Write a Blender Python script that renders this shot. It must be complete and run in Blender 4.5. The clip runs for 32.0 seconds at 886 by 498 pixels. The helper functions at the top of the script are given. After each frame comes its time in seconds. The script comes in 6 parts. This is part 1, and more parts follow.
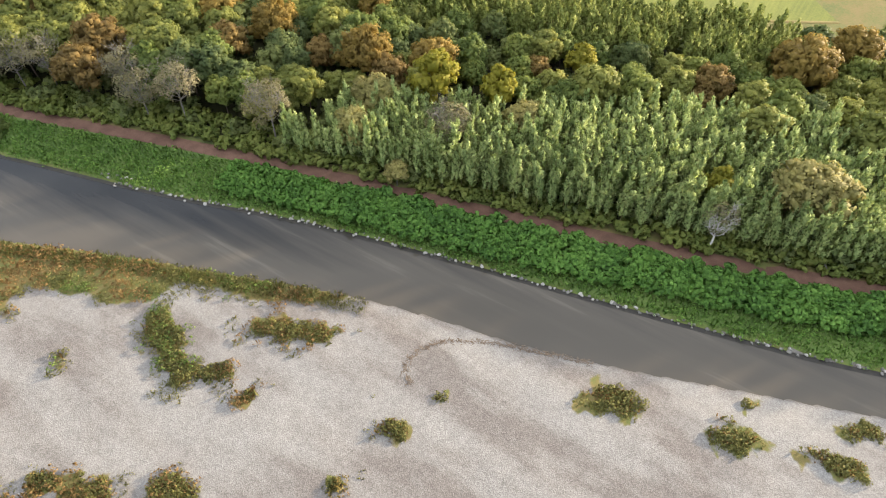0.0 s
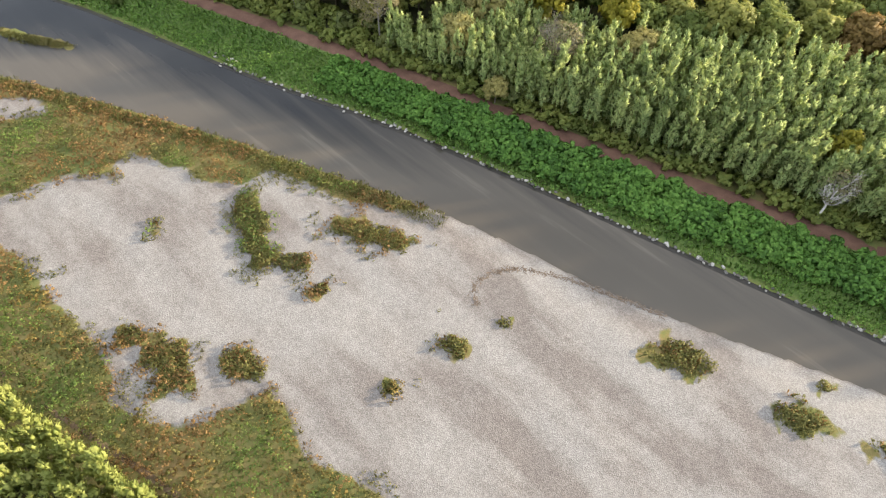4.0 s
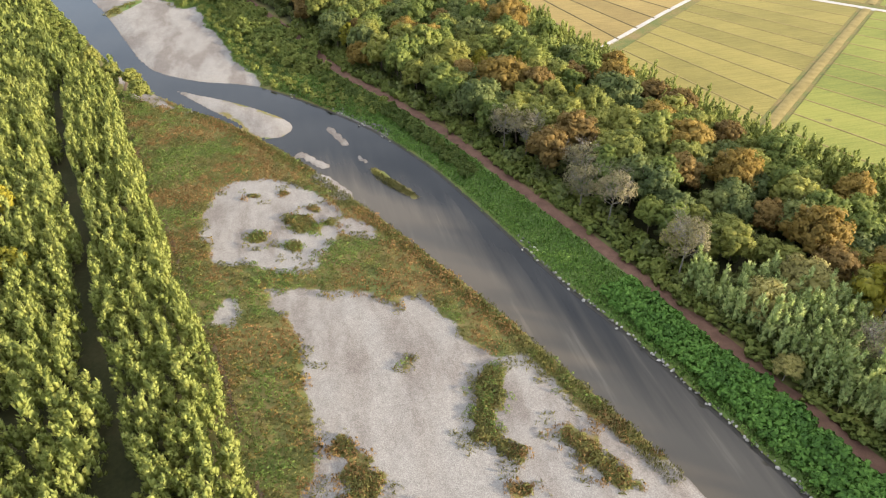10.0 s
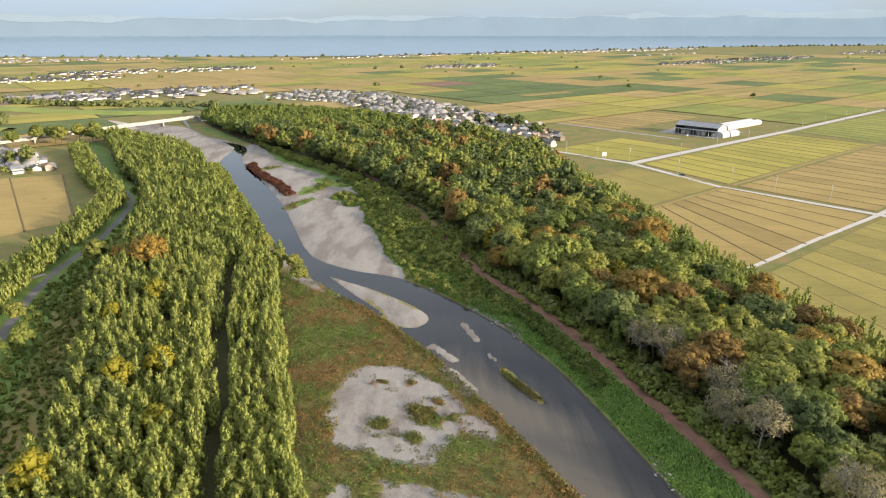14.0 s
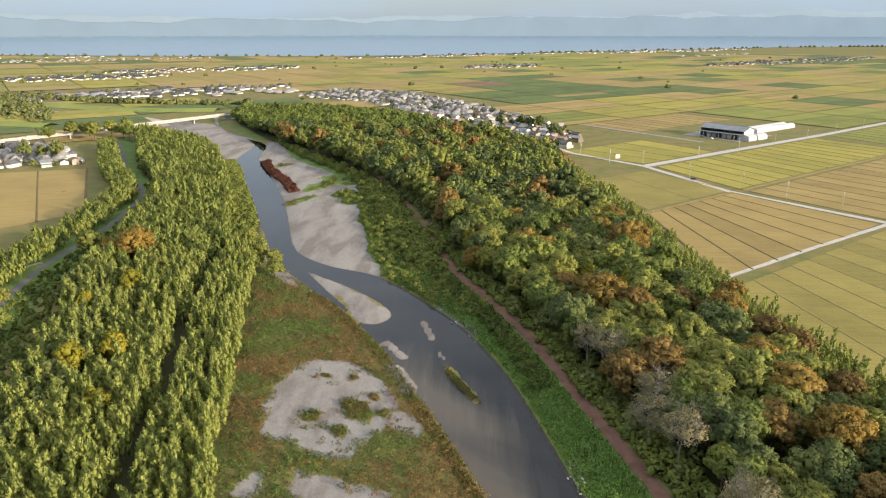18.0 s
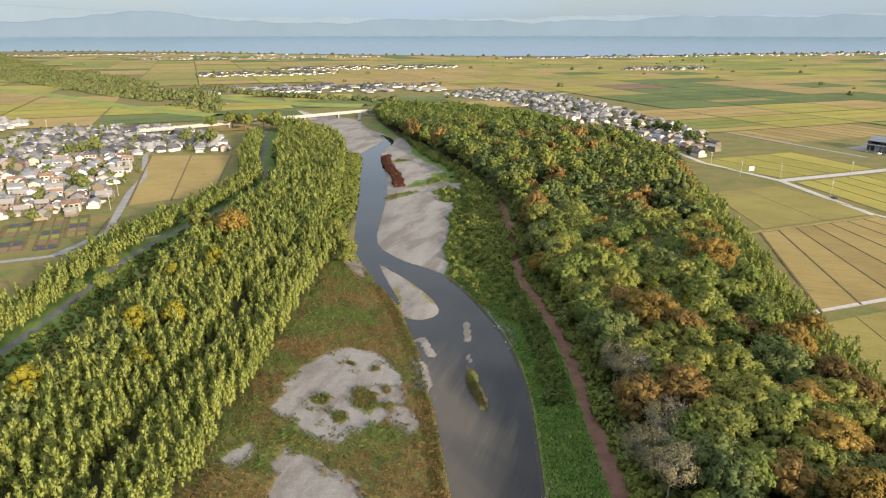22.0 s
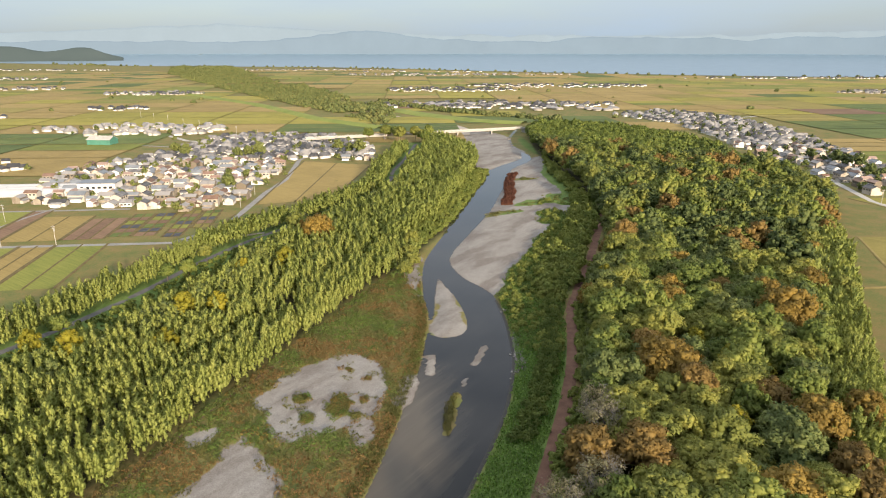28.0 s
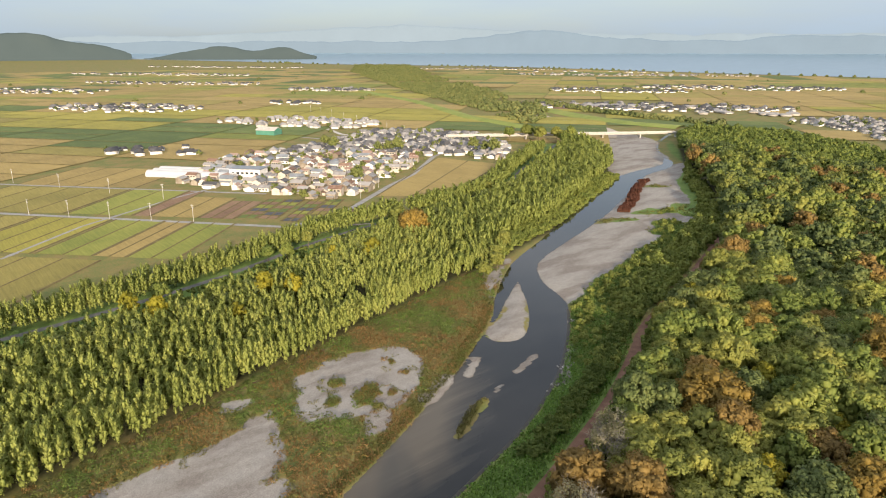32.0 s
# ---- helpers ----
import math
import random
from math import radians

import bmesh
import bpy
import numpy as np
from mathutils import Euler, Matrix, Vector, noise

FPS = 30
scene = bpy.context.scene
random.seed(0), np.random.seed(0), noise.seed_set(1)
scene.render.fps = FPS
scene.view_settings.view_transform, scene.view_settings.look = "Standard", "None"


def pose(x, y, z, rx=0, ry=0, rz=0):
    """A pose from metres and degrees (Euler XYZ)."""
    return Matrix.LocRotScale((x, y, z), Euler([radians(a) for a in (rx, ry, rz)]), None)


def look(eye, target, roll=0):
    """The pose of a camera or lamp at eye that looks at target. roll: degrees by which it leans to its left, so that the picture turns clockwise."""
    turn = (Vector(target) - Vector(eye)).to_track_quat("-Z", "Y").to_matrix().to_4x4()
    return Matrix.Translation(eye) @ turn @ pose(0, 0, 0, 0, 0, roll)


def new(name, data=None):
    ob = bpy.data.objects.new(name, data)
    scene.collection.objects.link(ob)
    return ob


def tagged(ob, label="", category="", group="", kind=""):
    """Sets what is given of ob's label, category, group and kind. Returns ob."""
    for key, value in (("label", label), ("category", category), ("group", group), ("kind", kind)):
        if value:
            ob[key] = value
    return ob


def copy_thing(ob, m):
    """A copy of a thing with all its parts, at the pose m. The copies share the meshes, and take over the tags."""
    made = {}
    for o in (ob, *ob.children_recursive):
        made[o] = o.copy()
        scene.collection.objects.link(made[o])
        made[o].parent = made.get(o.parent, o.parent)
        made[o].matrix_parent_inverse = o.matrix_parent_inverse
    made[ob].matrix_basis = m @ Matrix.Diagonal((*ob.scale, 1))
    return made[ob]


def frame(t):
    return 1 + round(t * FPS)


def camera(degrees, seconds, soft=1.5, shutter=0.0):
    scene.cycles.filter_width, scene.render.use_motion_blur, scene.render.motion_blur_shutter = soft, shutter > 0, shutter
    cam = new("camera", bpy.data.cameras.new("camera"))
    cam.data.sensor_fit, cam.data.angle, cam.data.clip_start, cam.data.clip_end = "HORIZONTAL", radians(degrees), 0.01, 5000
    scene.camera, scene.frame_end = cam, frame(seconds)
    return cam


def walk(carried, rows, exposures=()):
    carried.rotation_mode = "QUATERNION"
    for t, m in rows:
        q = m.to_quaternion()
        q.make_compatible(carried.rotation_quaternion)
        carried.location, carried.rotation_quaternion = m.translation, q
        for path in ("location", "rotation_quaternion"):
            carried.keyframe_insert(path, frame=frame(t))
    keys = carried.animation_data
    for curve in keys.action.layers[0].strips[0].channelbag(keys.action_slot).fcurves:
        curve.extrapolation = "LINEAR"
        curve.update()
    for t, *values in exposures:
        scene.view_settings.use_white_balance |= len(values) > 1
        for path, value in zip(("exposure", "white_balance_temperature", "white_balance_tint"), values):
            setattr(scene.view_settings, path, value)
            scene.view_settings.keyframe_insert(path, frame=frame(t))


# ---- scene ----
cam = camera(69.1, 32.0, 1.1)
PATH = [
    (0, (-16.7, 0.17, 100.61), (12.0, 18.74, 64.12), 0.0),
    (0.5, (-16.38, 0.38, 100.42), (11.46, 18.26, 62.93), 0.0),
    (1, (-16.19, 0.52, 100.33), (10.74, 17.74, 61.89), 0.0),
    (1.5, (-15.64, 0.93, 100.1), (10.16, 17.48, 60.6), 0.0),
    (2, (-15.46, 1.07, 99.97), (9.23, 16.94, 59.49), 0.0),
    (2.5, (-15.43, 1.09, 99.88), (8.42, 17.75, 59.21), 0.0),
    (3, (-15.43, 1.11, 99.89), (7.29, 19.31, 59.23), 0.0),
    (3.5, (-15.43, 1.13, 99.86), (6.45, 20.36, 59.22), 0.0),
    (5.5, (-15.68, 1.4, 100.28), (2.48, 26.94, 61.33), 0.0),
    (6, (-15.75, 1.35, 100.26), (2.12, 29.06, 62.68), 0.0),
    (6.5, (-15.83, 1.3, 100.25), (2.06, 31.05, 64.25), 0.0),
    (7, (-15.89, 1.27, 100.21), (1.75, 32.94, 65.77), 0.0),
    (7.5, (-15.98, 1.15, 100.15), (0.8, 34.26, 66.65), 0.0),
    (8, (-15.96, 1.15, 100.09), (0.18, 36.75, 68.91), 0.0),
    (8.5, (-15.95, 1.11, 100.03), (-0.96, 38.39, 70.27), 0.0),
    (9, (-15.9, 1.13, 99.95), (-2.64, 39.01, 70.13), 0.0),
    (9.5, (-15.88, 1.1, 99.96), (-4.38, 39.61, 70.22), 0.0),
    (10, (-15.86, 1.05, 99.98), (-5.99, 40.11, 70.36), 0.0),
    (10.5, (-15.85, 0.96, 100.0), (-7.26, 41.18, 71.55), 0.0),
    (11, (-15.83, 0.93, 100.05), (-8.54, 42.35, 73.01), 0.0),
    (11.5, (-15.82, 0.86, 100.11), (-9.71, 43.65, 74.97), 0.0),
    (12, (-15.99, 0.85, 100.13), (-10.85, 45.06, 77.36), 0.0),
    (12.5, (-15.99, 0.87, 100.14), (-11.73, 46.25, 79.59), 0.0),
    (13, (-15.99, 0.88, 100.14), (-12.92, 47.2, 81.57), 0.0),
    (13.5, (-16.03, 0.89, 100.15), (-14.65, 47.99, 83.43), 0.0),
    (14, (-16.11, 0.9, 100.17), (-14.99, 48.24, 84.13), 0.0),
    (14.5, (-14.62, 0.9, 100.24), (-13.38, 48.24, 84.19), 0.0),
    (16.5, (-0.34, 0.27, 100.17), (0.2, 47.64, 84.18), 0.0),
    (17, (4.43, -0.07, 100.3), (4.57, 47.3, 84.3), 0.0),
    (17.5, (9.49, -0.51, 100.43), (8.88, 46.86, 84.43), 0.0),
    (18, (14.55, -0.85, 100.55), (12.06, 46.44, 84.5), 0.0),
    (18.5, (19.46, -1.0, 100.68), (15.1, 46.14, 84.58), 0.0),
    (19, (24.52, -0.77, 100.81), (18.29, 46.17, 84.77), 0.0),
    (19.5, (29.27, 0.07, 100.77), (21.47, 46.79, 84.74), 0.0),
    (20, (33.88, 0.87, 100.73), (24.67, 47.33, 84.71), 0.0),
    (20.5, (38.63, 1.86, 100.7), (28.12, 48.05, 84.69), 0.0),
    (21, (43.39, 2.99, 100.66), (31.67, 48.87, 84.59), 0.0),
    (21.5, (47.77, 4.64, 100.61), (34.78, 50.18, 84.56), 0.0),
    (22, (52.16, 6.35, 100.57), (37.9, 51.51, 84.54), 0.0),
    (22.5, (56.7, 8.33, 100.52), (41.35, 53.12, 84.43), 0.0),
    (23, (60.94, 10.32, 100.47), (44.75, 54.81, 84.38), 0.0),
    (23.5, (65.26, 11.93, 100.47), (48.13, 56.07, 84.41), 0.0),
    (24, (69.44, 13.87, 100.46), (51.13, 57.53, 84.39), 0.0),
    (24.5, (73.47, 15.81, 100.46), (53.92, 58.93, 84.38), 0.0),
    (25, (77.65, 18.03, 100.46), (56.96, 60.62, 84.38), 0.0),
    (25.5, (82.02, 20.38, 100.51), (60.14, 62.34, 84.38), 0.0),
    (27.5, (99.05, 30.87, 100.71), (72.67, 70.65, 85.82), 0.0),
    (28, (103.12, 33.68, 100.76), (75.71, 72.77, 85.93), 0.0),
    (28.5, (106.85, 36.72, 100.71), (78.41, 75.07, 85.86), 0.0),
    (29, (110.43, 39.71, 100.65), (80.85, 77.2, 85.83), 0.0),
    (29.5, (113.72, 42.75, 100.59), (82.89, 79.22, 85.75), 0.0),
    (30, (117.15, 46.08, 100.54), (85.07, 81.42, 85.63), 0.0),
    (30.5, (120.43, 49.54, 100.48), (87.13, 83.75, 85.6), 0.0),
    (31, (123.57, 53.05, 100.42), (89.09, 86.09, 85.59), 0.0),
    (31.5, (126.7, 56.71, 100.37), (91.04, 88.45, 85.52), 0.0),
    (32, (129.54, 60.36, 100.31), (92.8, 90.85, 85.45), 0.0),
]
walk(cam, [(t, look(eye, target, roll)) for t, eye, target, roll in PATH], [(0.0, 1.87, 6650, 13), (6.0, 1.87, 6650, 13), (9.0, 1.83, 6700, 14), (11.0, 1.74, 6730, 14), (13.0, 1.52, 6750, 14), (16.5, 1.29, 6750, 13), (24.0, 1.27, 6850, 13), (32.0, 1.25, 6950, 14)])

# ---------------------------------------------------------------- light
SUN_FROM = Vector((0.85, -0.53, 0.0)).normalized()
SUN_HEIGHT = 14.0
sun_dir = Vector((SUN_FROM.x * math.cos(radians(SUN_HEIGHT)), SUN_FROM.y * math.cos(radians(SUN_HEIGHT)), math.sin(radians(SUN_HEIGHT))))
lamp = bpy.data.lights.new("sun", "SUN")
lamp.energy, lamp.angle, lamp.color = 3.8, radians(3.0), (1.0, 0.84, 0.63)
sun = new("sun", lamp)
sun.matrix_world = look(sun_dir * 100, (0, 0, 0))

world = bpy.data.worlds.new("sky")
scene.world = world
world.use_nodes = True
wn, wl = world.node_tree.nodes, world.node_tree.links
wn.clear()
sky = wn.new("ShaderNodeTexSky")
sky.sky_type, sky.sun_disc = "NISHITA", False
sky.sun_elevation, sky.sun_rotation = radians(SUN_HEIGHT), math.atan2(SUN_FROM.x, SUN_FROM.y)
sky.air_density, sky.dust_density, sky.ozone_density = 1.0, 1.5, 2.0
wcoord = wn.new("ShaderNodeTexCoord")
wmap = wn.new("ShaderNodeMapping")
wmap.inputs["Scale"].default_value = (1.2, 1.2, 7.0)
wl.new(wcoord.outputs["Generated"], wmap.inputs["Vector"])
cloud = wn.new("ShaderNodeTexNoise")
cloud.inputs["Scale"].default_value, cloud.inputs["Detail"].default_value, cloud.inputs["Roughness"].default_value = 2.2, 6.0, 0.55
wl.new(wmap.outputs["Vector"], cloud.inputs["Vector"])
cramp = wn.new("ShaderNodeValToRGB")
cramp.color_ramp.elements[0].position, cramp.color_ramp.elements[1].position = 0.35, 0.72
cramp.color_ramp.elements[0].color, cramp.color_ramp.elements[1].color = (0.62, 0.62, 0.62, 1), (1.0, 1.0, 1.0, 1)
wl.new(cloud.outputs["Fac"], cramp.inputs["Fac"])
veil = wn.new("ShaderNodeMix")
veil.data_type = "RGBA"
split = wn.new("ShaderNodeSeparateXYZ")
wl.new(wcoord.outputs["Generated"], split.inputs["Vector"])
dome = wn.new("ShaderNodeValToRGB")
dome.color_ramp.elements[0].position, dome.color_ramp.elements[1].position = 0.0, 0.75
dome.color_ramp.elements[0].color, dome.color_ramp.elements[1].color = (0.268, 0.362, 0.455, 1), (0.94, 0.99, 1.06, 1)
wl.new(split.outputs["Z"], dome.inputs["Fac"])
bright = wn.new("ShaderNodeVectorMath")
bright.operation = "SCALE"
bright.inputs["Scale"].default_value = 9.5
wl.new(dome.outputs["Color"], bright.inputs[0])
wl.new(bright.outputs["Vector"], veil.inputs["B"])
wl.new(cramp.outputs["Color"], veil.inputs["Factor"])
wl.new(sky.outputs["Color"], veil.inputs["A"])
wback = wn.new("ShaderNodeBackground")
wback.inputs["Strength"].default_value = 0.070
wl.new(veil.outputs["Result"], wback.inputs["Color"])
wout = wn.new("ShaderNodeOutputWorld")
wl.new(wback.outputs["Background"], wout.inputs["Surface"])

# ---------------------------------------------------------------- materials
def node(nt, kind, **values):
    n = nt.nodes.new(kind)
    for key, value in values.items():
        n.inputs[key.replace("_", " ")].default_value = value
    return n


def blank(name):
    m = bpy.data.materials.new(name)
    m.use_nodes = True
    m.node_tree.nodes.clear()
    return m, m.node_tree


def ramp(nt, colours, source, low=0.3, high=0.7):
    r = nt.nodes.new("ShaderNodeValToRGB")
    e = r.color_ramp.elements
    while len(e) < len(colours):
        e.new(0.5)
    for k, c in enumerate(colours):
        e[k].position = low + (high - low) * k / max(1, len(colours) - 1)
        e[k].color = (*c, 1)
    nt.links.new(source, r.inputs["Fac"])
    return r.outputs["Color"]


def math_node(nt, op, a, b=None):
    n = nt.nodes.new("ShaderNodeMath")
    n.operation = op
    for k, v in enumerate((a, b)):
        if v is None:
            continue
        if isinstance(v, (int, float)):
            n.inputs[k].default_value = v
        else:
            nt.links.new(v, n.inputs[k])
    return n.outputs[0]


def mix_colour(nt, fac, a, b):
    n = nt.nodes.new("ShaderNodeMix")
    n.data_type = "RGBA"
    for key, v in (("Factor", fac), ("A", a), ("B", b)):
        if isinstance(v, (int, float)):
            n.inputs[key].default_value = v
        elif isinstance(v, tuple):
            n.inputs[key].default_value = (*v, 1)
        else:
            nt.links.new(v, n.inputs[key])
    return n.outputs["Result"]


def noise_out(nt, scale, detail=4.0, rough=0.55, vector=None):
    n = node(nt, "ShaderNodeTexNoise", Scale=scale, Detail=detail, Roughness=rough)
    if vector is None:
        vector = nt.nodes.new("ShaderNodeNewGeometry").outputs["Position"]
    nt.links.new(vector, n.inputs["Vector"])
    return n.outputs["Fac"]


def finish(nt, colour, rough=0.9, bump=None, strength=0.3, distance=0.1, through_light=0.0, metal=0.0, spec=0.3):
    p = node(nt, "ShaderNodeBsdfPrincipled", Roughness=rough, Metallic=metal)
    p.inputs["Specular IOR Level"].default_value = spec
    if isinstance(colour, tuple):
        p.inputs["Base Color"].default_value = (*colour, 1)
    else:
        nt.links.new(colour, p.inputs["Base Color"])
    if bump is not None:
        b = node(nt, "ShaderNodeBump", Strength=strength, Distance=distance)
        nt.links.new(bump, b.inputs["Height"])
        nt.links.new(b.outputs["Normal"], p.inputs["Normal"])
    out = nt.nodes.new("ShaderNodeOutputMaterial")
    last = p.outputs[0]
    if through_light:
        t = nt.nodes.new("ShaderNodeBsdfTranslucent")
        if isinstance(colour, tuple):
            t.inputs["Color"].default_value = (*colour, 1)
        else:
            nt.links.new(colour, t.inputs["Color"])
        mx = nt.nodes.new("ShaderNodeMixShader")
        mx.inputs[0].default_value = through_light
        nt.links.new(last, mx.inputs[1])
        nt.links.new(t.outputs[0], mx.inputs[2])
        last = mx.outputs[0]
    nt.links.new(last, out.inputs["Surface"])
    return p


def surface(name, colours, scale=0.5, fine=6.0, rough=0.9, bump=0.3, distance=0.05, by_object=0.0, by_piece=0.0, through_light=0.0, metal=0.0, spec=0.3, low=0.3, high=0.7):
    """Colours over noise at two scales, varied from object to object or from piece to piece."""
    m, nt = blank(name)
    a, b = noise_out(nt, scale), noise_out(nt, fine)
    f = math_node(nt, "ADD", math_node(nt, "MULTIPLY", a, 0.62), math_node(nt, "MULTIPLY", b, 0.38))
    if by_object:
        r = nt.nodes.new("ShaderNodeObjectInfo").outputs["Random"]
        f = math_node(nt, "ADD", f, math_node(nt, "MULTIPLY", math_node(nt, "SUBTRACT", r, 0.5), by_object))
    if by_piece:
        r = nt.nodes.new("ShaderNodeNewGeometry").outputs["Random Per Island"]
        f = math_node(nt, "ADD", f, math_node(nt, "MULTIPLY", math_node(nt, "SUBTRACT", r, 0.5), by_piece))
    c = ramp(nt, colours, f, low, high)
    finish(nt, c, rough, b if bump else None, bump, distance, through_light, metal, spec)
    return m


def leafy(name, colours, by_object=0.26, by_piece=0.18, through_light=0.42, rough=0.65):
    return surface(name, colours, 0.12, 1.3, rough, 0.0, 0.0, by_object, by_piece, through_light, spec=0.25, low=0.27, high=0.73)


leaf_green = leafy("leaf_green", [(0.102, 0.15, 0.038), (0.185, 0.235, 0.057), (0.293, 0.321, 0.08)])
leaf_dark = leafy("leaf_dark", [(0.082, 0.12, 0.044), (0.148, 0.188, 0.063), (0.239, 0.267, 0.085)])
leaf_olive = leafy("leaf_olive", [(0.148, 0.181, 0.047), (0.24, 0.261, 0.065), (0.342, 0.342, 0.083)])
leaf_yellow = leafy("leaf_yellow", [(0.19, 0.195, 0.026), (0.3, 0.28, 0.034), (0.4, 0.355, 0.042)])
leaf_orange = leafy("leaf_orange", [(0.185, 0.134, 0.034), (0.29, 0.206, 0.05), (0.395, 0.286, 0.073)])
leaf_tan = leafy("leaf_tan", [(0.273, 0.25, 0.091), (0.406, 0.37, 0.133), (0.547, 0.499, 0.188)])
leaf_rust = leafy("leaf_rust", [(0.155, 0.11, 0.039), (0.24, 0.166, 0.054), (0.33, 0.23, 0.075)])
leaf_grey = leafy("leaf_grey", [(0.149, 0.144, 0.069), (0.23, 0.216, 0.113), (0.322, 0.293, 0.172)])
leaf_bamboo = leafy("leaf_bamboo", [(0.164, 0.208, 0.052), (0.270, 0.316, 0.082), (0.394, 0.422, 0.126)], 0.10, 0.12, 0.36)
leaf_bamboo_cool = leafy("leaf_bamboo_cool", [(0.175, 0.253, 0.092), (0.33, 0.417, 0.152), (0.534, 0.601, 0.23)], 0.10, 0.22, 0.34)
leaf_shrub = leafy("leaf_shrub", [(0.071, 0.166, 0.036), (0.128, 0.273, 0.052), (0.204, 0.379, 0.078)], 0.2, 0.35, 0.35)
leaf_red = leafy("leaf_red", [(0.098, 0.041, 0.028), (0.157, 0.067, 0.043), (0.221, 0.103, 0.062)])
grass_lush = leafy("grass_lush", [(0.094, 0.198, 0.039), (0.157, 0.292, 0.056), (0.241, 0.373, 0.080)], 0.1, 0.4, 0.3)
grass_brown = leafy("grass_brown", [(0.162, 0.106, 0.044), (0.244, 0.156, 0.062), (0.338, 0.216, 0.086)], 0.2, 0.4, 0.35)
grass_fresh = leafy("grass_fresh", [(0.090, 0.146, 0.034), (0.146, 0.214, 0.048), (0.212, 0.278, 0.066)], 0.1, 0.35, 0.3)
grass_gold = leafy("grass_gold", [(0.160, 0.122, 0.036), (0.232, 0.174, 0.050), (0.300, 0.226, 0.066)], 0.1, 0.25, 0.3)
grass_olive = leafy("grass_olive", [(0.114, 0.126, 0.04), (0.176, 0.179, 0.056), (0.252, 0.233, 0.071)], 0.2, 0.4, 0.35)
bark = surface("bark", [(0.06, 0.045, 0.032), (0.13, 0.10, 0.075), (0.19, 0.16, 0.125)], 2.0, 14.0, 0.95, 0.6, 0.03)
bark_pale = surface("bark_pale", [(0.150, 0.138, 0.118), (0.205, 0.190, 0.165), (0.265, 0.248, 0.220)], 2.0, 14.0, 0.95, 0.6, 0.03)
culm_skin = surface("culm_skin", [(0.16, 0.17, 0.05), (0.27, 0.24, 0.08), (0.36, 0.29, 0.11)], 1.0, 9.0, 0.5, 0.1, 0.01, by_piece=0.5)
stone_pale = surface("stone_pale", [(0.13, 0.125, 0.115), (0.24, 0.23, 0.21), (0.42, 0.40, 0.37)], 3.0, 18.0, 0.9, 0.5, 0.03, by_object=0.5)
dirt_red = surface("dirt_red", [(0.085, 0.046, 0.034), (0.135, 0.075, 0.053), (0.190, 0.112, 0.080)], 0.35, 5.0, 0.95, 0.5, 0.06)
asphalt = surface("asphalt", [(0.16, 0.16, 0.16), (0.22, 0.22, 0.215), (0.29, 0.285, 0.275)], 0.2, 9.0, 0.9, 0.2, 0.01)
asphalt_dark = surface("asphalt_dark", [(0.075, 0.078, 0.080), (0.105, 0.105, 0.105), (0.14, 0.14, 0.135)], 0.2, 9.0, 0.9, 0.2, 0.01)
concrete = surface("concrete", [(0.288, 0.280, 0.264), (0.368, 0.360, 0.336), (0.448, 0.440, 0.408)], 0.4, 7.0, 0.85, 0.2, 0.01)
white_wall = surface("white_wall", [(0.36, 0.34, 0.31), (0.52, 0.505, 0.48), (0.68, 0.67, 0.65)], 0.3, 3.0, 0.8, 0.1, 0.01, by_object=0.8, by_piece=0.5)
brown_wall = surface("brown_wall", [(0.16, 0.135, 0.105), (0.29, 0.26, 0.215), (0.46, 0.42, 0.37)], 0.3, 3.0, 0.85, 0.1, 0.01, by_object=0.8)
roof_grey = surface("roof_grey", [(0.045, 0.046, 0.05), (0.105, 0.105, 0.108), (0.24, 0.235, 0.23)], 0.3, 5.0, 0.55, 0.5, 0.04, by_object=0.9, by_piece=0.6)
roof_brown = surface("roof_brown", [(0.14, 0.085, 0.06), (0.20, 0.13, 0.10), (0.27, 0.20, 0.17)], 0.3, 5.0, 0.65, 0.5, 0.04, by_object=0.6)
roof_metal = surface("roof_metal", [(0.11, 0.13, 0.15), (0.16, 0.18, 0.20), (0.22, 0.24, 0.26)], 0.2, 3.0, 0.45, 0.1, 0.01)
glass_dark = surface("glass_dark", [(0.02, 0.025, 0.03), (0.035, 0.04, 0.045), (0.05, 0.055, 0.06)], 0.5, 3.0, 0.08, 0.0, spec=0.6)
film_white = surface("film_white", [(0.347, 0.358, 0.370), (0.403, 0.414, 0.426), (0.459, 0.465, 0.470)], 0.15, 2.0, 0.4, 0.1, 0.02)
steel = surface("steel", [(0.35, 0.36, 0.37), (0.45, 0.46, 0.46), (0.55, 0.55, 0.55)], 1.0, 8.0, 0.5, 0.05, 0.01, metal=0.3)
teal_wall = surface("teal_wall", [(0.045, 0.15, 0.11), (0.06, 0.19, 0.145), (0.09, 0.24, 0.19)], 0.3, 3.0, 0.7, 0.1, 0.01)


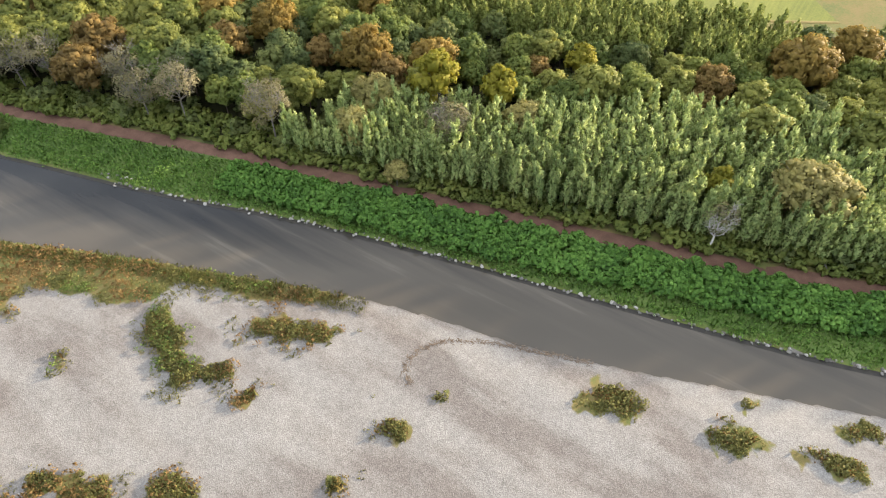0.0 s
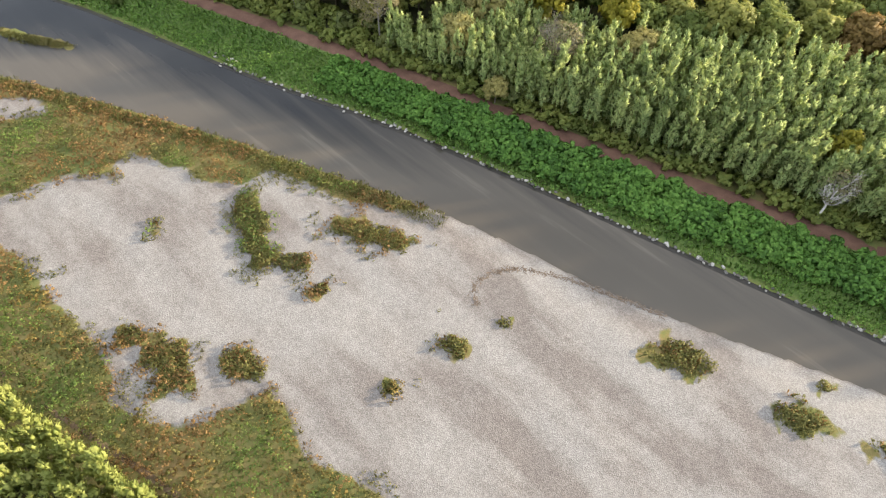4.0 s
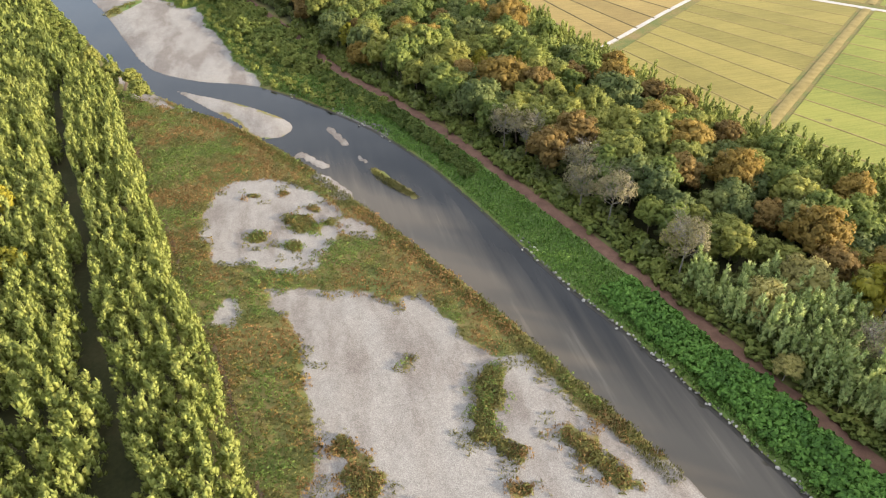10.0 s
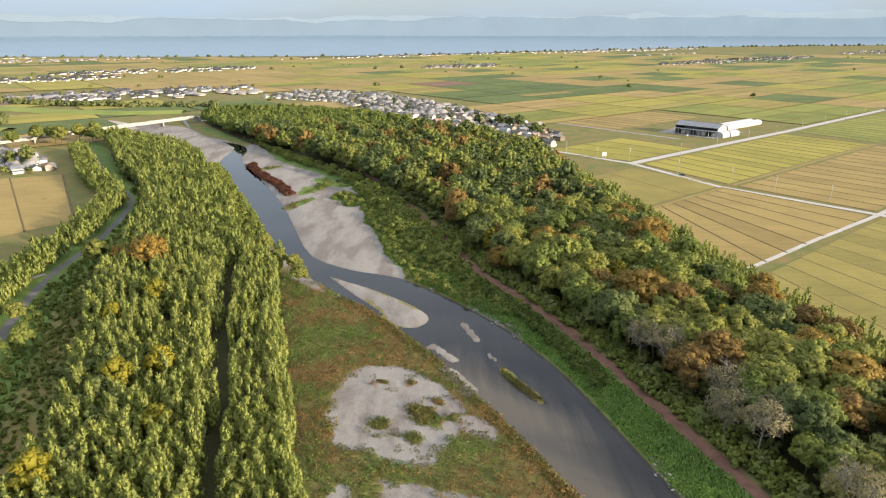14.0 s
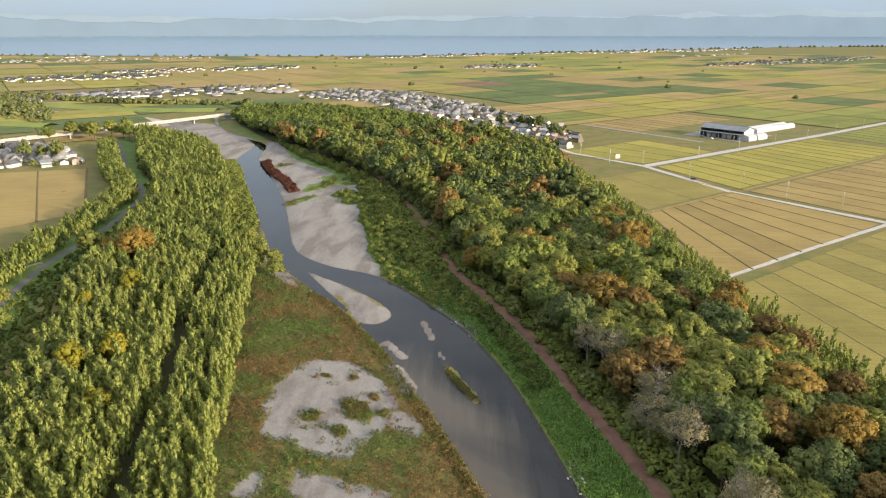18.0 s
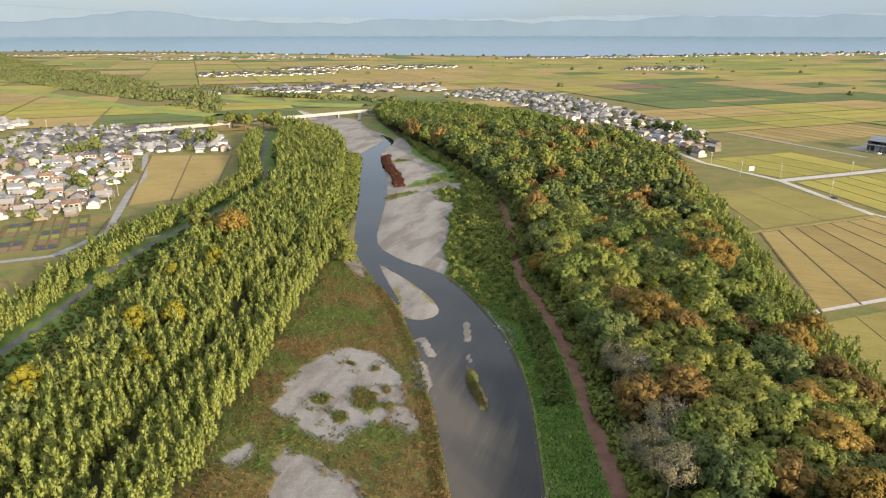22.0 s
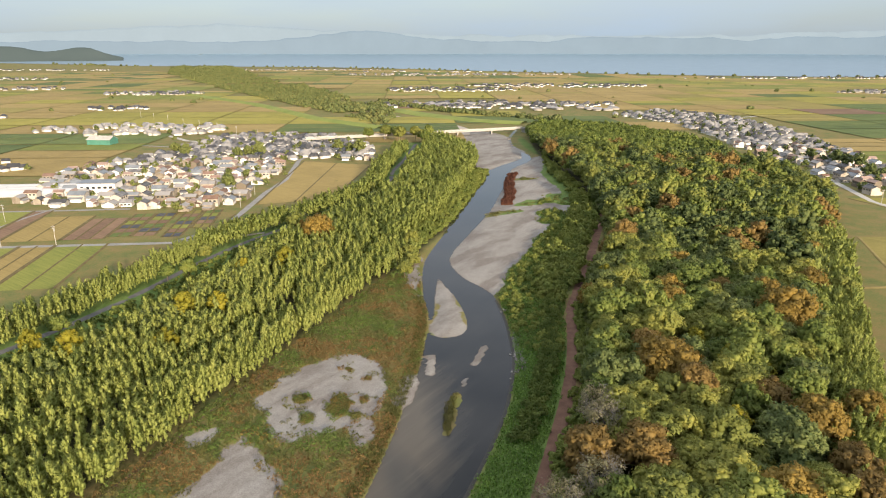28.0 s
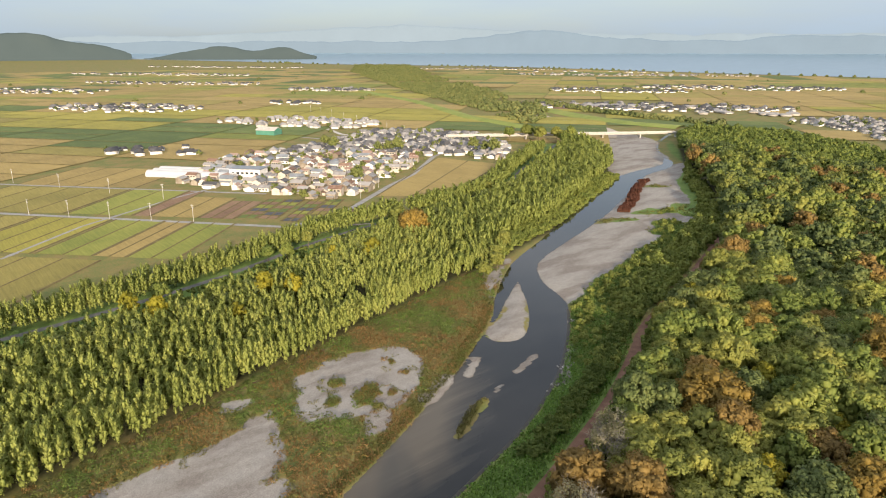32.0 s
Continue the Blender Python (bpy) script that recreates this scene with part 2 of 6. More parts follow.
def field_material(name, colours, line=0.0):
    """A crop or stubble field, with fine rows along its length."""
    m, nt = blank(name)
    pos = nt.nodes.new("ShaderNodeNewGeometry").outputs["Position"]
    turn = node(nt, "ShaderNodeMapping")
    turn.inputs["Rotation"].default_value = (0, 0, radians(-38.0))
    turn.inputs["Scale"].default_value = (0.05, 1.1, 1)
    nt.links.new(pos, turn.inputs["Vector"])
    rows = noise_out(nt, 1.0, 3.0, 0.6, turn.outputs["Vector"])
    a, b = noise_out(nt, 0.03, 5.0, 0.6), noise_out(nt, 1.4, 4.0, 0.6)
    f = math_node(nt, "ADD", math_node(nt, "MULTIPLY", a, 0.36), math_node(nt, "ADD", math_node(nt, "MULTIPLY", rows, 0.36), math_node(nt, "MULTIPLY", b, 0.28)))
    r = nt.nodes.new("ShaderNodeObjectInfo").outputs["Random"]
    i = nt.nodes.new("ShaderNodeNewGeometry").outputs["Random Per Island"]
    f = math_node(nt, "ADD", f, math_node(nt, "MULTIPLY", math_node(nt, "SUBTRACT", math_node(nt, "ADD", r, i), 1.0), 0.12))
    finish(nt, ramp(nt, colours, f, 0.37, 0.63), 0.95, b, 0.5, 0.12)
    return m


field_mats = [
    field_material("field_mustard", [(0.155, 0.146, 0.030), (0.220, 0.202, 0.038), (0.280, 0.246, 0.052)]),
    field_material("field_green", [(0.106, 0.128, 0.026), (0.155, 0.174, 0.035), (0.211, 0.215, 0.048)]),
    field_material("field_tan", [(0.165, 0.122, 0.044), (0.220, 0.166, 0.058), (0.278, 0.210, 0.075)]),
    field_material("field_olive", [(0.130, 0.116, 0.031), (0.182, 0.158, 0.043), (0.237, 0.200, 0.057)]),
    field_material("field_dark", [(0.054, 0.084, 0.024), (0.088, 0.121, 0.032), (0.128, 0.155, 0.043)]),
    field_material("field_soil", [(0.108, 0.068, 0.043), (0.155, 0.097, 0.061), (0.209, 0.135, 0.084)]),
]
bund = surface("bund", [(0.070, 0.052, 0.022), (0.110, 0.085, 0.035), (0.150, 0.125, 0.050)], 0.3, 2.5, 0.95, 0.4, 0.08)
bund_dry = surface("bund_dry", [(0.137, 0.111, 0.040), (0.202, 0.162, 0.058), (0.258, 0.204, 0.080)], 0.3, 2.5, 0.95, 0.4, 0.08)

# The ground: gravel where "gravel" is positive, lush grass where "lush" is, painted shade where "wood" is, meadow
# elsewhere.
ground_mat, gnt = blank("ground_cover")
gpos = gnt.nodes.new("ShaderNodeNewGeometry").outputs["Position"]


def attribute(nt, name):
    n = nt.nodes.new("ShaderNodeAttribute")
    n.attribute_name = name
    return n.outputs["Fac"]


def edge(nt, field, ragged, scale, soft):
    """0 to 1 across the line where a field of distances, made ragged by noise, passes zero."""
    n = math_node(nt, "MULTIPLY", math_node(nt, "SUBTRACT", noise_out(nt, scale, 6.0, 0.6), 0.5), ragged)
    v = math_node(nt, "ADD", field, n)
    v = math_node(nt, "ADD", math_node(nt, "DIVIDE", v, soft), 0.5)
    c = gnt.nodes.new("ShaderNodeClamp")
    nt.links.new(v, c.inputs["Value"])
    return c.outputs[0]


def pebbles(nt, scale):
    v = node(nt, "ShaderNodeTexVoronoi", Scale=scale)
    nt.links.new(gpos, v.inputs["Vector"])
    s = nt.nodes.new("ShaderNodeSeparateColor")
    nt.links.new(v.outputs["Color"], s.inputs[0])
    return v.outputs["Distance"], s.outputs[0]


peb_d, peb_c = pebbles(gnt, 6.0)
peb2_d, peb2_c = pebbles(gnt, 1.3)
flow = node(gnt, "ShaderNodeMapping")
flow.inputs["Rotation"].default_value = (0, 0, radians(-25))
flow.inputs["Scale"].default_value = (0.085, 0.028, 0.05)
gnt.links.new(gpos, flow.inputs["Vector"])
stain = noise_out(gnt, 1.0, 7.0, 0.62, flow.outputs["Vector"])
gf = math_node(gnt, "ADD", math_node(gnt, "MULTIPLY", peb_c, 0.50), math_node(gnt, "ADD", math_node(gnt, "MULTIPLY", peb2_c, 0.06), math_node(gnt, "MULTIPLY", noise_out(gnt, 0.5, 6.0, 0.65), 0.48)))
g_light = ramp(gnt, [(0.165, 0.160, 0.148), (0.222, 0.214, 0.200), (0.286, 0.278, 0.261)], gf, 0.2, 0.8)
g_dark = ramp(gnt, [(0.104, 0.091, 0.082), (0.140, 0.124, 0.113), (0.188, 0.173, 0.158)], gf, 0.2, 0.8)
stain_f = ramp(gnt, [(0, 0, 0), (0.28, 0.28, 0.28), (0.85, 0.85, 0.85)], stain, 0.41, 0.58)
gravel_c = mix_colour(gnt, stain_f, g_light, g_dark)
wet = edge(gnt, math_node(gnt, "MULTIPLY", attribute(gnt, "wet"), 1.0), 0.5, 0.4, 0.9)
gravel_c = mix_colour(gnt, wet, gravel_c, (0.105, 0.092, 0.078))
mead = math_node(gnt, "ADD", math_node(gnt, "MULTIPLY", noise_out(gnt, 0.07, 6.0, 0.6), 0.6), math_node(gnt, "MULTIPLY", noise_out(gnt, 1.1, 5.0, 0.65), 0.4))
mead_c = ramp(gnt, [(0.074, 0.106, 0.034), (0.120, 0.130, 0.042), (0.165, 0.136, 0.052), (0.192, 0.140, 0.066)], mead, 0.34, 0.66)
lush_c = ramp(gnt, [(0.060, 0.105, 0.030), (0.092, 0.150, 0.038), (0.135, 0.185, 0.052)], mead, 0.34, 0.66)
lush = edge(gnt, attribute(gnt, "lush"), 6.0, 0.2, 4.0)
# Shade below trees and bamboo, put into the ground colour as near-black tones.
floor_shade_c = ramp(gnt, [(0.020, 0.024, 0.010), (0.038, 0.040, 0.016), (0.060, 0.052, 0.024)], mead, 0.34, 0.66)
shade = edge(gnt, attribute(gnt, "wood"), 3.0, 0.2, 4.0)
land_c = mix_colour(gnt, shade, mix_colour(gnt, lush, mead_c, lush_c), floor_shade_c)
is_gravel = edge(gnt, attribute(gnt, "gravel"), 3.6, 0.35, 0.7)
g_all = mix_colour(gnt, is_gravel, land_c, gravel_c)
g_bump = math_node(gnt, "ADD", peb_d, math_node(gnt, "MULTIPLY", noise_out(gnt, 0.9, 6.0, 0.7), 1.2))
finish(gnt, g_all, 0.95, g_bump, 0.40, 0.08, spec=0.2)


def water_material(name, shallow, deep, rough, wave, height, bed=None):
    m, nt = blank(name)
    pos = nt.nodes.new("ShaderNodeNewGeometry").outputs["Position"]
    turn = node(nt, "ShaderNodeMapping")
    turn.inputs["Rotation"].default_value = (0, 0, radians(-22))
    turn.inputs["Scale"].default_value = (0.30, 0.022, 0.1)
    nt.links.new(pos, turn.inputs["Vector"])
    streak = noise_out(nt, 1.0, 6.0, 0.55, turn.outputs["Vector"])
    big = noise_out(nt, 0.02, 3.0)
    f = math_node(nt, "ADD", math_node(nt, "MULTIPLY", streak, 0.45), math_node(nt, "MULTIPLY", big, 0.55))
    c = ramp(nt, [deep, shallow], f, 0.38, 0.66)
    if bed:  # the muddy bed shows through where the river runs shallow, and pale weed trails along the flow
        up = nt.nodes.new("ShaderNodeMapRange")
        for key, value in (("From Min", 0.15), ("From Max", 0.75)):
            up.inputs[key].default_value = value
        nt.links.new(math_node(nt, "ADD", attribute(nt, "shoal"), math_node(nt, "MULTIPLY", math_node(nt, "SUBTRACT", streak, 0.5), 0.7)), up.inputs["Value"])
        trail = ramp(nt, [(0, 0, 0), (0.1, 0.1, 0.1), (1, 1, 1)], streak, 0.5, 0.72)
        mud = mix_colour(nt, trail, bed, tuple(min(1, v * 1.6) for v in bed))
        c = mix_colour(nt, up.outputs["Result"], c, mud)
    finish(nt, c, rough, noise_out(nt, wave, 3.0), height, 0.05, spec=0.25)
    return m


river_water = water_material("river_water", (0.016, 0.018, 0.019), (0.007, 0.009, 0.011), 0.03, 0.9, 0.010, (0.072, 0.064, 0.051))
# The lake's base colours are lightened to include the distance haze.
lake_water = water_material("lake_water", (0.165, 0.245, 0.315), (0.12, 0.195, 0.265), 0.35, 0.05, 0.1)


def haze_glow_material(name, colour, glow):
    """Far hills seen through miles of air; the haze is painted in as a glow."""
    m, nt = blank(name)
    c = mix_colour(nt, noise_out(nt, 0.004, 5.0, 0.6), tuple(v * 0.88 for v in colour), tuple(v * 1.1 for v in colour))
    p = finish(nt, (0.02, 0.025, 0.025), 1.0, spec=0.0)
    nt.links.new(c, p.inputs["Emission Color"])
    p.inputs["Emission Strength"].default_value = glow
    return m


hill_near = haze_glow_material("hill_near", (0.050, 0.066, 0.062), 1.0)
range_mid = haze_glow_material("range_mid", (0.140, 0.188, 0.226), 1.0)
range_far = haze_glow_material("range_far", (0.185, 0.232, 0.262), 1.0)
wood_far = surface("wood_far", [(0.070, 0.100, 0.036), (0.120, 0.145, 0.050), (0.180, 0.180, 0.066)], 0.02, 0.25, 0.9, 0.0, by_piece=0.4, low=0.25, high=0.75)

# ---------------------------------------------------------------- plan and ground


def spline(points, step=4.0, closed=False):
    """A smooth line through the points (Catmull-Rom), sampled about every step metres."""
    p = np.array(points, float)
    q = np.vstack([p[-1], p, p[0], p[1]]) if closed else np.vstack([2 * p[0] - p[1], p, 2 * p[-1] - p[-2]])
    out = []
    for k in range(1, len(q) - 2):
        a, b, c, d = q[k - 1], q[k], q[k + 1], q[k + 2]
        n = max(1, int(np.linalg.norm(c - b) / step))
        t = (np.arange(n) / n)[:, None]
        out.append(0.5 * (2 * b + (c - a) * t + (2 * a - 5 * b + 4 * c - d) * t**2 + (3 * b - a - 3 * c + d) * t**3))
    if not closed:
        out.append(p[-1:])
    return np.vstack(out)


def line_distance(line, x, y, closed=False):
    p = np.vstack([line, line[:1]]) if closed else line
    best = np.full(x.shape, 1e9)
    for (ax, ay), (bx, by) in zip(p[:-1], p[1:]):
        dx, dy = bx - ax, by - ay
        t = np.clip(((x - ax) * dx + (y - ay) * dy) / (dx * dx + dy * dy + 1e-9), 0, 1)
        best = np.minimum(best, (x - ax - t * dx) ** 2 + (y - ay - t * dy) ** 2)
    return np.sqrt(best)


def signed(poly, x, y):
    """Metres to the outline of a polygon, positive inside."""
    x, y = np.asarray(x, float), np.asarray(y, float)
    d = line_distance(poly, x, y, True)
    inside = np.zeros(x.shape, bool)
    for (ax, ay), (bx, by) in zip(poly, np.roll(poly, -1, axis=0)):
        if ay != by:
            inside ^= ((ay > y) != (by > y)) & (x < (bx - ax) * (y - ay) / (by - ay) + ax)
    return np.where(inside, d, -d)


def offset(line, metres):
    """The line shifted to its left."""
    t = np.gradient(line, axis=0)
    t /= np.linalg.norm(t, axis=1)[:, None] + 1e-9
    return line + metres * np.stack([-t[:, 1], t[:, 0]], 1)


def far(x, y):
    """Draws the land beyond two kilometres together, so that it all lies within sight; gives x, y and height."""
    x, y = np.asarray(x, float), np.asarray(y, float)
    r = np.hypot(x, y) + 1e-6
    s = np.where(r > 2000, 2000 + 2600 * (1 - np.exp(-(r - 2000) / 2600)), r)
    return x * s / r, y * s / r, 100 * (1 - s / r)


# Lines of the plan, from the south to the north.
SHORE_WEST = spline([(112, -150), (88, -78), (70, -33), (62, -11), (55, 8), (49, 28), (47, 39), (43, 55), (38, 70), (30, 91), (24, 107), (9, 141), (-3, 166), (-16, 191), (-36, 222), (-51, 239), (-70, 264), (-82, 284), (-95, 314), (-115, 358), (-136, 401), (-160, 455), (-180, 505), (-186, 540), (-189, 580), (-199, 600), (-214, 624), (-242, 657), (-274, 707), (-309, 786)])
SHORE_EAST = spline([(125, -150), (100, -86), (80, -33), (73, -7), (66, 24), (58, 60), (51, 87), (45, 105), (39, 125), (30, 159), (23, 181), (12, 205), (2, 221), (-12, 240), (-29, 258), (-50, 268), (-67, 282), (-76, 298), (-83, 318), (-103, 377), (-120, 418), (-138, 459), (-158, 502), (-170, 530), (-176, 570), (-188, 598), (-210, 622), (-238, 655), (-270, 705), (-305, 785)])
DIRT_ROAD = spline([(150, -160), (118, -85), (100, -30), (88, 8), (77, 48), (68, 84), (57, 124), (46, 160), (37, 190), (28, 215), (17, 240), (6, 264), (-9, 316), (-28, 375), (-48, 434), (-76, 500)])
BAMBOO_FRONT = spline([(-8, -120), (-18, -40), (-22, 0), (-26, 40), (-35, 76), (-42, 107), (-49, 128), (-54, 150), (-62, 181), (-71, 213), (-79, 245), (-82, 275)])
LANE = spline([(-122, -120), (-127, -30), (-130, 60), (-137, 121), (-148, 165), (-166, 215), (-177, 262), (-180, 309), (-193, 374), (-210, 409), (-242, 452), (-272, 505), (-330, 600)])
FOREST_EAST = spline([(262, -140), (205, -30), (176, 30), (150, 100), (133, 160), (121, 200), (112, 241), (107, 285), (100, 335), (92, 400), (82, 470), (74, 530), (40, 600), (-7, 655), (-87, 765), (-190, 830), (-290, 800)], 8)
FOREST_WEST = np.vstack([spline([(154, -160), (122, -85), (104, -30), (92, 8), (81, 48), (72, 84), (61, 124), (50, 160), (41, 190), (32, 215), (21, 240), (10, 264), (-5, 316), (-24, 375), (-50, 420)], 8), spline([(-62, 440), (-100, 500), (-150, 560), (-205, 640), (-262, 735), (-290, 800)], 8)])
RIVER = np.vstack([SHORE_WEST, SHORE_EAST[::-1]])
SMALL_BARS = [(-15, 195, -8, 185, 1.7), (-4, 212, 0.5, 199, 1.4), (3, 190, 5, 185, 1.0), (-10, 178, -4, 166, 2.4), (7, 178, 16, 160, 1.5)]
BARS = [
    spline([(-59, 261), (-50, 254), (-43, 249), (-26, 233), (-16, 218), (-21, 209), (-28, 212), (-36, 226), (-46, 240)], 2, True),
]
ISLAND = spline([(6, 180), (9, 175), (17, 159), (14, 161), (7, 172)], 2, True)
GRAVEL = [
    spline([(43, 57), (39, 62), (30, 77), (26, 91), (19, 90), (14, 98), (8, 117), (1, 113), (-4, 119), (-12, 120), (-28, 126), (-22, 108), (-21, 90), (-20, 78), (-24, 67), (-15, 56), (-4, 52), (-6, 39), (-3, 20), (-2, -20), (6, -90), (40, -160), (140, -160), (90, -40), (70, 20)], 4, True),
    spline([(-41, 179), (-31, 182), (-20, 179), (-9, 164), (1, 142), (-8, 145), (-12, 137), (-18, 130), (-24, 134), (-31, 138), (-41, 140), (-45, 153), (-44, 168)], 3, True),
    spline([(-29, 257), (-52, 263), (-72, 280), (-90, 318), (-112, 377), (-146, 459), (-180, 530), (-184, 590), (-172, 594), (-136, 521), (-96, 470), (-66, 421), (-58, 380), (-46, 327), (-34, 285)], 4, True),
    spline([(-176, 498), (-184, 545), (-192, 602), (-240, 657), (-288, 722), (-360, 742), (-425, 700), (-378, 672), (-330, 640), (-275, 596), (-224, 545)], 4, True),
    spline([(-84, 282), (-66, 255), (-48, 234), (-54, 236), (-66, 249), (-79, 268)], 3, True),
    spline([(-13, 181), (-8, 174), (-2, 164), (0, 168), (-10, 184)], 3, True),
    spline([(-37, 126), (-33, 126), (-36, 116), (-39, 117)], 3, True),
    spline([(2, 226), (9, 214), (16, 204), (13, 201), (4, 214), (-2, 222)], 3, True),
]
# Green on the gravel: ends and half width of each patch.
TUFTS = [(16, 87, 13, 80, 3.2), (12, 79, 10, 74, 2.6), (10, 74, 15, 67, 2.2), (25, 70, 28, 65, 2.0), (28, 65, 31, 58, 2.9), (-13, 70, -14, 65, 4.2), (-6, 60, -4, 56, 2.3), (22, 37, 22, 34, 2.2), (31, 33, 31.5, 32, 1.0), (9, 38, 10, 37, 1.0), (13, 60, 15, 60, 1.4), (1, 95, 1, 94, 1.2), (-16, 78, -15, 75, 1.4), (46, 9, 49, 4, 3.4), (51, -11, 52, -16, 2.4), (56, -25, 57, -32, 2.0), (59, -13, 60, -14, 0.9), (54, -10, 55, -12, 0.8), (-20, 156, -16, 150, 3.6), (-30, 149, -29, 148, 2.2), (-21, 143, -20, 142, 2.2), (-22, 171, -21, 170, 1.2), (-31, 171, -29, 170, 1.4), (-14, 160, -13, 159, 1.4), (-10, 152, -9, 151, 1.2), (64, -30, 66, -33, 2.2)]
# Islands of green on the far bar.
BAR_GREEN = [(-100, 372, -90, 392, 5), (-96, 410, -84, 440, 7), (-90, 450, -70, 432, 6), (-140, 488, -132, 496, 5), (-70, 400, -62, 380, 7)]
# A red thicket on the far bar.
RED_LINE = [(-156, 506), (-143, 476), (-128, 450), (-117, 432), (-104, 402)]


def capsule(x, y, x1, y1, x2, y2, r):
    dx, dy = x2 - x1, y2 - y1
    t = np.clip(((x - x1) * dx + (y - y1) * dy) / (dx * dx + dy * dy + 1e-9), 0, 1)
    return r - np.hypot(x - x1 - t * dx, y - y1 - t * dy)


def water_depth(x, y):
    """Metres from the shore, positive on the water."""
    d = signed(RIVER, x, y)
    for bar in BARS:
        d = np.minimum(d, -signed(bar, x, y))
    return d


def vnoise(x, y, scale, octaves=4, seed=0):
    """Smooth noise over the plan, about -1 to 1."""
    total, size = np.zeros(np.shape(x)), 1.0
    for k in range(octaves):
        u, v = np.asarray(x) * scale * 2**k + 37.7 * seed, np.asarray(y) * scale * 2**k + 11.3 * seed
        i, j = np.floor(u), np.floor(v)
        fu, fv = u - i, v - j
        fu, fv = fu * fu * (3 - 2 * fu), fv * fv * (3 - 2 * fv)
        corner = [np.modf(np.abs(np.sin((i + p) * 127.1 + (j + q) * 311.7 + k * 74.7) * 43758.5453))[0] for p in (0, 1) for q in (0, 1)]
        n = (corner[0] * (1 - fv) + corner[1] * fv) * (1 - fu) + (corner[2] * (1 - fv) + corner[3] * fv) * fu
        total, size = total + (n * 2 - 1) * size, size * 0.55
    return total


# The shore distances on a fine lattice, from which all heights are read.
LAT_X, LAT_Y = np.arange(-440, 322, 2.0), np.arange(-172, 822, 2.0)
_lx, _ly = np.meshgrid(LAT_X, LAT_Y)
LAT_D = water_depth(_lx.ravel(), _ly.ravel()).reshape(_lx.shape)


def shore_distance(x, y):
    """water_depth, read from the lattice."""
    x, y = np.asarray(x, float), np.asarray(y, float)
    u, v = np.clip((x + 440) / 2, 0, len(LAT_X) - 1.001), np.clip((y + 172) / 2, 0, len(LAT_Y) - 1.001)
    i, j = u.astype(int), v.astype(int)
    p, q = u - i, v - j
    d = (LAT_D[j, i] * (1 - p) + LAT_D[j, i + 1] * p) * (1 - q) + (LAT_D[j + 1, i] * (1 - p) + LAT_D[j + 1, i + 1] * p) * q
    for bar in SMALL_BARS:
        d = np.minimum(d, -capsule(x, y, *bar) - 0.5 * vnoise(x, y, 0.5, 2, 9))
    outside = (x < -438) | (x > 318) | (y < -170) | (y > 818)
    return np.where(outside, -60.0, d)


def levee(x, y):
    """Height of the grass levee that carries the lane."""
    d = line_distance(LANE[::4], np.asarray(x, float), np.asarray(y, float))
    t = np.clip((11.0 - d) / 7.5, 0, 1)
    return 0.9 * t * t * (3 - 2 * t)


def land(x, y):
    """Height of the ground."""
    d = shore_distance(x, y)
    return np.where(d > 0, -np.minimum(1.4, 0.04 + 0.16 * d), np.minimum(0.75, 0.04 - 0.10 * d)) + levee(x, y)


def gravel_here(x, y):
    """Metres inside the dry gravel, with a ragged edge."""
    g = np.full(np.shape(x), -40.0)
    for poly in GRAVEL + BARS:
        g = np.maximum(g, signed(poly, x, y))
    g = g + np.where(g > -12, 1.9 * vnoise(x, y, 0.10, 4, 1), 0)
    for bar in SMALL_BARS[:4]:
        g = np.maximum(g, capsule(x, y, *bar) + 1)
    for patch in TUFTS:
        c = capsule(x, y, *patch)
        g = np.where(c > -4, np.minimum(g, -(c - 0.6 + 2.1 * vnoise(x, y, 0.40, 4, 2))), g)
    for patch in BAR_GREEN:
        g = np.minimum(g, -(capsule(x, y, *patch) + 3.0 * vnoise(x, y, 0.12, 3, 3)))
    return g


def mesh_of(name, verts, faces, material, smooth=False):
    """A mesh from arrays of corners and of equal-sided faces."""
    verts, faces = np.asarray(verts, np.float32), np.ascontiguousarray(faces, np.int32)
    normals = np.ascontiguousarray(verts[:, 3:]) if verts.shape[1] == 6 else None
    verts = np.ascontiguousarray(verts[:, :3])
    me = bpy.data.meshes.new(name)
    me.vertices.add(len(verts))
    me.vertices.foreach_set("co", verts.ravel())
    n = faces.shape[1]
    me.loops.add(faces.size)
    me.loops.foreach_set("vertex_index", faces.ravel())
    me.polygons.add(len(faces))
    me.polygons.foreach_set("loop_start", np.arange(len(faces), dtype=np.int32) * n)
    me.polygons.foreach_set("loop_total", np.full(len(faces), n, np.int32))
    if smooth:
        me.polygons.foreach_set("use_smooth", np.ones(len(faces), bool))
    me.materials.append(material)
    me.update(calc_edges=True)
    if normals is not None:  # leaves are shaded as the rounded mass that they cover
        me.polygons.foreach_set("use_smooth", np.ones(len(faces), bool))
        me.attributes.new("custom_normal", "FLOAT_VECTOR", "POINT").data.foreach_set("vector", normals.ravel())
    return me


def grid_faces(rows, cols):
    k = np.arange((rows - 1) * (cols - 1))
    a = k // (cols - 1) * cols + k % (cols - 1)
    return np.stack([a, a + 1, a + 1 + cols, a + cols], 1)


def steps(low, high, step, reach, growth):
    mid = np.arange(low, high + step, step)
    up, down, s = [mid[-1]], [mid[0]], step
    while up[-1] < reach:
        s *= growth
        up.append(up[-1] + s)
    s = step
    while down[-1] > -reach:
        s *= growth
        down.append(down[-1] - s)
    return np.concatenate([down[:0:-1], mid, up[1:]])


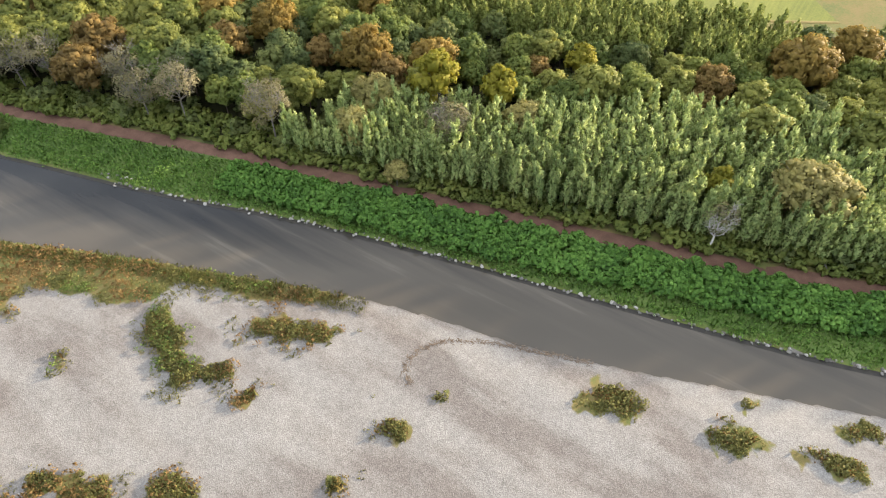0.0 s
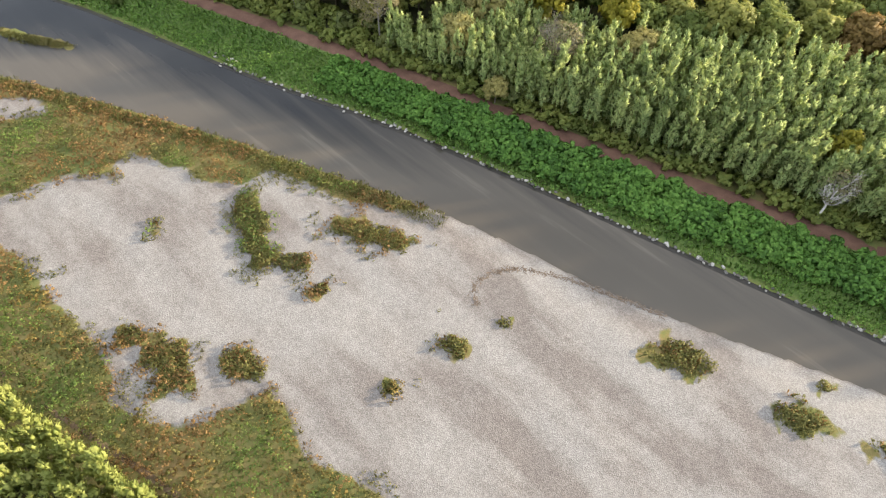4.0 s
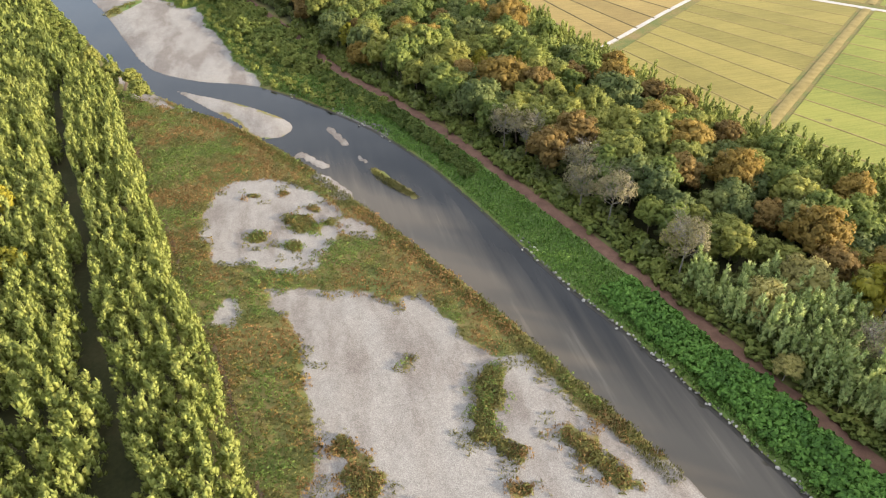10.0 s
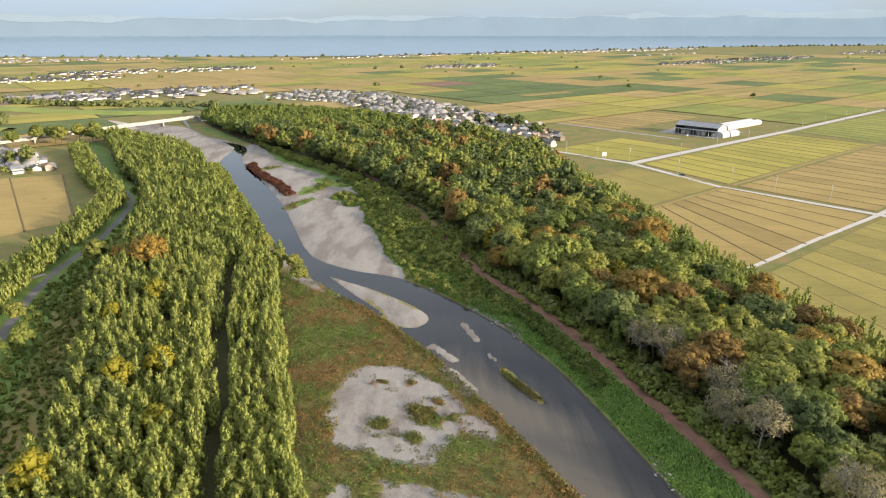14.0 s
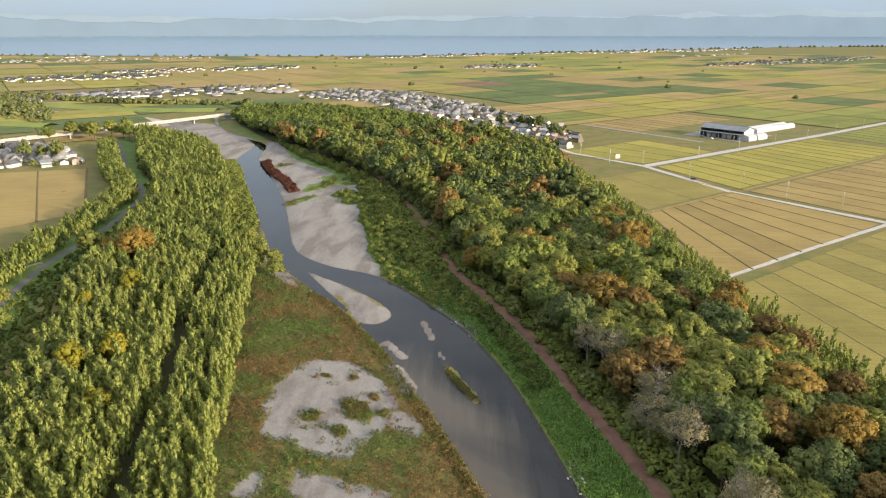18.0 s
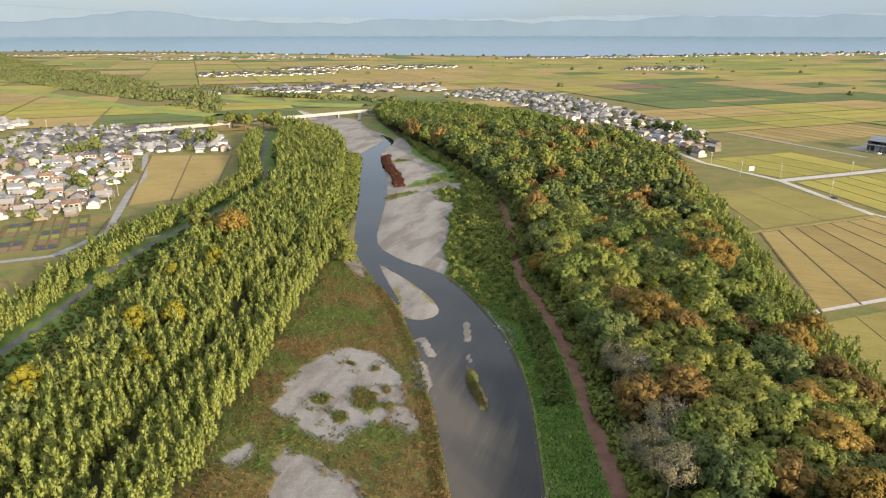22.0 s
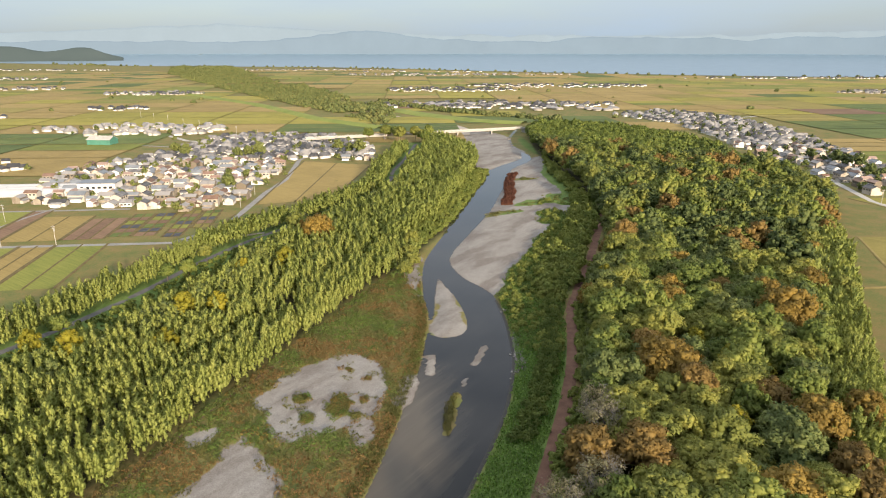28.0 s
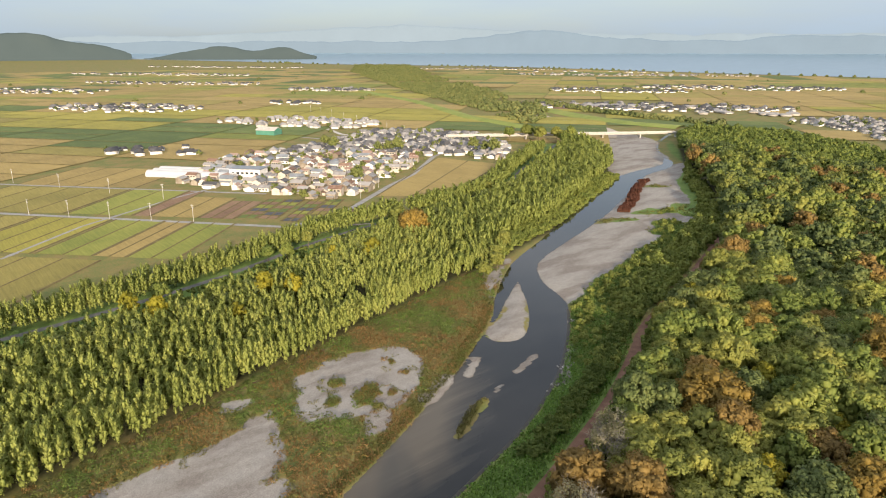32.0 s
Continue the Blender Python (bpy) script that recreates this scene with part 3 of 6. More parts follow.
wide_x, wide_y = steps(-100, 110, 1.5, 45000, 1.10), steps(-60, 290, 1.5, 45000, 1.09)
far_x, far_y = steps(-440, -100, 4.0, 45000, 1.10), steps(290, 822, 4.0, 45000, 1.09)
gx, gy = np.meshgrid(np.concatenate([far_x[far_x < -101], wide_x[wide_x > -101]]), np.concatenate([wide_y[wide_y < 291], far_y[far_y > 292]]))
shape = gx.shape
gx, gy = gx.ravel(), gy.ravel()
depth = np.full(gx.shape, -60.0)
near = (gx > -440) & (gx < 320) & (gy > -170) & (gy < 820)
depth[near] = shore_distance(gx[near], gy[near])
gz = np.where(depth > 0, -np.minimum(1.4, 0.04 + 0.16 * depth), np.minimum(0.75, 0.04 - 0.10 * depth))
gravel = np.full(gx.shape, -40.0)
gravel[near] = gravel_here(gx[near], gy[near])
lush = np.full(gx.shape, -20.0)
bank = np.vstack([SHORE_EAST, DIRT_ROAD[::-1]])
lush[near] = signed(bank, gx[near], gy[near]) - np.clip((gy[near] - 225) * 0.4, 0, 9)
lush[near] = np.maximum(lush[near], 13 - line_distance(LANE, gx[near], gy[near]))
east_bank = (lush > 0) & (gy < 200)
gravel[east_bank] = np.minimum(gravel[east_bank], -4.0)
gravel = np.where(depth > 0.5, 3.0, gravel)
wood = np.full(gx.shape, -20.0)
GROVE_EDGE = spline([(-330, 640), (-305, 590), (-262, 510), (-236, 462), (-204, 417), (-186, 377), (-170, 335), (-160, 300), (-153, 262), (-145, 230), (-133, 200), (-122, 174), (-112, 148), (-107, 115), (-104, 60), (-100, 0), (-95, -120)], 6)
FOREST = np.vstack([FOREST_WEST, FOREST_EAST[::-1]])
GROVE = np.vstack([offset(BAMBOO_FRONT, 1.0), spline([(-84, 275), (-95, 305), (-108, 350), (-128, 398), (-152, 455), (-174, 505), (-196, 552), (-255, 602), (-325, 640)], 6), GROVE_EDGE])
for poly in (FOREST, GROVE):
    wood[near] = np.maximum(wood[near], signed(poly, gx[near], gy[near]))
rough_land = vnoise(gx[near], gy[near], 0.12, 3, 4)
gz[near] += levee(gx[near], gy[near])
gz[near] += 0.10 * rough_land * np.clip(-depth[near] - 0.5, 0, 1)
wx, wy, wz = far(gx, gy)
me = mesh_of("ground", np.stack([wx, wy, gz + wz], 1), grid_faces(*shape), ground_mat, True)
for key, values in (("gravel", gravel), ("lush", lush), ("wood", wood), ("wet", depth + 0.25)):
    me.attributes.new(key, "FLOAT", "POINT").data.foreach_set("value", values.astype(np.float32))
ground = tagged(new("ground", me), "river plain of pale gravel bars, meadow and grass", "ground", kind="structure")

gxs, gys = np.meshgrid(np.linspace(-440, 160, 151), np.linspace(-175, 800, 196))
river = new("water", mesh_of("water", np.stack([gxs.ravel(), gys.ravel(), 0 * gxs.ravel()], 1), grid_faces(196, 151), river_water, True))
to_west, to_east = line_distance(SHORE_WEST, gxs.ravel(), gys.ravel()), line_distance(SHORE_EAST, gxs.ravel(), gys.ravel())
west_side = to_east / (to_east + to_west + 0.1)
shoal = np.maximum(np.clip((115 - gys.ravel()) / 60, 0, 1) * (0.62 + 0.38 * west_side), 1.25 * west_side ** 1.4 * np.clip((205 - gys.ravel()) / 50, 0, 1))
river.data.attributes.new("shoal", "FLOAT", "POINT").data.foreach_set("value", shoal.astype(np.float32))
tagged(river, "shallow grey-brown river with pale streaks over gravel", "river", kind="structure")

LAKE_SHORE = spline([(-15000, -800), (-9500, 1300), (-5300, 2250), (-3800, 2350), (-2700, 2800), (-1700, 2780), (-1000, 2760), (-170, 2900), (700, 3560), (2000, 4440), (3400, 4950), (6000, 6500), (12000, 9000)], 300)
out = np.linspace(0, 1, 16)[:, None] ** 1.6
shore_r = np.hypot(*LAKE_SHORE.T)
lx, ly = (LAKE_SHORE[:, k] / shore_r * (shore_r + out * np.maximum(16000 - shore_r, 500)) for k in (0, 1))
fx, fy, fz = far(lx.ravel(), ly.ravel())
lake = new("lake", mesh_of("lake", np.stack([fx, fy, fz + 1.4], 1), grid_faces(16, len(LAKE_SHORE)), lake_water, True))
tagged(lake, "wide calm blue-grey lake below hazy mountains", "lake", kind="structure")


def ridge(name, label, azimuths, heights, r, material, depth_m=260):
    """A range of hills: azimuths in degrees to the left of north, heights above eye level."""
    a = np.radians(np.arange(azimuths[0], azimuths[1], -0.12 if azimuths[1] < azimuths[0] else 0.12))
    h = heights(np.degrees(a))
    base = 100 * (1 - r / 15000) - 30 if r > 4300 else 30
    rows = []
    for s, k in ((0, 0.0), (0.35, 0.32), (0.6, 0.62), (0.85, 0.9), (1.0, 1.0), (1.6, 0.5), (2.0, 0.0)):
        wob = np.array([noise.noise((v * 40, k * 3, r * 0.01)) for v in a])
        rr = r + depth_m * s * 0.5 * (1 + 0.4 * wob)
        z = base + (100 + h - base) * np.clip(k + (0.06 * wob if 0 < k < 1 else 0), 0, 1)
        rows.append(np.stack([-np.sin(a) * rr, np.cos(a) * rr, z], 1))
    me = mesh_of(name, np.vstack(rows), grid_faces(7, len(a)), material, True)
    return tagged(new(name, me), label, "mountains", kind="structure")


def bumps(a, peaks, rough, seed):
    h = sum(p * np.exp(-(((a - c) / w) ** 2)) for c, w, p in peaks)
    n = np.array([noise.fractal((v * 0.26 + seed, seed, 0), 0.9, 2.1, 6) for v in a])
    return h + rough * n


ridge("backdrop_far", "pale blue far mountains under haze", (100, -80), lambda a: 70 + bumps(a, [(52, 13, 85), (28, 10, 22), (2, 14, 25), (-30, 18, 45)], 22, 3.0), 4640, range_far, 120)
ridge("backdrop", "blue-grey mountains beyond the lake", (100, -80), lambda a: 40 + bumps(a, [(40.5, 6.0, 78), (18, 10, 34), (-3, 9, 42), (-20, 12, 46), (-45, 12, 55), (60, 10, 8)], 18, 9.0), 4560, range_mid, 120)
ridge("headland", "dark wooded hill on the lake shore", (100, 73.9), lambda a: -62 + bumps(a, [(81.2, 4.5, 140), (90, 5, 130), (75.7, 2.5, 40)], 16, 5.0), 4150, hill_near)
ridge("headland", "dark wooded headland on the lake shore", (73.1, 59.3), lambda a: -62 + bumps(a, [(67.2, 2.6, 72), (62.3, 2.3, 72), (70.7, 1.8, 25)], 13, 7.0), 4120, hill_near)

# ---------------------------------------------------------------- helpers for things
def part(name, bm, material, parent, label=""):
    """Links a bmesh, or a mesh, as one mesh object under a thing or a part."""
    if isinstance(bm, bmesh.types.BMesh):
        me = bpy.data.meshes.new(name)
        bm.to_mesh(me)
        bm.free()
        me.materials.append(material)
    else:
        me = bm
    ob = new(name, me)
    ob.parent = parent
    if label:
        ob["label"] = label
    return ob


def box(bm, x, y, z, sx, sy, sz, turn=0.0):
    """A box by its centre and sides."""
    m = Matrix.Translation((x, y, z)) @ Matrix.Rotation(turn, 4, "Z") @ Matrix.Diagonal((sx, sy, sz, 1))
    bmesh.ops.create_cube(bm, size=1, matrix=m)
    return bm


def tube(bm, a, b, ra, rb, sides=6):
    a, b = Vector(a), Vector(b)
    q = (b - a).to_track_quat("Z", "Y").to_matrix()
    rings = []
    for p, r in ((a, ra), (b, rb)):
        rings.append([bm.verts.new(p + q @ Vector((r * math.cos(2 * math.pi * k / sides), r * math.sin(2 * math.pi * k / sides), 0))) for k in range(sides)])
    for k in range(sides):
        bm.faces.new((rings[0][k], rings[0][(k + 1) % sides], rings[1][(k + 1) % sides], rings[1][k]))
    bm.faces.new(rings[1])
    return bm


def empty(name, label, category, group="", kind="", at=None):
    ob = new(name)
    if at is not None:
        ob.matrix_basis = at
    return tagged(ob, label, category, group, kind)


def ribbon(name, line, width, material, label, category, lift=0.06, crown=0.0, kind="structure"):
    """A road or path along a line on the ground."""
    n = len(line)
    across = np.linspace(-0.5, 0.5, 5)
    pts = np.stack([offset(line, -width * a) for a in across], 1).reshape(-1, 2)
    z = land(pts[:, 0], pts[:, 1]).reshape(n, 5)
    z = np.maximum(z.max(1, keepdims=True), z) + lift + crown * (1 - (2 * across) ** 2)
    z[:, [0, 4]] -= 0.05
    x, y, wz = far(pts[:, 0], pts[:, 1])
    me = mesh_of(name, np.stack([x, y, z.ravel() + wz], 1), grid_faces(n, 5)[:, ::-1], material, True)
    return tagged(new(name, me), label, category, kind=kind)


def scatter(poly, spacing, seed, low=-1e9, high=1e9):
    """Places about spacing apart inside a polygon, for y from low to high."""
    r = np.random.default_rng(seed)
    x0, y0 = poly.min(0)
    x1, y1 = poly.max(0)
    y0, y1 = max(y0, low), min(y1, high)
    xs, ys = np.meshgrid(np.arange(x0, x1, spacing), np.arange(y0, y1, spacing * 0.87))
    xs[1::2] += spacing / 2
    xs, ys = xs.ravel() + r.uniform(-0.33, 0.33, xs.size) * spacing, ys.ravel() + r.uniform(-0.33, 0.33, ys.size) * spacing
    keep = signed(poly, xs, ys) > 0
    return np.stack([xs[keep], ys[keep]], 1)


def unit(v):
    return v / (np.linalg.norm(v, axis=-1, keepdims=True) + 1e-9)


def cards(centres, normals, length, width, r, droop=0.0):
    """Small leaf sheets, each folded along its middle: corners and faces."""
    n = len(centres)
    up = unit(normals)
    side = unit(np.cross(up, unit(r.normal(size=(n, 3)))))
    along = np.cross(up, side)
    ln, wd = (np.broadcast_to(np.asarray(v, float).reshape(-1, 1), (n, 1)) for v in (length, width))
    a = centres - along * ln / 2 - up * wd * 0.15
    b = centres + side * wd / 2
    c = centres + along * ln / 2 - up * (wd * 0.15 + droop * ln)
    d = centres - side * wd / 2
    verts = np.stack([a, b, c, d], 1).reshape(-1, 3)
    return verts, np.arange(4 * n).reshape(-1, 4)


def dressed(v, f, n):
    """Corners with the direction in which each is shaded, and faces turned to agree with it."""
    n = unit(n)
    p = v[f]
    flip = (np.cross(p[:, 1] - p[:, 0], p[:, 2] - p[:, 0]) * n[f[:, 0]]).sum(1) < 0
    f = np.where(flip[:, None], f[:, ::-1], f)
    return np.hstack([v, n]), f


def joined(pieces):
    verts, faces, base = [], [], 0
    for v, f in pieces:
        verts.append(v)
        faces.append(f + base)
        base += len(v)
    return np.vstack(verts), np.vstack(faces)


CORE = bmesh.new()
bmesh.ops.create_cube(CORE, size=1.0)
bmesh.ops.subdivide_edges(CORE, edges=CORE.edges[:], cuts=1, use_grid_fill=True)
CORE_V = unit(np.array([v.co[:] for v in CORE.verts]))
CORE_F = np.array([[v.index for v in f.verts] for f in CORE.faces])
CORE.free()


CUBE_V = unit(np.array([(x, y, z) for x in (-1, 1) for y in (-1, 1) for z in (-1, 1)], float))
CUBE_F = np.array([(0, 1, 3, 2), (4, 6, 7, 5), (0, 4, 5, 1), (2, 3, 7, 6), (0, 2, 6, 4), (1, 5, 7, 3)])


def small_blob(centre, radius, r):
    """The same with few faces, for the hidden middle of small and far plants."""
    return dressed(CUBE_V * (radius * (1.08 + 0.14 * r.normal(size=(8, 1)))) + centre, CUBE_F, CUBE_V)


def blob(centre, radius, r):
    """A lumpy core of four-cornered faces."""
    return dressed(CORE_V * (radius * (1 + 0.14 * r.normal(size=(len(CORE_V), 1)))) + centre, CORE_F, CORE_V)


def crown(seed, radius, height, base, lobes, leaves, size=0.6, core=True, solid=small_blob, clumps=4):
    """A crown of leaf sprays over rounded boughs, each bough a cluster of smaller clumps, with an uneven outline."""
    r = np.random.default_rng(seed)
    k = np.arange(lobes)
    az, el = k * 2.4 + r.uniform(-0.4, 0.4, lobes), np.arcsin(np.clip((k + 0.5) / lobes * 1.25 - 0.25, -0.3, 1))
    rad = radius * 0.62 * r.uniform(0.78, 1.15, lobes)
    mid = np.stack([np.cos(az) * np.cos(el) * rad, np.sin(az) * np.cos(el) * rad, base + height * 0.40 + np.sin(el) * height * 0.38 * r.uniform(0.85, 1.12, lobes)], 1)
    size_l = radius * r.uniform(0.34, 0.50, lobes) * (16 / max(lobes, 16)) ** 0.45
    heart = np.array([0, 0, base + height * 0.28])
    bough = np.repeat(k, clumps)
    way_c = unit(unit(mid[bough] - heart) * 0.75 + unit(r.normal(size=(len(bough), 3))) + [0, 0, 0.2])
    mid_c = mid[bough] + way_c * size_l[bough][:, None] * 0.72
    size_c = size_l[bough] * r.uniform(0.42, 0.66, len(bough))
    which = r.integers(0, len(bough), leaves)
    n = unit(r.normal(size=(leaves, 3)) + 0.55 * way_c[which] + [0, 0, 0.25])
    at = mid_c[which] + n * size_c[which][:, None] * r.uniform(0.82, 1.16, (leaves, 1)) * [1, 1, 0.88]
    tilt = unit(n + 0.45 * r.normal(size=n.shape))
    lv = cards(at, tilt, size * r.uniform(0.7, 1.4, leaves), size * r.uniform(0.6, 1.05, leaves), r, 0.12)
    round_ = unit(at - heart)
    way = 0.50 * n + 0.70 * round_ + 0.10 * tilt + [0, 0, 0.12]
    pieces = [dressed(*lv, np.repeat(way, 4, axis=0))]
    if core:
        pieces += [small_blob(m, s * 0.66, r) for m, s in zip(mid_c, size_c)]
        pieces += [small_blob(m, s * 0.70, r) for m, s in zip(mid, size_l)]
        pieces.append(solid(np.array([0, 0, base + height * 0.4]), radius * 0.52, r))
    return joined(pieces)


def limbs(seed, height, spread, thick, count, twigs=0, fine=1.0):
    """A tapered trunk with limbs, and twigs where asked for."""
    r = random.Random(seed)
    bm = bmesh.new()
    top = Vector((r.uniform(-0.4, 0.4), r.uniform(-0.4, 0.4), height * 0.62))
    knee = top * 0.5 + Vector((r.uniform(-0.25, 0.25), r.uniform(-0.25, 0.25), 0))
    tube(bm, (0, 0, -0.4), knee, thick, thick * 0.75, 7)
    tube(bm, knee, top, thick * 0.75, thick * 0.4, 6)
    for k in range(count):
        a = 2.4 * k + r.uniform(-0.3, 0.3)
        s = knee.lerp(top, r.uniform(0.15, 1.0))
        e = s + Vector((math.cos(a) * spread * r.uniform(0.55, 0.95), math.sin(a) * spread * r.uniform(0.55, 0.95), height * r.uniform(0.16, 0.36)))
        m = s.lerp(e, 0.5) + Vector((0, 0, -0.05 * height))
        tube(bm, s, m, thick * 0.38, thick * 0.24, 5)
        tube(bm, m, e, thick * 0.24, thick * 0.07, 4)
        for _ in range(twigs):
            q = m.lerp(e, r.uniform(0.0, 1.0))
            w = q + Vector((r.uniform(-1, 1), r.uniform(-1, 1), r.uniform(0.1, 1.1))).normalized() * spread * r.uniform(0.25, 0.5)
            tube(bm, q, w, thick * 0.09 * fine, thick * 0.03 * fine, 3)
            for _ in range(3):
                p = q.lerp(w, r.uniform(0.3, 1.0))
                tube(bm, p, p + Vector((r.uniform(-1, 1), r.uniform(-1, 1), r.uniform(0.0, 1.0))).normalized() * spread * r.uniform(0.12, 0.28), thick * 0.05 * fine, thick * 0.02 * fine, 3)
    return bm


def plume(seed, height, clumps, leaves, size=0.8, spread=1.5, foot=0.28):
    """The leafy part of a bamboo culm: a tapering tower of leaf clumps that nods at its tip, its sheets rising outwards."""
    r = np.random.default_rng(seed)
    lean = r.uniform(0, 2 * np.pi)
    nod = np.array([np.cos(lean), np.sin(lean), 0])
    k = np.arange(clumps)
    t = foot + (0.96 - foot) * ((k + r.uniform(0.25, 0.75, clumps)) / clumps) ** 0.88
    az = k * 2.4 + r.uniform(-0.4, 0.4, clumps)
    girth = spread * np.clip((1.02 - t) / (1 - foot), 0, 1) ** 0.70 * np.clip(0.65 + (t - foot) * 2.0, 0, 1)
    radial = np.stack([np.cos(az), np.sin(az), 0 * az], 1)
    mid = np.outer(t * height, [0, 0, 1]) + np.outer(np.clip(t - 0.45, 0, 1) ** 2 * height * 0.45, nod) + radial * (girth * 0.55 * r.uniform(0.8, 1.2, clumps))[:, None]
    fat = (0.20 * spread + 0.36 * girth) * r.uniform(0.85, 1.15, clumps)
    which = np.repeat(k, leaves)
    count = len(which)
    n = unit(r.normal(size=(count, 3)) + 0.75 * radial[which] + [0, 0, 0.40])
    at = mid[which] + n * fat[which][:, None] * r.uniform(0.75, 1.15, (count, 1)) * [0.92, 0.92, 1.9]
    along = unit(n * [0.75, 0.75, 0.2] + [0, 0, 1.05] + 0.30 * r.normal(size=(count, 3)))
    across = unit(np.cross(unit(n + 0.45 * r.normal(size=(count, 3))), along))
    ln, wd = (size * r.uniform(0.7, 1.35, (count, 1)) * w for w in (1.45, 0.42))
    v = np.stack([at - along * ln * 0.5, at + across * wd * 0.5, at + along * ln * 0.5, at - across * wd * 0.5], 1).reshape(-1, 3)
    axis = radial[which] * 0.60 + np.outer(0.30 + 0.55 * t[which], [0, 0, 1])
    way = 0.28 * n + 0.90 * axis + 0.10 * r.normal(size=(count, 3))
    pieces = [dressed(v, np.arange(4 * count).reshape(-1, 4), np.repeat(way, 4, axis=0))]
    for m, f in zip(mid, fat):
        bv, bf = small_blob(np.zeros(3), f * 0.70, r)
        pieces.append((bv * [0.92, 0.92, 1.9, 1, 1, 1] + [*m, 0, 0, 0], bf))
    return joined(pieces)


def culm(seed, height, lean_by=0.35):
    r = np.random.default_rng(seed)
    lean = r.uniform(0, 2 * np.pi)
    bm = bmesh.new()
    nod = Vector((math.cos(lean), math.sin(lean), 0))
    pts = [Vector((0, 0, t * height)) + nod * (max(0, t - 0.5) ** 2 * height * lean_by) for t in (-0.03, 0.45, 0.75, 0.95)]
    for a, b, k in zip(pts, pts[1:], (0.07, 0.06, 0.04)):
        tube(bm, a, b, k, k * 0.8, 4)
    return bm


def many(shapes, places, seed, low=0.8, high=1.2, squash=0.0, sink=0.0):
    """Copies of shapes, each (corners, faces), turned and scaled at places (x, y, z): one joined pair of arrays."""
    r = np.random.default_rng(seed)
    verts, faces, base = [], [], 0
    for p in places:
        v, f = shapes[r.integers(len(shapes))]
        a, s = r.uniform(0, 2 * np.pi), r.uniform(low, high)
        c, d = np.cos(a) * s, np.sin(a) * s
        zs = s * (1 + squash * r.normal())
        moved = [v[:, 0] * c - v[:, 1] * d + p[0], v[:, 0] * d + v[:, 1] * c + p[1], v[:, 2] * zs + p[2] - sink]
        if v.shape[1] == 6:
            moved += [v[:, 3] * np.cos(a) - v[:, 4] * np.sin(a), v[:, 3] * np.sin(a) + v[:, 4] * np.cos(a), v[:, 5]]
        verts.append(np.stack(moved, 1))
        faces.append(f + base)
        base += len(v)
    return np.vstack(verts), np.vstack(faces)


def on_land(xy):
    return np.c_[xy, land(xy[:, 0], xy[:, 1])]

# ---------------------------------------------------------------- roads and fields
ribbon("road_1", DIRT_ROAD, 3.9, dirt_red, "reddish bare dirt track along the wooded bank", "dirt road", 0.10)
ribbon("road_2", LANE, 3.4, asphalt_dark, "narrow grey paved lane between bamboo groves", "lane", 0.10)
U, V = np.array([0.788, 0.616]), np.array([-0.616, 0.788])
CROSS = np.array([241.0, 349.0])


def uv(u, v, origin=CROSS):
    return origin + u * U + v * V


def straight(*points, step=12.0):
    p = [np.array(points[0], float)]
    for b in points[1:]:
        a = p[-1]
        n = max(2, int(np.linalg.norm(np.subtract(b, a)) / step))
        p += [a + (np.array(b) - a) * k / n for k in range(1, n + 1)]
    return np.array(p)


ribbon("road_3", straight((420, 110), (322, 250), (291, 281), (241, 349), (180, 421), (145, 502), (97, 556), (60, 640)), 5.0, concrete, "pale concrete farm road between stubble fields", "farm road", 0.16)
ribbon("road_4", straight((145, 502), (238, 575), (367, 675), (600, 865), (900, 1100)), 7.5, concrete, "wide pale concrete road past the farm sheds", "road", 0.18)
ribbon("road_5", straight((241, 349), (178, 304), (117, 258)), 3.0, concrete, "narrow pale concrete farm track", "farm track", 0.14)
ribbon("road_6", straight((241, 349), (420, 489), (700, 708)), 3.6, concrete, "narrow pale concrete farm track", "farm track", 0.14)
ribbon("road_7", straight((-160, 1060), (-9, 885), (87, 778), (144, 724), (229, 621)), 5.0, asphalt, "grey asphalt road beside a village", "road", 0.16)
ribbon("road_8", straight((-640, 20), (-420, 40), (-354, 97), (-278, 162), (-208, 222), (-212, 260), (-236, 293), (-266, 335), (-292, 378), (-354, 450), (-380, 500)), 4.2, asphalt, "grey village road along the edge of the fields", "village road", 0.16)
ribbon("road_9", straight((-208, 224), (-192, 250), (-180, 262)), 3.5, asphalt, "grey lane up to the levee", "lane", 0.14)
ribbon("road_10", straight((-1100, 560), (-760, 520), (-560, 470), (-480, 492), (-434, 528)), 6.0, concrete, "pale road running to the bridge", "road", 0.16)
ribbon("road_11", straight((-285, 760), (-235, 850), (-180, 960), (-60, 1190), (200, 1700)), 6.0, concrete, "pale road beyond the bridge", "road", 0.16)
ribbon("road_12", straight((-900, -140), (-464, 109), (-350, 208), (-300, 252)), 3.5, asphalt, "narrow grey lane between paddies", "lane", 0.14)
ribbon("road_13", straight((-243, 85), (-286, 130), (-330, 200), (-345, 232)), 3.0, asphalt, "narrow grey lane between paddies", "lane", 0.14)
ribbon("road_14", straight((-900, 320), (-620, 400), (-420, 470), (-330, 520)), 4.0, asphalt, "grey road through the old village", "village road", 0.15)


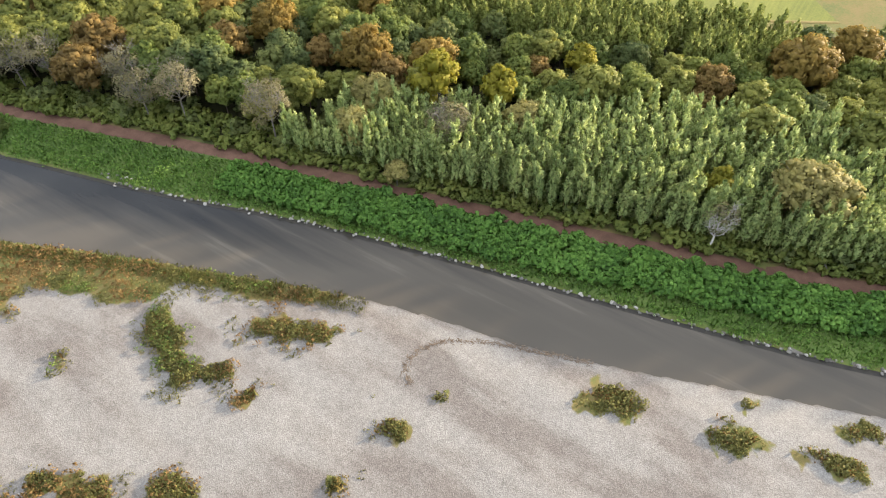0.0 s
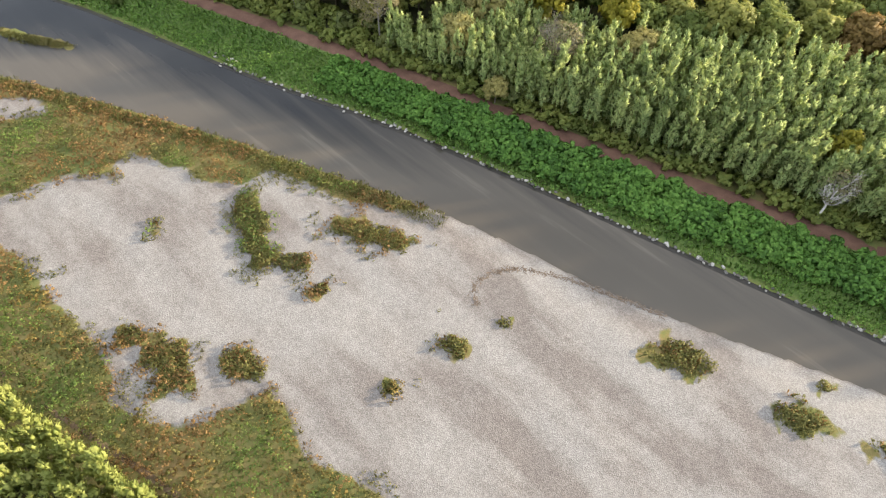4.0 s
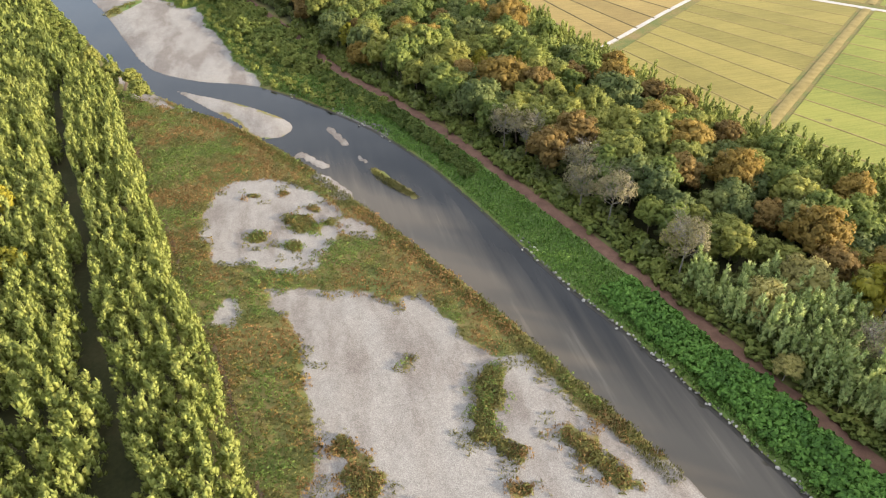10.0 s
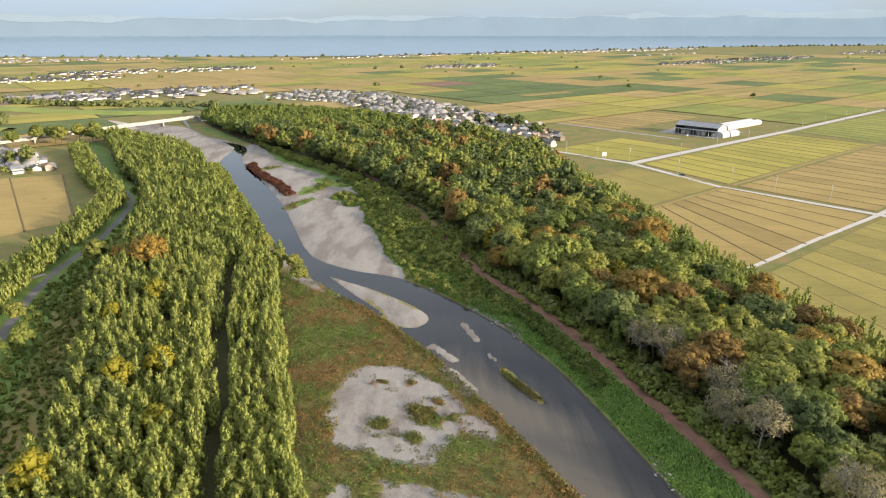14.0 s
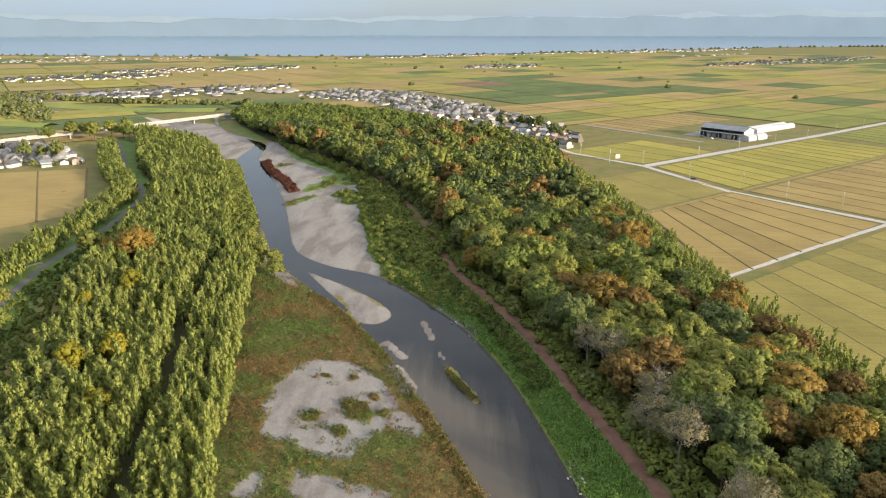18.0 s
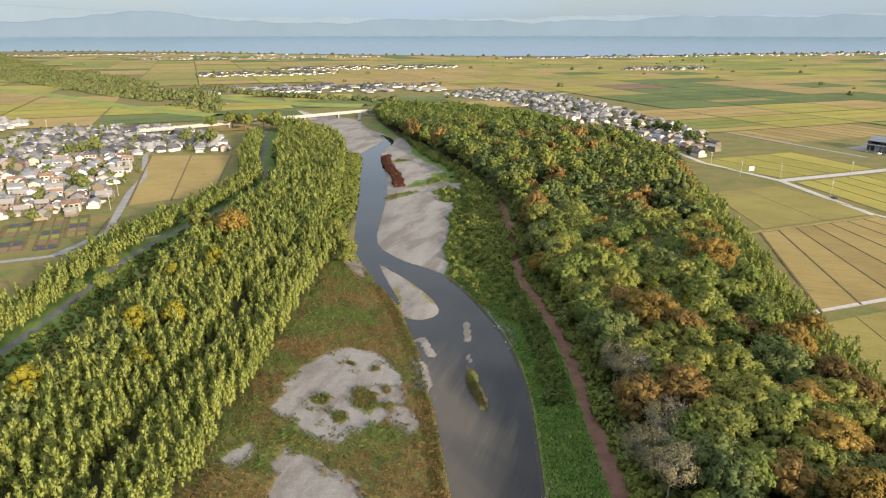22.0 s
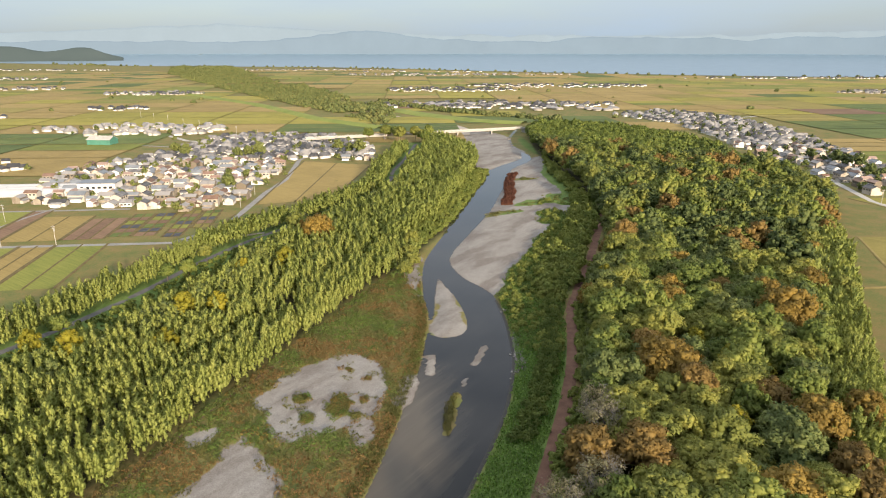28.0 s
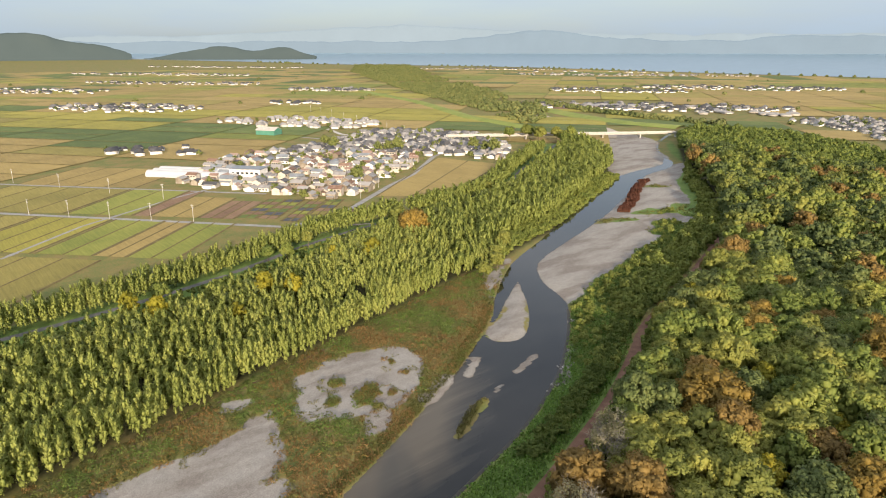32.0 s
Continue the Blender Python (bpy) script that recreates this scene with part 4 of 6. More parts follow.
def field(corners, material, strips, label, ridge_mat=bund, lift=0.07):
    """A field of strips that run from its first side to the opposite one, with bunds between them."""
    a, b, c, d = (np.array(p, float) for p in corners)
    base = empty("field", label, "field", "paddy fields", "structure")
    for k in range(strips):
        s, e = k / strips, (k + 1) / strips
        n = 7
        t = np.linspace(0, 1, n)[:, None]
        left, right = a + (d - a) * s + ((b + (c - b) * s) - (a + (d - a) * s)) * t, a + (d - a) * e + ((b + (c - b) * e) - (a + (d - a) * e)) * t
        p = np.stack([left * 0.985 + right * 0.015, right * 0.985 + left * 0.015], 1).reshape(-1, 2)
        x, y, z = far(p[:, 0], p[:, 1])
        part("strip", mesh_of("strip", np.stack([x, y, z + 0.80 + lift + 0 * x], 1), grid_faces(n, 2)[:, ::-1], material), material, base)
    for k in range(strips + 1):
        s = k / strips
        p, q = a + (d - a) * s, b + (c - b) * s
        w = unit(np.array([-(q - p)[1], (q - p)[0]])) * (0.7 if 0 < k < strips else 0.9)
        pts = np.array([p - w, p - w * 0.4, p + w * 0.4, p + w, q - w, q - w * 0.4, q + w * 0.4, q + w])
        z = 0.80 + np.array([0, 0.24, 0.24, 0] * 2)
        x, y, wz = far(pts[:, 0], pts[:, 1])
        part("bund", mesh_of("bund", np.stack([x, y, z + wz], 1), grid_faces(2, 4)[:, ::-1], ridge_mat), ridge_mat, base)
    return base


MUSTARD, GREEN, TAN, OLIVE, DARK, SOIL = field_mats
# East of the wood: strips run along the farm road, from one cross track to the next.
def plot(u0, w0, u1, v0, v1, material, label, ridge_mat=bund, wide=17.0):
    return field([uv(u0, v0), uv(w0, v1), uv(u1, v1), uv(u1, v0)], material, max(1, round((u1 - (u0 + w0) / 2) / wide)), label, ridge_mat)


plot(-150, -92, -5, 3, 89, TAN, "tan stubble paddy with dark drainage lines")
plot(-84, -54, 2, 95, 168, OLIVE, "olive stubble paddy beside the wood", bund_dry, 40)
plot(-194, -156, -5, -75, -4, OLIVE, "olive stubble paddy in strips beside the wood", bund_dry)
plot(-224, -198, -5, -165, -83, GREEN, "greenish mown paddy in strips beside the wood", bund_dry)
plot(-238, -226, -5, -258, -172, GREEN, "green mown paddy in strips", bund_dry)
plot(7, 7, 262, -76, -4, OLIVE, "olive stubble paddy across the farm road", bund_dry)
plot(7, 7, 262, -165, -83, GREEN, "green mown paddy across the farm road", bund_dry)
plot(7, 7, 262, 4, 86, TAN, "tan stubble paddy across the farm road")
plot(8, 24, 268, 94, 172, MUSTARD, "mustard yellow paddy beside the farm road")
plot(26, 4, 120, 186, 262, MUSTARD, "yellow-green paddy below the farm sheds", bund, 24)
plot(282, 296, 540, 94, 172, GREEN, "bright green paddy beside the wide road")
plot(276, 276, 540, 4, 86, TAN, "tan stubble paddy far along the track")
plot(150, 150, 330, 300, 380, TAN, "tan stubble paddy behind the sheds")
for v, width in ((-79, 4.2), (-169, 4.0), (91, 3.0)):
    ribbon("field_path", straight(uv(-150 if v > 0 else -230, v), uv(-4, v)), width if v < 0 else 3.0, bund_dry, "grassy dry field path between paddies", "field path", 0.2, 0.15)
    ribbon("field_path", straight(uv(7, v), uv(270, v)), 4.0, bund_dry, "grassy dry field path between paddies", "field path", 0.2, 0.15)
# West of the levee.
TEE, ALONG, ACROSS = np.array([-221.0, 222.0]), np.array([-0.729, -0.685]), np.array([-0.685, 0.729])


def west_plot(s0, s1, q0, q1, material, label, strips=2, ridge_mat=bund):
    a, b, c, d = (TEE + s * ALONG + q * ACROSS for s, q in ((s0, q0), (s0, q1), (s1, q1), (s1, q0)))
    return field([a, b, c, d], material, strips, label, ridge_mat)


west_plot(24, 50, -5, -74, GREEN, "bright green vegetable strip by the levee", 2)
west_plot(51, 68, -5, -74, TAN, "tan stubble strip between green plots", 2)
west_plot(69, 100, -5, -74, GREEN, "green paddy below the village road", 2)
west_plot(103, 150, -5, -74, MUSTARD, "yellow-green paddy below the village road", 3)
west_plot(153, 240, -5, -74, OLIVE, "olive stubble paddy below the village road", 4)
west_plot(60, 120, -80, -150, OLIVE, "olive stubble paddy beside the levee", 3)
west_plot(124, 240, -80, -150, TAN, "tan stubble paddy beside the levee", 5)
west_plot(30, 52, 5, 52, SOIL, "dark kitchen garden plots below the village", 3)
west_plot(53, 84, 5, 60, TAN, "tan stubble plot above the village road", 2)
west_plot(85, 96, 5, 78, SOIL, "long bare brown ploughed strip", 1)
west_plot(97, 140, 5, 78, GREEN, "green paddy above the village road", 2)
west_plot(143, 240, 5, 78, OLIVE, "olive stubble paddy above the village road", 4)
west_plot(143, 240, 84, 160, TAN, "tan stubble paddy beside the glasshouse", 4)
mulch = surface("mulch_sheet", [(0.022, 0.023, 0.026), (0.040, 0.041, 0.045), (0.070, 0.070, 0.075)], 0.4, 4.0, 0.6, 0.2, 0.02)
for k, q0 in enumerate((8, 17, 26, 35, 44, 53)):
    west_plot(4, 16, q0, q0 + 7.5, (SOIL, mulch, DARK, SOIL, GREEN, mulch)[k], ("bare brown garden bed", "garden bed under black mulch sheet", "dark green vegetable bed", "brown dug garden bed", "green vegetable bed", "garden bed under dark sheet")[k] + " below the village", 2)
    west_plot(17.5, 29, q0, q0 + 7.5, (DARK, SOIL, mulch, GREEN, SOIL, DARK)[k], ("dark green vegetable bed", "bare brown garden bed", "garden bed under black mulch sheet", "green vegetable bed", "brown dug garden bed", "dark vegetable bed")[k] + " below the village", 2)
for k, q0 in enumerate((4, 13, 22, 31, 40, 49, 58)):
    west_plot(-11, -1, q0, q0 + 7.5, (mulch, SOIL, GREEN, mulch, DARK, SOIL, OLIVE)[k], ("garden bed under black mulch sheet", "brown dug garden bed", "green vegetable bed", "garden bed under black mulch sheet", "dark green vegetable bed", "bare brown garden bed", "dry olive garden bed")[k] + " by the village road", 2)
    if q0 > 14:
        west_plot(-23, -13, q0, q0 + 7.5, (SOIL, DARK, OLIVE, SOIL, mulch, GREEN, DARK)[k], ("brown dug garden bed", "dark green vegetable bed", "dry olive garden bed", "bare brown garden bed", "garden bed under black mulch sheet", "green vegetable bed", "dark green vegetable bed")[k] + " near the levee", 2)
for k in range(4):
    a, b = np.array([-206.0 - 7 * k, 242.0 + 11 * k]), np.array([-0.55, 0.83])
    field([a, a + 10 * b, a + 10 * b + [9, 6], a + [9, 6]], (mulch, GREEN, SOIL, DARK)[k], 2, ("garden bed under black mulch sheet", "green vegetable bed", "brown dug garden bed", "dark green vegetable bed")[k] + " beside the levee")
field([(-243, 308), (-346, 448), (-283, 470), (-212, 348)], TAN, 2, "mown tan field between levee and village")


VILLAGE_WEST = np.array([(-372, 212), (-442, 268), (-468, 302), (-490, 388), (-560, 522), (-505, 585), (-422, 592), (-340, 540), (-290, 478), (-358, 462), (-322, 414), (-276, 348), (-250, 318), (-252, 290), (-258, 264), (-284, 260), (-324, 242)], float)
VILLAGE_EAST = np.array([(96, 572), (122, 640), (100, 728), (52, 838), (-5, 950), (-95, 1085), (-225, 1165), (-270, 1040), (-150, 960), (-80, 850), (-10, 740), (50, 640)], float)
TOWN = np.array([(-780, 1080), (-560, 985), (-300, 960), (-240, 1040), (-300, 1120), (-460, 1180), (-720, 1160)], float)
WOOD_FAR = np.array([(-470, 705), (-530, 742), (-700, 825), (-914, 913), (-1504, 1187), (-2400, 1640), (-3300, 2250), (-3100, 2500), (-1681, 1551), (-1000, 1158), (-800, 1000), (-650, 935), (-560, 860)], float)
NEAR_E = np.array([tuple(uv(u, v)) for u, v in ((-260, -270), (280, -180), (280, -10), (560, -10), (560, 180), (300, 182), (340, 400), (120, 400), (-60, 200), (-160, 60))], float)
NEAR_W = np.array([tuple(TEE + a * ALONG + b * ACROSS) for a, b in ((10, -160), (245, -160), (245, 165), (140, 165), (90, 85), (0, 90))], float)


def no_field(p):
    """Where the plain has woods, villages or water."""
    taken = np.zeros(len(p), bool)
    for poly, room in ((FOREST, 10), (GROVE, 42), (RIVER, 60), (VILLAGE_WEST, 40), (VILLAGE_EAST, 4), (TOWN, 10), (WOOD_FAR, 20)):
        taken |= signed(poly[:: max(1, len(poly) // 30)], *p.T) > -room
    return taken


far_sets = {k: [] for k in range(6)}
lines = []
pick = np.random.default_rng(5)
corners = np.array([CROSS + iu * 118 * U + iv * 94 * V for iu in range(-34, 46) for iv in range(-22, 44)])
mids = corners + 55 * U + 44 * V
good = (np.hypot(*mids.T) < 3300) & (mids[:, 1] > -250) & (mids[:, 0] < 2600) & (mids[:, 0] > -3200)
good &= mids[:, 1] < np.interp(mids[:, 0], LAKE_SHORE[:, 0], LAKE_SHORE[:, 1]) - 130
good &= ~no_field(mids) & (signed(NEAR_E, *mids.T) < -15) & (signed(NEAR_W, *mids.T) < -42)
for o, mid in zip(corners[good], mids[good]):
    r, west = np.hypot(*mid), mid[0] < -120
    n = (pick.integers(1, 3) if west else pick.integers(2, 5)) if r < 1300 else pick.integers(1, 3)
    # neighbouring plots often carry the same crop
    zone = noise.noise((mid[0] * 0.0016, mid[1] * 0.0016, 4.0)) + pick.normal() * 0.16
    kind = 4 if zone < (-0.34 if west else -0.16) else 2 if zone < (0.08 if west else 0.0) else 3 if zone < (0.26 if west else 0.12) else 0 if zone < 0.32 else 1
    if west and mid[1] < 1000:  # broad bands of one crop, seen from the village outwards
        d = (mid - [-300, 250]) @ np.array([-0.83, 0.55])
        kind = 2 if d < 330 else 4 if d < 440 else 0 if d < 700 else kind
    for k in range(n):
        this = kind if pick.random() < 0.88 else int(pick.choice([0, 1, 2, 3, 4, 2, 3, 5] if r < 1500 else [0, 1, 2, 3, 4, 4, 1]))
        s, e = k / n + 0.006, (k + 1) / n - 0.006
        far_sets[this].append(np.array([o + U + 92 * s * V, o + 116.5 * U + 92 * s * V, o + 116.5 * U + 92 * e * V, o + U + 92 * e * V]))
        if r < 900:
            lines.append((o + U + 92 * e * V, o + 116.5 * U + 92 * e * V))
names = ("mustard yellow", "green", "tan stubble", "olive stubble", "dark green bean", "bare brown")
for kind, quads in far_sets.items():
    if quads:
        p = np.vstack(quads)
        x, y, z = far(p[:, 0], p[:, 1])
        me = mesh_of("far_fields", np.stack([x, y, z + 0.95 + 0.0006 * np.hypot(x, y)], 1), np.arange(len(p)).reshape(-1, 4), field_mats[kind])
        tagged(new("far_fields", me), names[kind] + " paddies far across the plain", "fields", kind="stuff")
q = []
for a, b in lines:
    w = unit(np.array([-(b - a)[1], (b - a)[0]])) * 0.7
    q += [a - w, b - w, b + w, a + w]
q = np.array(q)
x, y, z = far(q[:, 0], q[:, 1])
tagged(new("far_bunds", mesh_of("far_bunds", np.stack([x, y, z + 1.35 + 0.0006 * np.hypot(x, y)], 1), np.arange(len(q)).reshape(-1, 4), bund_dry)), "low dry earth bunds between far paddies", "bunds", kind="stuff")

# ---------------------------------------------------------------- woods
EYE_PLAN = np.array([40.0, 10.0])  # the middle of the flown stretch, to tell near plants from far ones


def near_first(xy):
    return xy[np.argsort(np.hypot(*(xy - EYE_PLAN).T))]


def tree_kind(name, leaf, label, seeds, radius, height, leaves=620, trunk_mat=None, lobes=18, size=0.90):
    """Trees of one kind: an original for each seed, far below the ground's edge of sight, to be copied."""
    made = []
    for s in seeds:
        r = random.Random(s)
        R, H = radius * r.uniform(0.88, 1.12), height * r.uniform(0.9, 1.1)
        root = empty(name, label, "tree", name.replace("_", " ") + "s")
        part("trunk", limbs(s, H, R, 0.26, 6), trunk_mat or bark, root)
        v, f = crown(s, R, H * 0.74, H * 0.24, lobes, leaves, size, True, blob)
        part("crown", mesh_of("crown", v, f, leaf), leaf, root)
        made.append(root)
    return made


USED = set()


def plant(kinds, x, y, r, low=0.85, high=1.15):
    """Puts a tree at a place: the original first, then copies."""
    k = kinds[r.integers(len(kinds))]
    s, a = r.uniform(low, high), r.uniform(0, 2 * np.pi)
    z = float(land(np.array([x]), np.array([y]))[0])
    m = Matrix.LocRotScale((x, y, z - 0.1), Euler((r.normal() * 0.03, r.normal() * 0.03, a)), Vector((s, s, s * r.uniform(0.92, 1.1))))
    if k.name in USED:
        made = copy_thing(k, m)
        made.matrix_basis = m
        return made
    USED.add(k.name)
    k.matrix_basis = m
    return k


green_trees = tree_kind("broadleaf_tree", leaf_green, "rounded green broadleaf tree in the riverside wood", (1, 2, 3, 4), 6.6, 16.5, 1900, lobes=22, size=0.66)
dark_trees = tree_kind("evergreen_tree", leaf_dark, "dark green evergreen broadleaf tree in the riverside wood", (5, 6, 7), 6.0, 16.0, 1700, lobes=20, size=0.66)
olive_trees = tree_kind("olive_green_tree", leaf_olive, "olive green broadleaf tree turning yellow", (8, 9, 10), 6.4, 16.0, 1900, lobes=22, size=0.64)
yellow_trees = tree_kind("yellow_tree", leaf_yellow, "bright yellow-green autumn tree among darker trees", (11, 12), 4.2, 15.5, 1300, lobes=15, size=0.58)
orange_trees = tree_kind("autumn_tree", leaf_orange, "wide autumn tree with golden brown leaves", (13, 14, 15), 8.0, 17.5, 3200, lobes=30, size=0.62)
rust_trees = tree_kind("rusty_tree", leaf_rust, "autumn tree with thinning rust brown leaves", (16, 17), 6.6, 16.5, 2600, lobes=24, size=0.56)
tan_trees = tree_kind("tan_tree", leaf_tan, "wide tan autumn tree with pale limbs showing below", (18, 19), 7.0, 15.0, 3600, bark_pale, 28, 0.55)


def bare_tree(seed, radius, height):
    root = empty("bare_tree", "half-bare tree with pale grey twigs and few leaves", "tree", "bare trees")
    part("trunk", limbs(seed, height * 0.98, radius, 0.24, 15, 14, 1.3), bark_pale, root)
    v, f = crown(seed, radius * 0.95, height * 0.6, height * 0.34, 16, 1700, 0.42, False)
    part("crown", mesh_of("crown", v, f, leaf_grey), leaf_grey, root)
    return root


bare_trees = [bare_tree(s, 5.6, 16.5) for s in (21, 22)]
pr = np.random.default_rng(3)
marks = []
for x, y, kinds, low, high in (
    [(x, y, orange_trees, s * 0.97, s * 1.03) for x, y, s in ((15, 262, 0.75), (45, 264, 0.95), (38, 284, 0.9), (34, 312, 0.85), (82, 274, 1.25), (72, 289, 1.0), (60, 211, 1.28), (99, 203, 1.0), (98, 170, 0.95), (100, 155, 1.05), (101, 133, 1.0), (101, 101, 1.0), (-13, 392, 0.7), (80, 372, 0.8), (85, 320, 0.9), (55, 344, 0.8), (160, 3, 1.05), (175, -7, 1.0), (111, 86, 0.9), (128, 118, 0.8), (108, 222, 0.8))]
    + [(x, y, tan_trees, s * 0.97, s * 1.03) for x, y, s in ((77, 87, 0.82), (89, 89, 0.95), (102, 54, 0.85), (109, -10, 1.22), (73, 71, 0.5))]
    + [(x, y, rust_trees, s * 0.97, s * 1.03) for x, y, s in ((68, 166, 1.15), (56, 291, 0.85), (30, 270, 0.75), (36, 378, 0.8), (25, 372, 0.75), (66, 366, 0.8), (100, 115, 0.8), (112, 178, 0.95), (108, 190, 0.9), (18, 295, 0.7), (88, 138, 0.9), (-51, 518, 0.9), (-2, 455, 0.9), (73, 420, 0.9))]
    + [(x, y, yellow_trees, s * 0.96, s * 1.04) for x, y, s in ((12, 281, 0.95), (60, 240, 0.85), (73, 230, 0.9), (83, 228, 0.85), (82, 194, 0.9), (100, 78, 1.35), (105, 62, 1.1), (132, 53, 1.0), (104, 7, 0.8), (-13, 402, 0.8), (-116, 221, 0.98), (-124, 203, 0.85), (-103, 160, 1.05), (-94, 168, 0.95), (-84, 140, 0.92), (-102, 118, 1.0), (-114, 112, 0.95))]
    + [(x, y, olive_trees, s * 0.96, s * 1.04) for x, y, s in ((126, 5, 1.1), (136, -18, 1.1), (121, 44, 1.1), (96, 320, 1.0), (-160, 268, 0.95), (-116, 243, 0.85), (-74, 262, 0.66), (-82, 268, 0.72), (-70, 250, 0.6), (-92, 284, 0.75), (-196, 372, 0.6), (-186, 395, 0.66), (-160, 210, 0.55), (-352, 600, 1.15), (-345, 618, 1.15), (-372, 598, 1.15), (-330, 612, 1.05), (-300, 590, 0.75), (-262, 548, 0.7), (-236, 520, 0.65))]
    + [(x, y, green_trees, s * 0.96, s * 1.04) for x, y, s in ((-84, 248, 0.62), (-92, 256, 0.68), (-148, 192, 0.6), (-152, 184, 0.55), (-131, 128, 0.6), (-362, 608, 1.15), (-336, 632, 1.1), (-318, 600, 1.0), (-380, 612, 1.15), (-390, 590, 1.0), (-282, 572, 0.75), (-214, 480, 0.6), (-252, 562, 0.7))]
    + [(x, y, bare_trees, 0.9, 1.1) for x, y in ((55, 173), (59, 140), (64, 132), (70, 106), (50, 180), (88, 66), (63, 150))]
    + [(-133, 258, orange_trees, 1.1, 1.12), (-146, 262, orange_trees, 0.85, 0.87)]
):
    plant(kinds, x, y, pr, low, high)
    marks.append((x, y))
marks = np.array(marks)

# Zones of the eastern wood: bamboo beside the track and along the fields, trees between.
BAMBOO_EAST = np.vstack([offset(DIRT_ROAD, -3.5)[(DIRT_ROAD[:, 1] > -120) & (DIRT_ROAD[:, 1] < 100)], np.array([(86, 96), (102, 66), (126, 28), (144, -15), (168, -85)])])
BAMBOO_BACK = spline([(138, 84), (143, 60), (149, 38), (154, 20), (170, 4), (183, 20), (167, 62), (151, 98), (135, 138)], 6, True)
edge_line = FOREST_EAST[(FOREST_EAST[:, 1] > 90) & (FOREST_EAST[:, 1] < 420)]
BAMBOO_FIELD = np.vstack([edge_line, offset(edge_line, 18)[::-1]])
spots = scatter(FOREST, 8.2, 31, -60, 640)
spots = spots[np.min(np.hypot(spots[:, None, 0] - marks[None, :, 0], spots[:, None, 1] - marks[None, :, 1]), axis=1) > 6.0]
in_bamboo = np.maximum(signed(BAMBOO_EAST, *spots.T), np.maximum(signed(BAMBOO_BACK, *spots.T), signed(BAMBOO_FIELD, *spots.T) - 2)) > 0
spots = near_first(spots[~in_bamboo & (signed(FOREST, *spots.T) > 4.5)])
near_spots, far_spots = spots[:340], spots[340:]
far_spots = far_spots[np.random.default_rng(35).random(len(far_spots)) < 0.66]
for x, y in near_spots:
    zone = noise.noise((x * 0.035, y * 0.035, 2.0)) + pr.normal() * 0.22
    kinds = dark_trees if zone < -0.24 else green_trees if zone < 0.10 else olive_trees if zone < 0.42 else rust_trees if pr.random() < 0.3 else olive_trees
    k = float(np.interp(y, (100, 160), (0.80, 1.0)))  # the wood stands lower towards the south
    plant(kinds, x, y, pr, 0.78 * k, 1.12 * k)


def thicket(name, shapes, places, material, label, category, seed, low=0.85, high=1.15):
    v, f = many(shapes, places, seed, low, high, 0.08)
    return tagged(new(name, mesh_of(name, v, f, material)), label, category, kind="stuff")


low_crowns = [crown(s, 6.8, 13.5, 3.6, 11, 330, 1.15, clumps=3) for s in (41, 42, 43, 44)]
groups = np.array([noise.noise((x * 0.03, y * 0.03, 7.0)) + pr.normal() * 0.25 for x, y in far_spots])
for low, high, material, colour in ((-9, -0.22, leaf_dark, "dark green"), (-0.22, 0.12, leaf_green, "green"), (0.12, 0.46, leaf_olive, "olive"), (0.46, 9, leaf_rust, "rusty brown")):
    some = far_spots[(groups >= low) & (groups < high)]
    if len(some):
        thicket("far_wood", low_crowns, on_land(some), material, colour + " tree crowns of the wood farther upstream", "wood", 50, 0.78, 1.15)
north = scatter(FOREST, 8.5, 32, 640, 900)
thicket("far_wood", low_crowns, on_land(north), leaf_green, "green tree crowns of the wood near the bridge", "wood", 51, 0.64, 0.9)

# Undergrowth and low crowns that close the wood's edges.
bush_shapes = [crown(s, 2.0, 3.0, -0.2, 6, 95, 0.98) for s in (61, 62, 63, 64)]
wood_edge = np.vstack([offset(FOREST_WEST[:60], 2.0), offset(FOREST_WEST[:60], -8)[::-1]])
thicket("undergrowth", bush_shapes, on_land(scatter(wood_edge, 2.6, 33, -70, 420)), leaf_green, "green undergrowth along the dirt track", "undergrowth", 52, 0.4, 1.2)
thicket("undergrowth", bush_shapes, on_land(scatter(FOREST, 7.5, 34, -60, 420)), leaf_dark, "dark undergrowth below the trees of the wood", "undergrowth", 53, 0.9, 1.7)

# ---------------------------------------------------------------- bamboo
plumes_mid = [plume(s, 12.0, 12, 21, 0.68, 1.95, 0.18) for s in range(76, 82)]
plumes_cool = [plume(s, 12.0, 12, 17, 0.58, 1.35, 0.26) for s in range(86, 91)]
plumes_far = [plume(s, 12.0, 7, 11, 1.45, 2.50, 0.26) for s in range(81, 86)]


def bamboo_kind(seed, leaf, foot, spread):
    root = empty("bamboo", "tall feathery bamboo culm nodding at its tip", "bamboo", "bamboo culms")
    part("culm", culm(seed, 12.0), culm_skin, root)
    part("foliage", mesh_of("foliage", *plume(seed, 12.0, 16, 32, 0.58, spread, foot), leaf), leaf, root)
    return root


